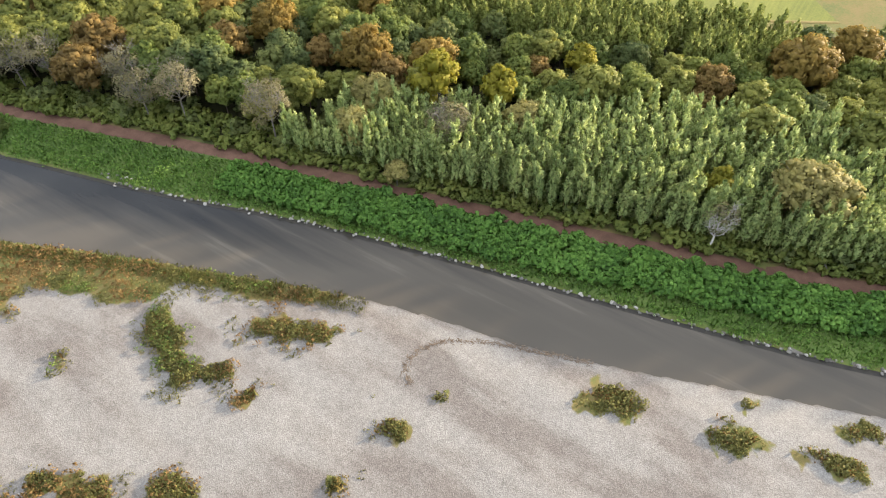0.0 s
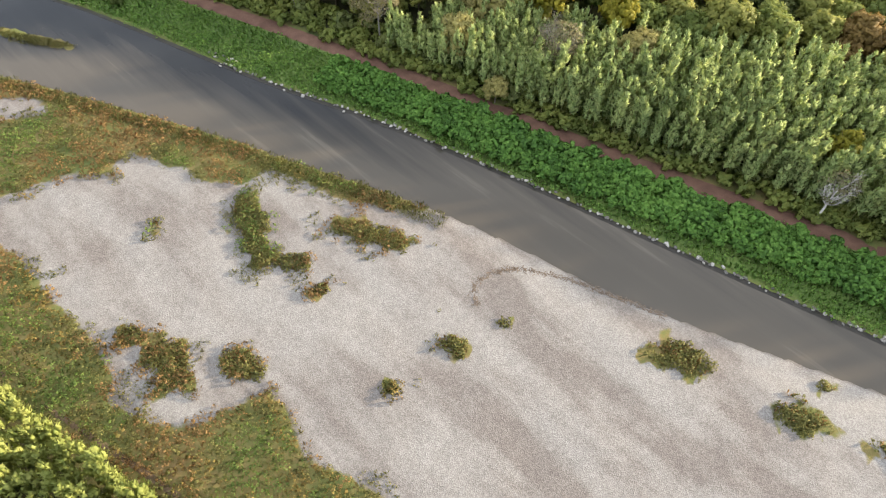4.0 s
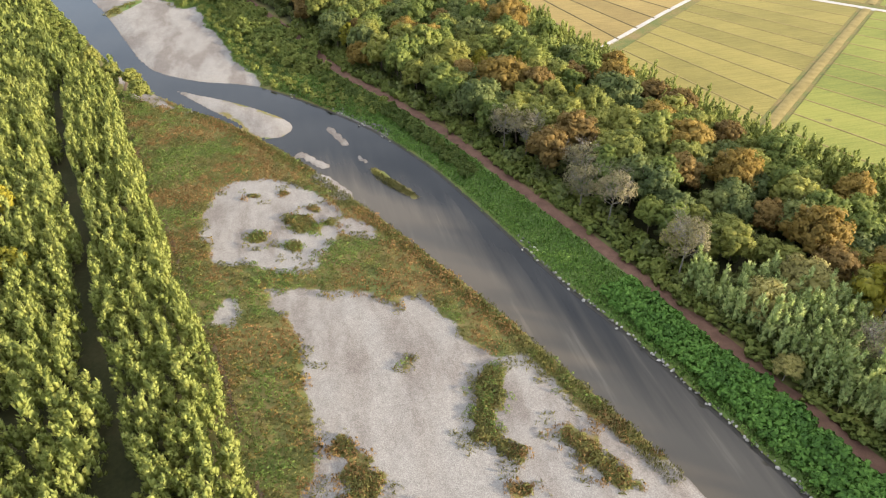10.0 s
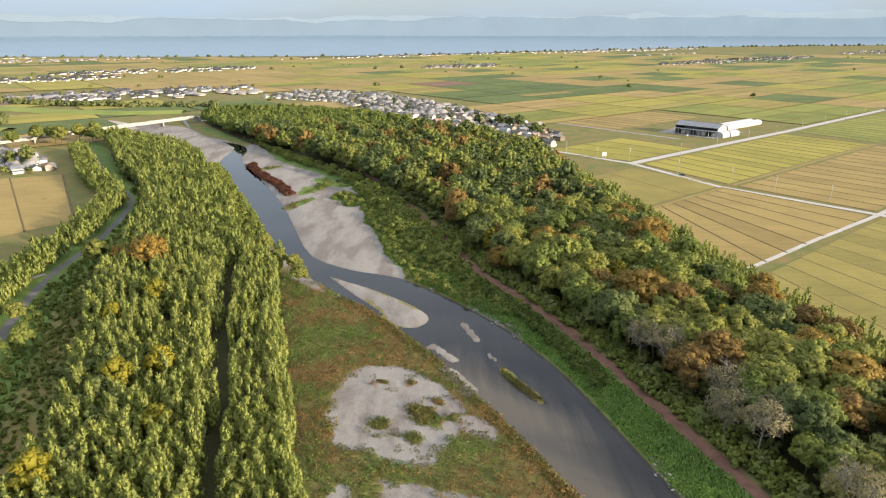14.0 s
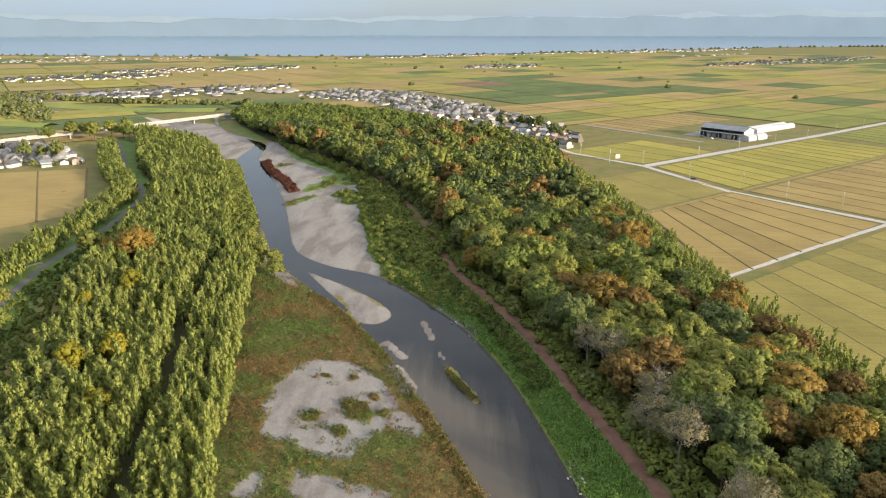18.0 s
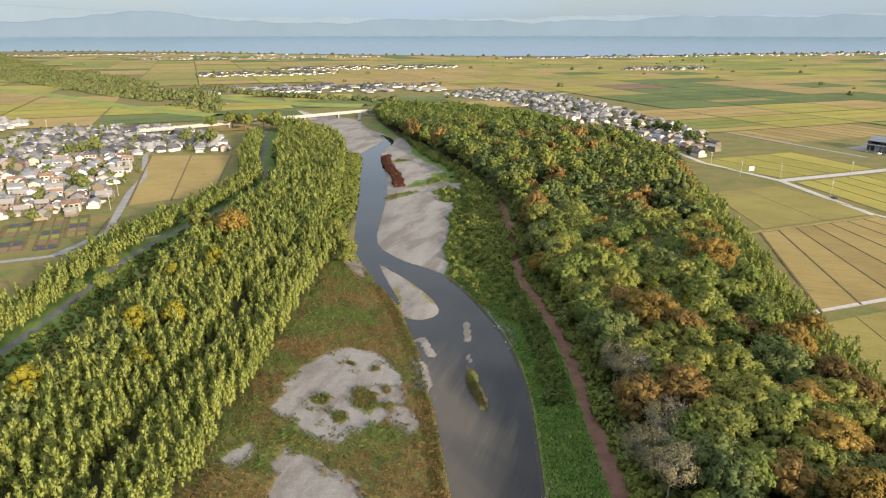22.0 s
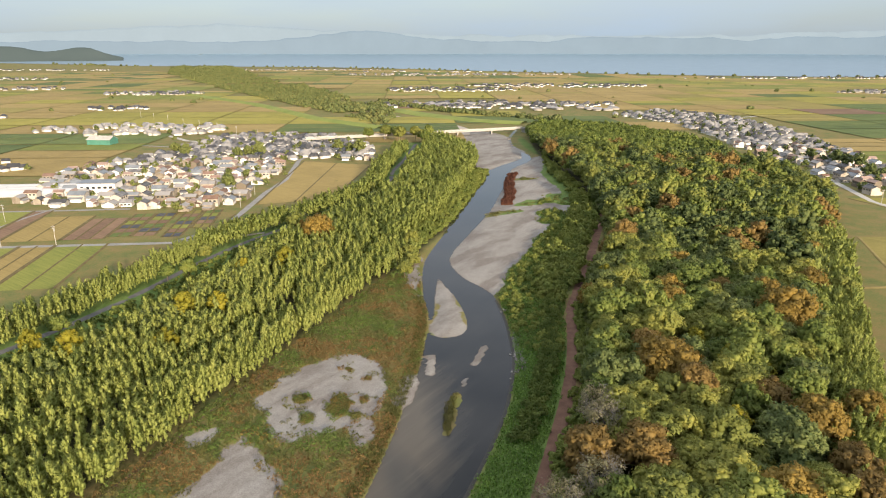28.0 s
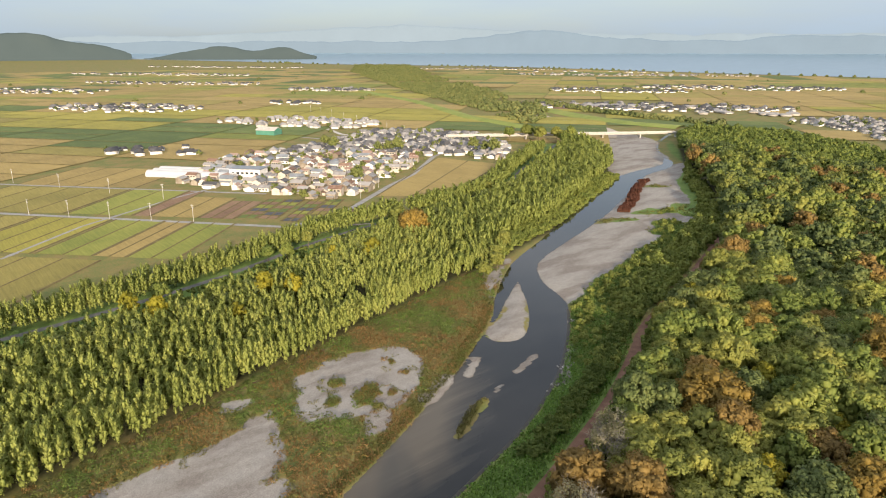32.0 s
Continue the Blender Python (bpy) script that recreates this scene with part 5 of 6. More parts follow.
warm = [bamboo_kind(s, leaf_bamboo, 0.10, 1.95) for s in range(90, 94)]
cool = [bamboo_kind(s, leaf_bamboo_cool, 0.30, 1.3) for s in range(94, 98)]
back_line = offset(BAMBOO_FRONT, 15.5)
GROVE_FRONT = np.vstack([offset(BAMBOO_FRONT, -1.4), back_line[::-1]])
gap_back = offset(BAMBOO_FRONT, 20.0) + np.c_[1.6 * np.sin(BAMBOO_FRONT[:, 1] * 0.21) + 1.2 * np.sin(BAMBOO_FRONT[:, 1] * 0.093), 0 * BAMBOO_FRONT[:, 1]]
GROVE_BACK = np.vstack([gap_back, spline([(-97, 280), (-110, 305), (-124, 350), (-145, 398), (-170, 455), (-194, 505), (-222, 552), (-275, 600), (-330, 640)], 6), GROVE_EDGE])
GROVE_LEVEE = np.vstack([offset(LANE, 3.0), offset(LANE, 17.0)[::-1]])


def grove(poly, spacing, seed, singles, kinds, leaf, words, low=-90, high=700, split=300, tall=(0.72, 1.12)):
    p = near_first(scatter(poly, spacing, seed, low, high))
    p = p[vnoise(*p.T, 0.07, 3, 8) > -0.85]
    p = p[np.min(np.hypot(p[:, None, 0] - marks[None, :, 0], p[:, None, 1] - marks[None, :, 1]), axis=1) > 3.4]
    r = np.random.default_rng(seed)
    for x, y in p[:singles]:
        plant(kinds, x, y, r, *tall)
    rest = p[singles:]
    close = np.hypot(*(rest - EYE_PLAN).T) < split
    for some, shapes in ((rest[close], plumes_cool if kinds is cool else plumes_mid), (rest[~close], plumes_far)):
        if len(some):
            thicket("bamboo_grove", shapes, on_land(some), leaf, words, "bamboo grove", seed + 1, *tall)


grove(GROVE_FRONT, 2.95, 101, 190, warm, leaf_bamboo, "dense sunlit yellow-green bamboo grove by the gravel bar", tall=(0.66, 1.0))
grove(GROVE_BACK, 3.3, 103, 0, warm, leaf_bamboo, "dense yellow-green bamboo grove before the levee lane", tall=(0.70, 1.12))
grove(GROVE_LEVEE, 2.9, 105, 0, warm, leaf_bamboo, "belt of yellow-green bamboo beyond the levee lane", high=560, tall=(0.62, 0.92))
grove(BAMBOO_EAST, 2.25, 107, 190, cool, leaf_bamboo_cool, "dense bamboo grove with bare stems beside the dirt track", tall=(0.85, 1.2))
grove(BAMBOO_BACK, 2.4, 109, 0, cool, leaf_bamboo, "bright bamboo along the field edge", tall=(0.9, 1.2))
grove(BAMBOO_FIELD, 2.6, 111, 0, cool, leaf_bamboo, "bamboo along the field edge of the wood")

inner = GROVE_EDGE[(GROVE_EDGE[:, 1] > -60) & (GROVE_EDGE[:, 1] < 560)]
EDGE_WOOD = np.vstack([inner, offset(inner, 15)[::-1]])
edge_spots = scatter(EDGE_WOOD, 5.6, 115)
edge_spots = edge_spots[(signed(GROVE, *edge_spots.T) > 0) & (vnoise(*edge_spots.T, 0.06, 3, 14) > -0.45)]
thicket("edge_wood", low_crowns, on_land(edge_spots), leaf_dark, "low dark green trees on the levee side of the bamboo", "trees", 116, 0.42, 0.66)
VERGE = np.vstack([offset(LANE, -3.5)[(LANE[:, 1] > -60) & (LANE[:, 1] < 420)], GROVE_EDGE[(GROVE_EDGE[:, 1] > -60) & (GROVE_EDGE[:, 1] < 420)]])
thicket("verge_scrub", bush_shapes, on_land(scatter(offset(VERGE, 0), 3.0, 113)), leaf_green, "low green scrub between bamboo and lane", "scrub", 114, 0.3, 0.7)
ribbon("ditch", offset(BAMBOO_FRONT, -3.1), 1.0, surface("ditch_soil", [(0.075, 0.055, 0.036), (0.13, 0.092, 0.058), (0.20, 0.14, 0.085)], 0.3, 3.0, 0.95, 0.5, 0.08), "dark bare ditch along the foot of the bamboo", "ditch", 0.05)

# ---------------------------------------------------------------- shrubs of the east bank
def shrub_kind(seed):
    root = empty("shrub", "leafy bright green shrub on the river bank", "shrub", "bank shrubs")
    part("stems", limbs(seed, 2.4, 1.2, 0.05, 6), bark, root)
    v, f = crown(seed, 1.75, 2.9, 0.05, 8, 330, 0.56)
    part("foliage", mesh_of("foliage", v, f, leaf_shrub), leaf_shrub, root)
    return root


shrubs = [shrub_kind(s) for s in range(110, 114)]
bank_line = DIRT_ROAD[(DIRT_ROAD[:, 1] > -110) & (DIRT_ROAD[:, 1] < 112)]
HEDGE = np.vstack([offset(bank_line, 3.6), offset(bank_line, 13.0)[::-1]])
hp = near_first(scatter(HEDGE, 2.05, 121))
for x, y in hp[:290]:
    plant(shrubs, x, y, pr, 0.75, 1.2)
shrub_shapes = [crown(s, 1.75, 2.9, 0.05, 6, 190, 0.72) for s in range(115, 118)]
if len(hp) > 290:
    thicket("hedge", shrub_shapes, on_land(hp[290:]), leaf_shrub, "bright green shrubs massed along the bank", "shrubs", 122)
north_line = DIRT_ROAD[(DIRT_ROAD[:, 1] > 168) & (DIRT_ROAD[:, 1] < 470)]
HEDGE_NORTH = np.vstack([offset(north_line, 5.0), offset(north_line, 11.0)[::-1]])
thicket("hedge", shrub_shapes, on_land(scatter(HEDGE_NORTH, 2.3, 123)), leaf_green, "green shrubs along the dirt track", "shrubs", 124, 0.55, 1.0)
WILLOWS = np.vstack([np.array([(2, 262), (-14, 268), (-28, 300), (-38, 340), (-50, 380), (-58, 410), (-90, 470), (-130, 522), (-172, 592)]), np.array([(-200, 640), (-150, 566), (-98, 500), (-60, 440), (-34, 388), (-18, 330), (-2, 290)])])
thicket("willows", [crown(s, 2.6, 4.2, 0.1, 7, 190, 0.95) for s in (131, 132, 133)], on_land(scatter(WILLOWS, 4.6, 134)), leaf_green, "grey-green willow scrub on the far bank", "scrub", 135, 0.5, 1.25)
LUSH_WEST = np.vstack([np.array([(-86, 276), (-98, 308), (-112, 352), (-134, 402), (-158, 458), (-180, 508)]), np.array([(-202, 500), (-180, 452), (-155, 396), (-134, 350), (-118, 306), (-99, 282)])])
thicket("bank_scrub", bush_shapes, on_land(scatter(LUSH_WEST, 3.0, 136)), leaf_green, "bright green scrub hanging over the west bank", "scrub", 137, 0.5, 1.0)
GREEN_EAST = np.vstack([offset(SHORE_EAST, -2.0)[(SHORE_EAST[:, 1] > 215) & (SHORE_EAST[:, 1] < 262)], np.array([(-36, 268), (-44, 292), (-58, 322), (-68, 352), (-80, 392), (-92, 430)]), offset(DIRT_ROAD, 4.0)[(DIRT_ROAD[:, 1] > 215) & (DIRT_ROAD[:, 1] < 430)][::-1]])
green_spots = scatter(GREEN_EAST, 4.6, 168)
green_spots = green_spots[gravel_here(*green_spots.T) < -1.5]
thicket("bank_scrub", bush_shapes, on_land(green_spots), leaf_green, "low green scrub between gravel bar and dirt track", "scrub", 169, 0.4, 1.05)
bar_side = scatter(GREEN_EAST, 1.7, 170)
bar_side = bar_side[gravel_here(*bar_side.T) < -0.5]
red_spots = scatter(np.vstack([offset(spline(RED_LINE), 3.5), offset(spline(RED_LINE), -3.5)[::-1]]), 2.0, 138)
thicket("red_thicket", bush_shapes, on_land(red_spots), leaf_red, "dark red autumn thicket on the gravel bar", "thicket", 139, 0.4, 0.8)

dead = empty("dead_tree", "leaning white dead tree with a thin bare crown", "tree", at=Matrix.LocRotScale((90.5, 3.5, 0.7), Euler((0.10, 0.22, 0.4)), None))
part("trunk", limbs(301, 13.5, 3.6, 0.30, 13, 9, 1.6), surface("bark_white", [(0.34, 0.32, 0.29), (0.46, 0.44, 0.40), (0.58, 0.56, 0.52)], 2.0, 14.0, 0.95, 0.6, 0.03), dead)
v, f = crown(302, 3.6, 8.5, 4.4, 12, 900, 0.36, False)
part("crown", mesh_of("crown", v, f, leaf_grey), leaf_grey, dead)
for x, y, a, ln in ((101, -24, 0.5, 9), (103, -29, 0.2, 8), (99, -19, 0.9, 6)):
    log = empty("fallen_trunk", "pale fallen trunk with broken branches at the wood's edge", "fallen tree", "fallen trunks", at=Matrix.LocRotScale((x, y, 1.3), Euler((0, 1.35, a)), None))
    part("trunk", limbs(int(303 + ln), ln, 1.3, 0.16, 7, 3), bark_pale, log)

# ---------------------------------------------------------------- grass
def tuft(seed, blades, height, spread, width):
    r = np.random.default_rng(seed)
    az, out = r.uniform(0, 2 * np.pi, blades), r.uniform(0, spread, blades)
    foot = np.stack([np.cos(az) * out, np.sin(az) * out, 0 * az], 1)
    lean = np.stack([np.cos(az), np.sin(az), 0 * az], 1) * r.uniform(0.1, 0.7, (blades, 1)) * height
    top = foot + lean + np.outer(height * r.uniform(0.6, 1.15, blades), [0, 0, 1])
    side = np.stack([-np.sin(az), np.cos(az), 0 * az], 1) * width
    mid = (foot + top) / 2 + [0, 0, height * 0.12]
    v = np.stack([foot - side * 0.5, mid - side, top, mid + side], 1).reshape(-1, 3)
    way = np.stack([np.cos(az), np.sin(az), 1.3 + 0 * az], 1) + 0.3 * r.normal(size=(blades, 3))
    return dressed(v, np.arange(4 * blades).reshape(-1, 4), np.repeat(way, 4, axis=0))


def sward(name, shapes, places, material, label, seed, low=0.6, high=1.3):
    v, f = many(shapes, places, seed, low, high, 0.15, 0.03)
    return tagged(new(name, mesh_of(name, v, f, material)), label, "grass", kind="stuff")


tall = [tuft(s, 14, 0.8, 0.6, 0.07) for s in (141, 142, 143)]
short = [tuft(s, 9, 0.55, 0.5, 0.10) for s in (144, 145, 146)]
weeds = [crown(s, 0.95, 0.62, -0.05, 5, 66, 0.25, False) for s in (147, 148, 149)]
MEADOW = np.vstack([offset(BAMBOO_FRONT, -1.0), np.array([(-62, 258), (-48, 238), (-30, 212), (-12, 184), (-2, 164), (9, 141), (24, 107), (38, 70), (43, 56), (0, 20), (5, -60)])])
spots = scatter(MEADOW, 1.35, 150, -40, 262)
spots = spots[(gravel_here(*spots.T) < 0.5 + 1.4 * vnoise(*spots.T, 0.5, 2, 5)) & (shore_distance(*spots.T) < -0.6)]
tone = 0.95 * vnoise(*spots.T, 0.075, 3, 6) + pr.normal(size=len(spots)) * 0.2
close_bamboo = line_distance(BAMBOO_FRONT, *spots.T)
tone = tone - np.clip((22 - close_bamboo) / 22, 0, 1) * 0.34
gold = (pr.random(len(spots)) < np.interp(close_bamboo, (2, 8, 24, 40), (0.06, 0.20, 0.18, 0.03))) & (vnoise(*spots.T, 0.09, 3, 16) > -0.1) & (spots[:, 1] < 165)
for low, high, shapes, material, words in ((-9, -0.46, weeds, grass_fresh, "bright green weeds below the bamboo"), (-0.46, 0.04, weeds, grass_olive, "olive weeds of the river meadow"), (0.04, 9, weeds[:2] + tall[:1], grass_brown, "brown autumn grass of the river meadow")):
    some = spots[(tone >= low) & (tone < high) & ~gold]
    sward("meadow_grass", shapes, on_land(some), material, words, 151)
sward("meadow_grass", weeds, on_land(spots[gold]), grass_gold, "golden autumn weeds of the river meadow", 148, 0.7, 1.5)
sward("bank_grass", weeds, on_land(bar_side), grass_fresh, "green grass between gravel bar and dirt track", 171, 0.9, 1.8)
# Single weeds that stray out onto the gravel from its edges.
stray = scatter(MEADOW, 0.9, 164, -20, 262)
reach = gravel_here(*stray.T)
stray = stray[(reach > 0.2) & (reach < 5) & (vnoise(*stray.T, 0.22, 3, 12) > 0.25 + 0.14 * reach) & (shore_distance(*stray.T) < -0.6)]
sward("stray_weeds", [crown(s, 0.5, 0.26, -0.05, 4, 26, 0.20, False) for s in (165, 166)] + short[:1], on_land(stray), grass_olive, "small weeds straying over the gravel", 167, 0.5, 1.2)
rim = spline([(43, 56), (38, 70), (30, 91), (24, 107), (9, 141), (-3, 166), (-16, 191), (-36, 222), (-50, 238)], 1.0)
rim_band = np.vstack([offset(rim, 0.4), offset(rim, 4.5)[::-1]])
rim_spots = scatter(rim_band, 0.95, 152)
sward("reeds", tall, on_land(rim_spots[shore_distance(*rim_spots.T) < -0.2]), grass_olive, "olive reeds along the gravel bar's water edge", 153)
patch_spots = []
for x1, y1, x2, y2, rad in TUFTS:
    n = int(6 + 7.5 * rad * (rad + math.hypot(x2 - x1, y2 - y1)))
    t, a, q = pr.random(n), pr.uniform(0, 2 * np.pi, n), rad * np.sqrt(pr.random(n)) * pr.uniform(0.7, 1.1, n)
    patch_spots.append(np.stack([x1 + (x2 - x1) * t + np.cos(a) * q, y1 + (y2 - y1) * t + np.sin(a) * q], 1))
patch_spots = np.vstack(patch_spots)
patch_spots = patch_spots[(gravel_here(*patch_spots.T) < 0.4) & (vnoise(*patch_spots.T, 0.7, 2, 9) > -0.8)]
flat_weeds = [crown(s, 0.85, 0.34, -0.05, 5, 60, 0.22, False) for s in (161, 162, 163)]
half = pr.random(len(patch_spots)) < 0.55
sward("bar_weeds", flat_weeds, on_land(patch_spots[half]), grass_olive, "olive green weeds growing on the gravel bar", 154, 0.7, 1.4)
sward("bar_weeds", short, on_land(patch_spots[~half]), grass_brown, "brown grass tufts growing on the gravel bar", 155, 0.6, 1.1)
LUSH = np.vstack([offset(SHORE_EAST, -0.6)[(SHORE_EAST[:, 1] > -100) & (SHORE_EAST[:, 1] < 255)], offset(DIRT_ROAD, 2.6)[(DIRT_ROAD[:, 1] > -100) & (DIRT_ROAD[:, 1] < 270)][::-1]])
lush_spots = scatter(LUSH, 0.95, 156)
sward("bank_grass", short + weeds[:1], on_land(lush_spots), grass_lush, "lush bright green grass on the river bank", 157, 0.7, 1.5)
isl = scatter(ISLAND, 0.7, 158)
sward("island_grass", tall, on_land(isl), grass_olive, "olive grass on a narrow river island", 159, 0.6, 1.1)
green_bar = np.vstack([np.stack([np.linspace(a, c, 40) + pr.normal(size=40) * r * 0.5, np.linspace(b, d, 40) + pr.normal(size=40) * r * 0.5], 1) for a, b, c, d, r in BAR_GREEN])
sward("bar_grass", weeds, on_land(green_bar), grass_olive, "green weeds on the far gravel bar", 160, 0.8, 1.6)

# ---------------------------------------------------------------- stones along the east bank
def stone_mesh(seed):
    r = np.random.default_rng(seed)
    v = CORE_V * [0.42, 0.34, 0.26] * (1 + 0.16 * r.normal(size=(len(CORE_V), 1)))
    return mesh_of("stone", v, CORE_F, stone_pale)


stone_meshes = [stone_mesh(s) for s in range(170, 178)]
edging = empty("stone_edging", "line of pale boulders along the east river bank", "boulders", kind="structure")
foot_run = SHORE_EAST[(SHORE_EAST[:, 1] > -110) & (SHORE_EAST[:, 1] < 255)]
# Dark ribbon painted in for the shadow and dark reflection under the boulders.
ribbon("bank_foot_shade", offset(foot_run, 0.35), 1.1, surface("bank_shade_dark", [(0.012, 0.012, 0.010), (0.024, 0.022, 0.018), (0.045, 0.040, 0.030)], 0.6, 5.0, 0.5, 0.4, 0.05), "dark strip painted as shade at the foot of the river bank below the boulders", "river bank", 0.02)
edge_run = SHORE_EAST[(SHORE_EAST[:, 1] > -75) & (SHORE_EAST[:, 1] < 132)]
along = np.concatenate([[0], np.cumsum(np.hypot(*np.diff(edge_run, axis=0).T))])
at = 0.0
while at < along[-1]:
    x, y = (np.interp(at, along, edge_run[:, k]) for k in (0, 1))
    for _ in range(1 + (noise.noise((at * 0.09, 0, 0)) > 0.2)):
        px, py = x + pr.normal() * 0.3 + 0.2, y + pr.normal() * 0.4
        ob = new("stone", stone_meshes[pr.integers(8)])
        ob.parent = edging
        s = pr.uniform(0.55, 1.25)
        ob.matrix_basis = Matrix.LocRotScale((px, py, max(0.0, float(land(np.array([px]), np.array([py]))[0])) + 0.10), Euler((pr.normal() * 0.3, pr.normal() * 0.3, pr.uniform(0, 6))), Vector((s, s, s)))
    at += pr.uniform(0.75, 1.5)

# Rocks where the bank breaks away, and a line of drift on the gravel.
rubble = empty("bank_rocks", "broken pale rocks along the eroded east bank", "rocks", kind="structure")
for x, y, n in ((2, 225, 16), (8, 213, 12), (14, 203, 14), (40.2, 127, 8), (-14, 245, 10), (38.8, 131, 7)):
    for _ in range(n):
        px, py = x + pr.normal() * 0.9, y + pr.normal() * 1.8
        ob = new("rock", stone_meshes[pr.integers(8)])
        ob.parent = rubble
        s = pr.uniform(0.5, 1.4)
        ob.matrix_basis = Matrix.LocRotScale((px, py, max(0.0, float(land(np.array([px]), np.array([py]))[0])) + 0.1), Euler((pr.normal() * 0.4, pr.normal() * 0.4, pr.uniform(0, 6))), Vector((s, s, s * 0.8)))
drift = spline([(31, 38), (34, 41), (38, 40.5), (42, 38), (45, 33.5), (48, 28), (50, 22), (53, 13)], 0.5)
dv, df = [], []
for k, (x, y) in enumerate(drift):
    for _ in range(5):
        c, a, ln = np.array([x + pr.normal() * 0.35, y + pr.normal() * 0.35, 0]), pr.uniform(0, 3.14), pr.uniform(0.3, 0.9)
        c[2] = float(land(c[:1], c[1:2])[0]) + 0.10
        e, w = np.array([math.cos(a), math.sin(a), pr.normal() * 0.1]) * ln / 2, np.array([-math.sin(a), math.cos(a), 0]) * 0.07
        dv += [c - e - w, c - e + w, c + e + w, c + e - w]
dv = np.array(dv)
tagged(new("drift_line", mesh_of("drift_line", dv, np.arange(len(dv)).reshape(-1, 4), bark)), "curved line of dark drift twigs on the gravel", "driftwood", kind="stuff")

# ---------------------------------------------------------------- houses
def gable(bm, w, d, eave, ridge_h, over=0.5, thick=0.22):
    """A pitched roof of two thick slopes over a plan w by d, with its ridge along x."""
    x, y = w / 2 + over, d / 2 + over
    drop = (ridge_h - eave) * over / (d / 2)
    for s in (1, -1):
        low, top = (0, s * y, eave - drop), (0, 0, ridge_h)
        v = [bm.verts.new((sx * x, p[1], p[2] + t)) for t in (0, thick) for p in (low, top) for sx in (-1, 1)]
        for f in ((0, 1, 3, 2), (4, 6, 7, 5), (0, 4, 5, 1), (2, 3, 7, 6), (0, 2, 6, 4), (1, 5, 7, 3)):
            bm.faces.new([v[k] for k in f])
    box(bm, 0, 0, ridge_h + thick + 0.05, 2 * x, 0.35, 0.22)
    return bm


def body(bm, w, d, eave, ridge_h):
    """Walls with gable ends."""
    v = [bm.verts.new(p) for p in ((-w / 2, -d / 2, 0), (w / 2, -d / 2, 0), (w / 2, d / 2, 0), (-w / 2, d / 2, 0), (-w / 2, -d / 2, eave), (w / 2, -d / 2, eave), (w / 2, d / 2, eave), (-w / 2, d / 2, eave), (-w / 2, 0, ridge_h), (w / 2, 0, ridge_h))]
    for f in ((0, 1, 5, 4), (2, 3, 7, 6), (1, 2, 6, 9, 5), (3, 0, 4, 8, 7), (4, 5, 9, 8), (6, 7, 8, 9)):
        bm.faces.new([v[k] for k in f])
    return bm


def house(seed, wall, roof, label):
    r = random.Random(seed)
    w, d, eave = r.uniform(9, 13), r.uniform(6.5, 8.5), r.choice((3.2, 5.4, 5.6))
    root = empty("house", label, "house", "village houses")
    part("wall", body(bmesh.new(), w, d, eave, eave + d * 0.24), wall, root)
    part("roof", gable(bmesh.new(), w, d, eave + 0.05, eave + d * 0.24 + 0.05), roof, root)
    aw, ad = w * r.uniform(0.55, 0.9), r.uniform(2.2, 3.4)
    side = r.choice((1, -1))
    lean = part("annex", box(bmesh.new(), r.uniform(-1, 1), side * (d / 2 + ad / 2), 1.35, aw, ad, 2.7), wall, root)
    low = bmesh.new()
    v = [low.verts.new((sx * (aw / 2 + 0.4), side * yy, zz + t)) for t in (0, 0.18) for yy, zz in ((d / 2, 3.5), (d / 2 + ad + 0.5, 2.6)) for sx in (-1, 1)]
    for f in ((0, 1, 3, 2), (4, 6, 7, 5), (0, 4, 5, 1), (2, 3, 7, 6), (0, 2, 6, 4), (1, 5, 7, 3)):
        low.faces.new([v[k] for k in f])
    part("lower_roof", low, roof, root)
    for k in range(3):
        x = -w * 0.3 + w * 0.3 * k
        pane = part("window", box(bmesh.new(), x, -side * (d / 2 + 0.03), eave - 1.5, 1.7, 0.08, 1.2), glass_dark, root)
        part("window_sill", box(bmesh.new(), x, -side * (d / 2 + 0.06), eave - 2.16, 1.9, 0.2, 0.1), steel, pane)
    part("door", box(bmesh.new(), w * 0.42, -side * (d / 2 + 0.03), 1.0, 1.1, 0.1, 2.0), brown_wall, root)
    return root


house_kinds = [
    house(1, white_wall, roof_grey, "white-walled house with a grey tiled roof"),
    house(2, white_wall, roof_grey, "pale plastered house with dark grey tiles"),
    house(3, brown_wall, roof_grey, "brown timber farmhouse with a grey tiled roof"),
    house(4, white_wall, roof_brown, "white house with a brown tiled roof"),
    house(5, brown_wall, roof_grey, "weathered wooden house with grey tiles"),
    house(6, white_wall, roof_metal, "white house with a dark metal roof"),
    house(7, brown_wall, roof_brown, "tan house with a brown roof"),
]
hr = np.random.default_rng(21)
LEFT = []


def settle_houses(poly, spacing, seed, share=1.0, clear=(), most=200):
    p = near_first(scatter(poly, spacing, seed))
    for x, y in p[most:]:
        LEFT.append((x, y))
    for x, y in p[:most]:
        if hr.random() > share or any(line_distance(line, np.array([x]), np.array([y]))[0] < 6.5 for line in clear):
            continue
        k = house_kinds[hr.integers(len(house_kinds))]
        a = radians(38 + 90 * hr.integers(0, 4)) + hr.normal() * 0.06
        s = hr.uniform(0.60, 0.92)
        fx, fy, fz = (float(v) for v in far(x, y))
        m = Matrix.LocRotScale((fx, fy, fz + 0.72), Euler((0, 0, a)), Vector((s, s, s)))
        if k.name in USED:
            copy_thing(k, m).matrix_basis = m
        else:
            USED.add(k.name)
            k.matrix_basis = m


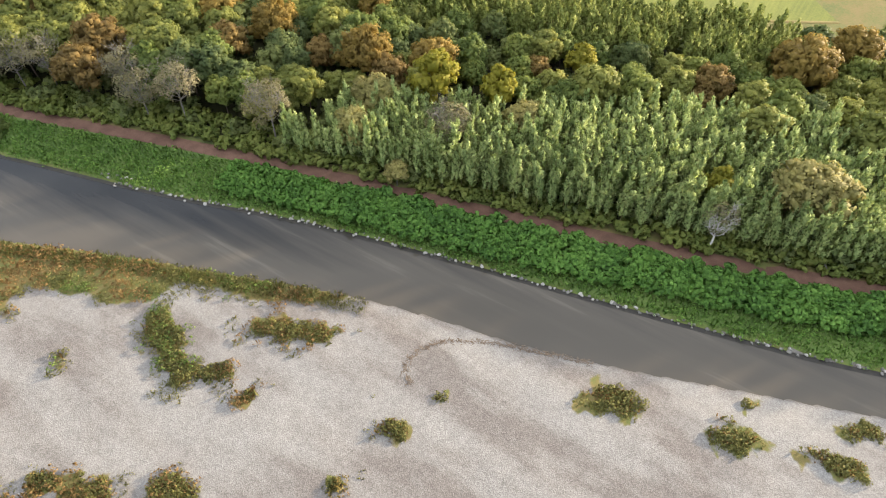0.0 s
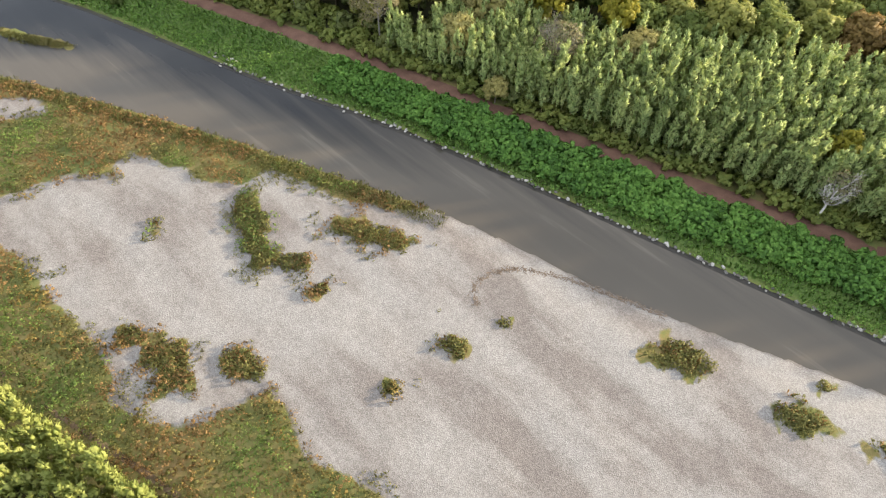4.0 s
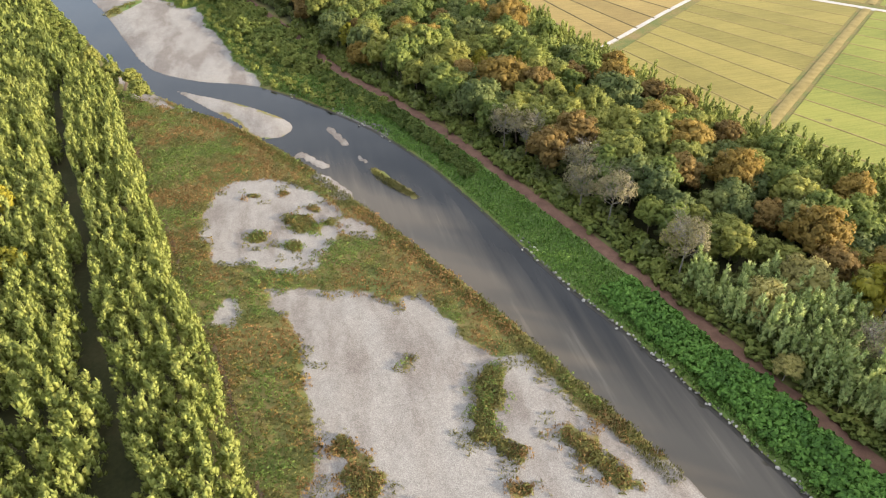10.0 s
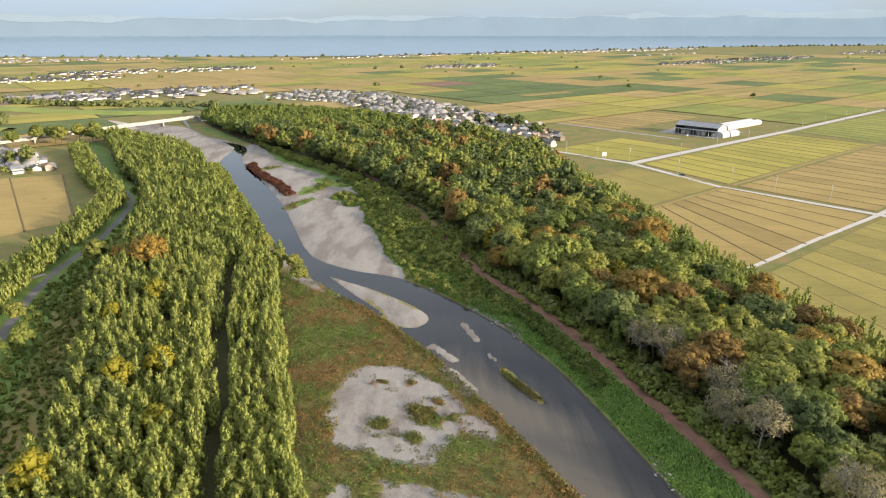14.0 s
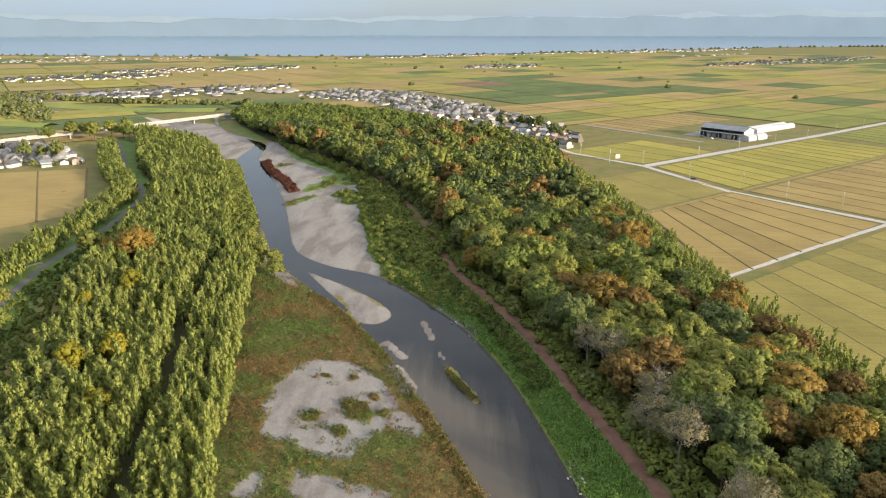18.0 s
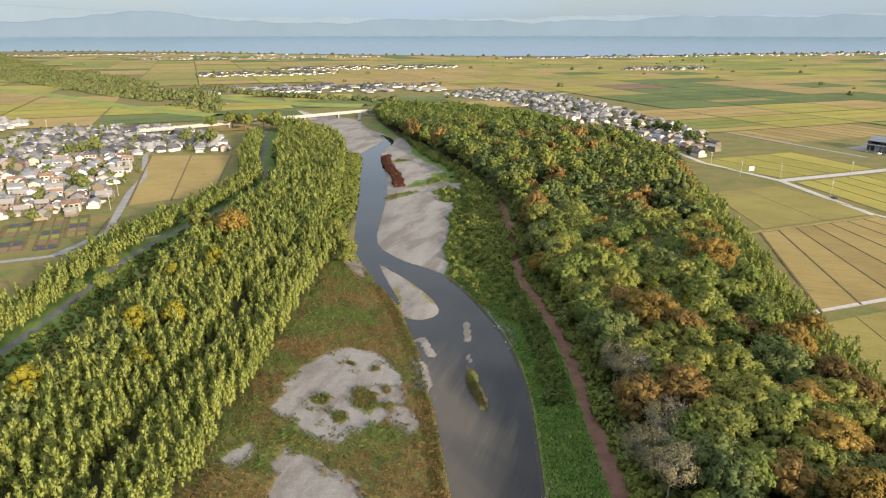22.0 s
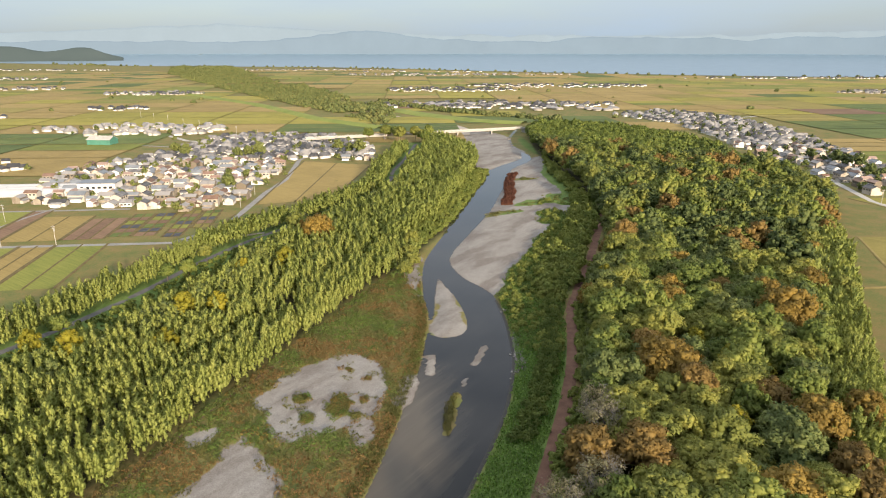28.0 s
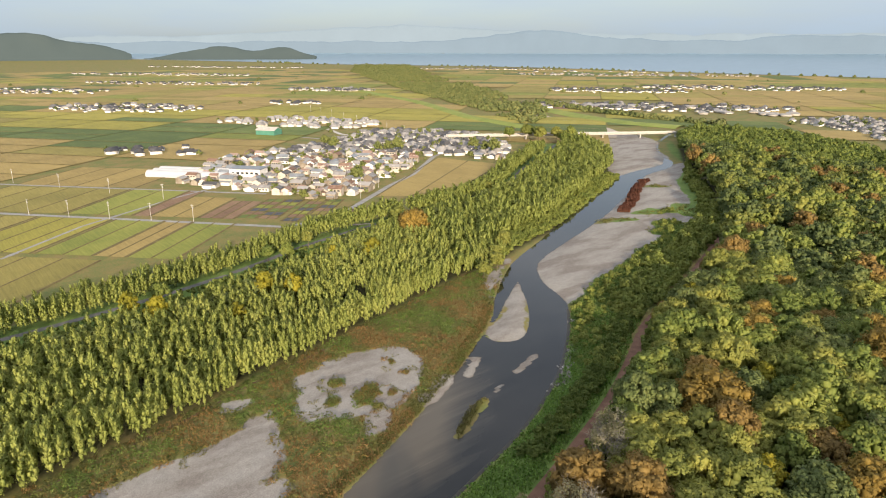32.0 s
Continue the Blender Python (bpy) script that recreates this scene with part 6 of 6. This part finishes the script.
lanes_west = [straight((-900, 320), (-620, 400), (-420, 470), (-330, 520)), straight((-208, 222), (-212, 260), (-266, 335), (-354, 450))]
settle_houses(VILLAGE_WEST, 12.6, 201, 0.9, lanes_west, 225)
settle_houses(VILLAGE_EAST, 15.0, 202, 0.9, (), 95)
garden = [crown(s, 2.2, 4.2, 0.2, 6, 55, 1.0) for s in (211, 212, 213)]
for poly, n, seed in ((VILLAGE_WEST, 19.0, 214), (VILLAGE_EAST, 22.0, 215)):
    g = scatter(poly, n, seed)
    thicket("garden_trees", garden, on_land(g), leaf_dark, "small garden trees between the houses", "garden trees", seed, 0.6, 1.7)
big_garden = np.array([(-395, 425), (-388, 432), (-402, 418), (-340, 505), (-332, 512), (-325, 502), (-350, 498), (-452, 395), (-462, 404), (-470, 398), (-300, 330), (-290, 322)], float)
thicket("village_trees", low_crowns, on_land(big_garden), leaf_dark, "tall dark green trees in the village", "trees", 216, 0.6, 1.0)
clump_e = np.array([(70, 690), (62, 700), (52, 706), (80, 682), (90, 640), (98, 655), (40, 720)], float)
thicket("village_trees", low_crowns, on_land(clump_e), leaf_dark, "dark trees around the village's last houses", "trees", 217, 0.6, 0.95)

# Far settlements: small houses in groups, each with walls and a pitched roof.
hv = np.array([(-0.5, -0.35, 0), (0.5, -0.35, 0), (0.5, 0.35, 0), (-0.5, 0.35, 0), (-0.5, -0.35, 0.32), (0.5, -0.35, 0.32), (0.5, 0.35, 0.32), (-0.5, 0.35, 0.32)])
WALL_SHAPE = (hv, np.array([(0, 1, 5, 4), (1, 2, 6, 5), (2, 3, 7, 6), (3, 0, 4, 7)]))
rv = np.array([(-0.55, -0.44, 0.28), (0.55, -0.44, 0.28), (0.55, 0.44, 0.28), (-0.55, 0.44, 0.28), (-0.45, 0, 0.60), (0.45, 0, 0.60), (0.45, 0.01, 0.60), (-0.45, 0.01, 0.60)])
ROOF_SHAPE = (rv, np.array([(0, 1, 5, 4), (2, 3, 7, 6), (0, 4, 7, 3), (1, 2, 6, 5)]))


left = np.array(LEFT)
rest_root = empty("house_rows", "farther houses of the villages with grey roofs", "houses", "far villages", "stuff")
for name, shape_, mats in (("wall", WALL_SHAPE, white_wall), ("roof", ROOF_SHAPE, roof_grey)):
    part(name, mesh_of(name, *many([shape_], on_land(left), 219, 7, 10.5), mats), mats, rest_root)


def hamlet(x, y, rx, ry, n, seed, label, big=1.0, turn=0.65, flat=1.0):
    r = np.random.default_rng(seed)
    a, q = r.uniform(0, 2 * np.pi, n), np.sqrt(r.random(n))
    px, py = np.cos(a) * q * rx, np.sin(a) * q * ry
    px, py = x + px * math.cos(turn) - py * math.sin(turn), y + px * math.sin(turn) + py * math.cos(turn)
    fx, fy, fz = far(px, py)
    spots = np.stack([fx, fy, fz + 0.9 + 0.0006 * np.hypot(fx, fy)], 1)
    root = empty("hamlet", label, "hamlet", "far villages", "stuff")
    for name, shape_, mats in (("wall", WALL_SHAPE, white_wall), ("roof", ROOF_SHAPE, roof_grey)):
        v, f = many([(shape_[0] * [1, 1, flat], shape_[1])], spots, seed + 1, 6.5 * big, 11 * big)
        part(name, mesh_of(name, v, f, mats), mats, root)
    if big == 1.0:
        trees = np.array([(tx + r.normal() * 8, ty + r.normal() * 8, tz) for tx, ty, tz in spots[::3]])
        thicket("hamlet_trees", garden, trees, leaf_dark, "dark garden trees between the houses of a distant village", "garden trees", seed + 2, 0.8, 1.7)


for k, (x, y, rx, ry, n) in enumerate([(-700, 1740, 260, 90, 90), (90, 1950, 150, 60, 60), (1100, 2330, 520, 80, 120), (-1090, 360, 140, 70, 60), (-690, 490, 130, 60, 60), (-1330, 900, 120, 60, 50), (-1900, 700, 300, 80, 60), (-1750, 300, 260, 90, 50), (-2600, 900, 420, 90, 80), (-850, 1420, 180, 80, 80), (-1400, 2250, 500, 90, 70), (0, 2850, 700, 60, 90), (1000, 3450, 700, 80, 80), (-2300, 2350, 400, 70, 60), (-3400, 1500, 500, 90, 60), (2300, 3300, 600, 90, 80), (-520, 1080, 240, 70, 110), (-1000, 640, 50, 30, 12), (-560, 250, 60, 30, 10)]):
    hamlet(x, y, rx, ry, int(n * 1.5), 300 + 3 * k, "distant village of small grey-roofed houses on the plain")
for k, (x, y, rx, ry, n) in enumerate([(-560, 1050, 140, 40, 14), (-380, 1075, 110, 35, 10), (1000, 2900, 300, 60, 10), (-1700, 2450, 300, 60, 10)]):
    hamlet(x, y, rx, ry, n, 400 + 3 * k, "group of large white factory buildings", 2.0, 0.65, 0.45)

# ---------------------------------------------------------------- farm sheds and glasshouses
shed = empty("farm_shed", "long white farm shed with a dark metal roof and open front", "farm building", at=Matrix.Translation((262, 655, 0.8)) @ Matrix.Rotation(radians(-47), 4, "Z"))
part("wall", box(bmesh.new(), 0, 9.8, 4.2, 44, 0.3, 8.4), white_wall, shed)
for sx in (-1, 1):
    end = bmesh.new()
    v = [end.verts.new((sx * 22 + t, y, z)) for t in (-0.15, 0.15) for y, z in ((-10, 0), (10, 0), (10, 8.4), (0, 11.6), (-10, 8.4))]
    end.faces.new(v[:5])
    end.faces.new(v[9:4:-1])
    for k in range(5):
        end.faces.new((v[k], v[5 + k], v[5 + (k + 1) % 5], v[(k + 1) % 5]))
    part("end_wall", end, white_wall, shed)
part("roof", gable(bmesh.new(), 44, 20, 8.45, 11.7, 0.8, 0.3), roof_metal, shed)
part("canopy", box(bmesh.new(), 0, -13.2, 5.6, 44, 6.4, 0.3), roof_metal, shed)
for k in range(9):
    part("post", box(bmesh.new(), -21 + k * 5.25, -16, 2.75, 0.35, 0.35, 5.5), steel, shed)
for k in range(8):
    part("bay_door", box(bmesh.new(), -18.4 + k * 5.25, -9.8, 2.6, 4.4, 0.2, 5.0), white_wall if k % 3 else glass_dark, shed)
yard = new("yard", mesh_of("yard", np.array([(222, 668, 0.94), (262, 622, 0.94), (312, 665, 0.94), (270, 712, 0.94)]), np.array([(0, 1, 2, 3)]), asphalt))
tagged(yard, "grey asphalt yard in front of the farm sheds", "yard", kind="structure")


def arched(name, label, x, y, turn, length, width, height, spans, material):
    """A film house of arched spans, with ribs and end walls."""
    root = empty(name, label, "greenhouse", "greenhouses", at=Matrix.Translation((x, y, 0.8)) @ Matrix.Rotation(turn, 4, "Z"))
    for k in range(spans):
        bm = bmesh.new()
        off = (k - (spans - 1) / 2) * width
        arc = [(off + math.cos(t) * width / 2, 0.45 * height + math.sin(t) * height * 0.55) for t in np.linspace(0, math.pi, 10)]
        arc = [(off + width / 2, 0)] + arc + [(off - width / 2, 0)]
        rows = [[bm.verts.new((p, yy, q)) for p, q in arc] for yy in (-length / 2, length / 2)]
        for a in range(len(arc) - 1):
            bm.faces.new((rows[0][a], rows[0][a + 1], rows[1][a + 1], rows[1][a]))
        bm.faces.new(rows[0])
        bm.faces.new(rows[1][::-1])
        part("span", bm, material, root)
        rib = bmesh.new()
        for yy in np.linspace(-length / 2, length / 2, 9):
            for (p, q), (s, t) in zip(arc, arc[1:]):
                tube(rib, (p, yy, q + 0.04), (s, yy, t + 0.04), 0.06, 0.06, 3)
        part("ribs", rib, steel, root)
    return root


arched("greenhouse", "long multi-span glasshouse with a pale film roof", 325, 708, radians(-52), 74, 9, 5, 2, film_white)
arched("film_tunnel", "short white film tunnel beside the farm shed", 276, 634, radians(-52), 16, 9, 5.5, 1, film_white)
arched("film_tunnel", "short white film tunnel beside the road", 288, 642, radians(-52), 16, 9, 5.5, 1, film_white)
arched("greenhouse", "long pale glasshouse beside the village", -402, 240, radians(-50), 78, 9, 5, 3, film_white)
hall = empty("village_hall", "white flat-roofed village hall", "hall", at=Matrix.Translation((-366, 268, 0.7)) @ Matrix.Rotation(radians(40), 4, "Z"))
part("wall", box(bmesh.new(), 0, 0, 4, 26, 14, 8), white_wall, hall)
part("roof", box(bmesh.new(), 0, 0, 8.2, 27, 15, 0.5), roof_metal, hall)
for k in range(6):
    part("window", box(bmesh.new(), -10 + 4 * k, -7.03, 5, 2.4, 0.1, 1.6), glass_dark, hall)
barn = empty("barn", "green-walled barn with a pale roof by the road", "barn", at=Matrix.Translation((-610, 400, 0.8)) @ Matrix.Rotation(radians(30), 4, "Z"))
part("wall", body(bmesh.new(), 26, 16, 6, 9.2), teal_wall, barn)
part("roof", gable(bmesh.new(), 26, 16, 6.05, 9.25, 0.6, 0.25), concrete, barn)


def parked_car(x, y, turn, paint, label):
    root = empty("car", label, "car", "parked cars", at=Matrix.Translation((x, y, 0.95)) @ Matrix.Rotation(turn, 4, "Z"))
    shell = box(bmesh.new(), 0, 0, 0.62, 4.2, 1.7, 0.62)
    bmesh.ops.bevel(shell, geom=shell.edges[:], offset=0.14, segments=2, affect="EDGES")
    part("body", shell, paint, root)
    top = bmesh.new()
    v = [top.verts.new(p) for p in ((-1.7, -0.78, 0.9), (1.0, -0.78, 0.9), (1.0, 0.78, 0.9), (-1.7, 0.78, 0.9), (-1.3, -0.62, 1.45), (0.4, -0.62, 1.45), (0.4, 0.62, 1.45), (-1.3, 0.62, 1.45))]
    for f in ((0, 1, 5, 4), (1, 2, 6, 5), (2, 3, 7, 6), (3, 0, 4, 7), (4, 5, 6, 7)):
        top.faces.new([v[k] for k in f])
    cabin = part("cabin", top, glass_dark, root)
    part("roof_panel", box(bmesh.new(), -0.45, 0, 1.47, 1.6, 1.2, 0.05), paint, cabin)
    for sx in (-1.3, 1.3):
        for sy in (-0.8, 0.8):
            wheel = part("wheel", tube(bmesh.new(), (sx, sy - 0.1, 0.32), (sx, sy + 0.1, 0.32), 0.32, 0.32, 12), asphalt_dark, root)
            part("rim", tube(bmesh.new(), (sx, sy + 0.06, 0.32), (sx, sy + 0.12, 0.32), 0.18, 0.18, 8), steel, wheel)


parked_car(168, 455, radians(125), glass_dark, "small dark car on the pale farm road")
parked_car(243, 640, radians(40), white_wall, "white car parked before the farm shed")
parked_car(236, 650, radians(40), roof_metal, "dark blue-grey car parked before the farm shed")

# ---------------------------------------------------------------- bridge
b0, b1 = np.array([-432.0, 532.0]), np.array([-284.0, 762.0])
span = float(np.linalg.norm(b1 - b0))
bridge = empty("bridge", "pale concrete girder bridge over the gravel river bed", "bridge", at=Matrix.Translation((*((b0 + b1) / 2), 0)) @ Matrix.Rotation(math.atan2(*(b1 - b0)[::-1]), 4, "Z"))
part("deck", box(bmesh.new(), 0, 0, 6.4, span, 7.5, 0.5), concrete, bridge)
for sy in (-1, 1):
    part("girder", box(bmesh.new(), 0, sy * 2.2, 5.5, span, 0.6, 1.4), concrete, bridge)
    part("parapet", box(bmesh.new(), 0, sy * 3.6, 6.95, span, 0.25, 0.65), concrete, bridge)
    rail = part("handrail", box(bmesh.new(), 0, sy * 3.6, 7.65, span, 0.09, 0.09), steel, bridge)
for k in range(1, 6):
    pier = box(bmesh.new(), -span / 2 + span * k / 6, 0, 2.3, 1.4, 5.4, 5.4)
    bmesh.ops.bevel(pier, geom=pier.edges[:], offset=0.25, segments=2, affect="EDGES")
    part("pier", pier, concrete, bridge)
    part("pier_cap", box(bmesh.new(), -span / 2 + span * k / 6, 0, 4.95, 1.9, 6.6, 0.5), concrete, bridge)
for sx in (-1, 1):
    part("abutment", box(bmesh.new(), sx * (span / 2 + 1.5), 0, 3.1, 3.5, 8.5, 6.2), concrete, bridge)

# ---------------------------------------------------------------- poles
def utility_pole():
    root = empty("utility_pole", "tall grey concrete utility pole beside the farm road", "utility pole", "utility poles")
    part("shaft", tube(bmesh.new(), (0, 0, -0.3), (0, 0, 11), 0.17, 0.11, 8), concrete, root)
    part("crossarm", box(bmesh.new(), 0, 0, 10.3, 2.0, 0.12, 0.12), steel, root)
    part("crossarm", box(bmesh.new(), 0, 0, 9.4, 1.6, 0.12, 0.12), steel, root)
    for x in (-0.9, -0.3, 0.3, 0.9):
        part("insulator", tube(bmesh.new(), (x, 0, 10.36), (x, 0, 10.6), 0.06, 0.05, 6), white_wall, root)
    part("transformer", tube(bmesh.new(), (0.32, 0, 8.0), (0.32, 0, 8.9), 0.24, 0.24, 8), steel, root)
    return root


pole = utility_pole()
spots = [(168, 464), (120, 512), (211, 407), (230, 378), (194, 434), (146, 511), (250, 353), (276, 318), (300, 286), (102, 545)]
spots += [(145 + 58 * k * 0.79 + 5, 502 + 58 * k * 0.62 - 5) for k in range(1, 12)]
spots += [(-254 - 27 * k * 0.76, 184 - 27 * k * 0.68) for k in range(8)]
spots += [(-244 - 38 * k * 0.6, 296 + 38 * k * 0.8) for k in range(4)]
spots += [(-330 - 44 * k, 190 - 24 * k) for k in range(10)] + [(-460 - 48 * k, 520 + 8 * k) for k in range(9)]
for k, (x, y) in enumerate(spots):
    m = Matrix.Translation((x, y, 0.75)) @ Matrix.Rotation(radians(38 + 7 * math.sin(k)), 4, "Z")
    if k:
        copy_thing(pole, m)
    else:
        pole.matrix_basis = m
board = empty("sign_board", "white roadside board on two posts", "sign", at=Matrix.Translation((128, 520, 0.8)) @ Matrix.Rotation(radians(20), 4, "Z"))
part("panel", box(bmesh.new(), 0, 0, 4.2, 4.0, 0.15, 3.2), white_wall, board)
for sx in (-1.4, 1.4):
    part("post", tube(bmesh.new(), (sx, 0.12, 0), (sx, 0.12, 5.6), 0.09, 0.09, 6), steel, board)

# ---------------------------------------------------------------- woods and shore beyond the bridge
lump = [crown(s, 7.5, 10.0, -1.0, 9, 90, 2.2) for s in (501, 502, 503)]
wp = scatter(WOOD_FAR, 17.0, 504)
wp = wp[vnoise(*wp.T, 0.008, 3, 17) > -0.55]
fx, fy, fz = far(wp[:, 0], wp[:, 1])
thicket("far_wood", lump, np.stack([fx, fy, fz + 0.6], 1), wood_far, "mixed green and brown woods along the river beyond the bridge", "wood", 505, 0.45, 1.1)
LEVEE_FAR = straight((-455, 690), (-600, 720), (-870, 835), (-1300, 955))
ribbon("levee", LEVEE_FAR, 26.0, surface("levee_grass", [(0.10, 0.14, 0.03), (0.16, 0.20, 0.045), (0.22, 0.24, 0.06)], 0.03, 0.5, 0.95, 0.3, 0.1), "long mown grass levee along the river", "levee", 0.4, 3.0)
ribbon("levee", straight((-330, 850), (-400, 838), (-500, 862), (-620, 910), (-740, 935)), 40.0, bpy.data.materials["levee_grass"], "grass levee beyond the bridge", "levee", 0.4, 2.5)
north_belt = np.array([(-740, 1010), (-560, 930), (-420, 905), (-300, 900), (-300, 925), (-430, 930), (-560, 955), (-730, 1035)], float)
nb = scatter(north_belt, 12.0, 506)
thicket("far_wood", lump, on_land(nb), wood_far, "belt of dark trees before the far town", "wood", 507, 0.6, 0.9)
shore_pts = LAKE_SHORE[(LAKE_SHORE[:, 0] > -5200) & (LAKE_SHORE[:, 0] < 4200)]
shore_pts = np.vstack([np.linspace(a, b, 9, endpoint=False) for a, b in zip(shore_pts, shore_pts[1:])])
sp = shore_pts * (1 - 0.006 - 0.012 * hr.random((len(shore_pts), 1)))
keep = hr.random(len(sp)) < 0.62
fx, fy, fz = far(sp[keep, 0], sp[keep, 1])
thicket("shore_trees", lump, np.stack([fx, fy, fz + 0.5], 1), wood_far, "thin line of dark pines along the lake shore", "trees", 508, 0.6, 1.1)
ring = np.stack([hr.uniform(-2600, 2200, 160), hr.uniform(300, 2700, 160)], 1)
ring = ring[~no_field(ring) & (ring[:, 1] < np.interp(ring[:, 0], LAKE_SHORE[:, 0], LAKE_SHORE[:, 1]) - 200) & (np.hypot(*ring.T) > 700)]
fx, fy, fz = far(ring[:, 0], ring[:, 1])
thicket("plain_trees", lump, np.stack([fx, fy, fz + 0.5], 1), wood_far, "small dark clumps of trees on the plain", "trees", 509, 0.35, 0.9)

gravel_pale = surface("gravel_pale", [(0.25, 0.225, 0.19), (0.33, 0.30, 0.26), (0.40, 0.37, 0.33)], 0.06, 1.2, 0.95, 0.4, 0.08)
ribbon("gravel_bed", spline([(-335, 690), (-372, 742), (-420, 772), (-490, 800), (-570, 818)], 12), 30.0, gravel_pale, "pale dry gravel bed upstream of the bridge", "gravel bed", 0.35)
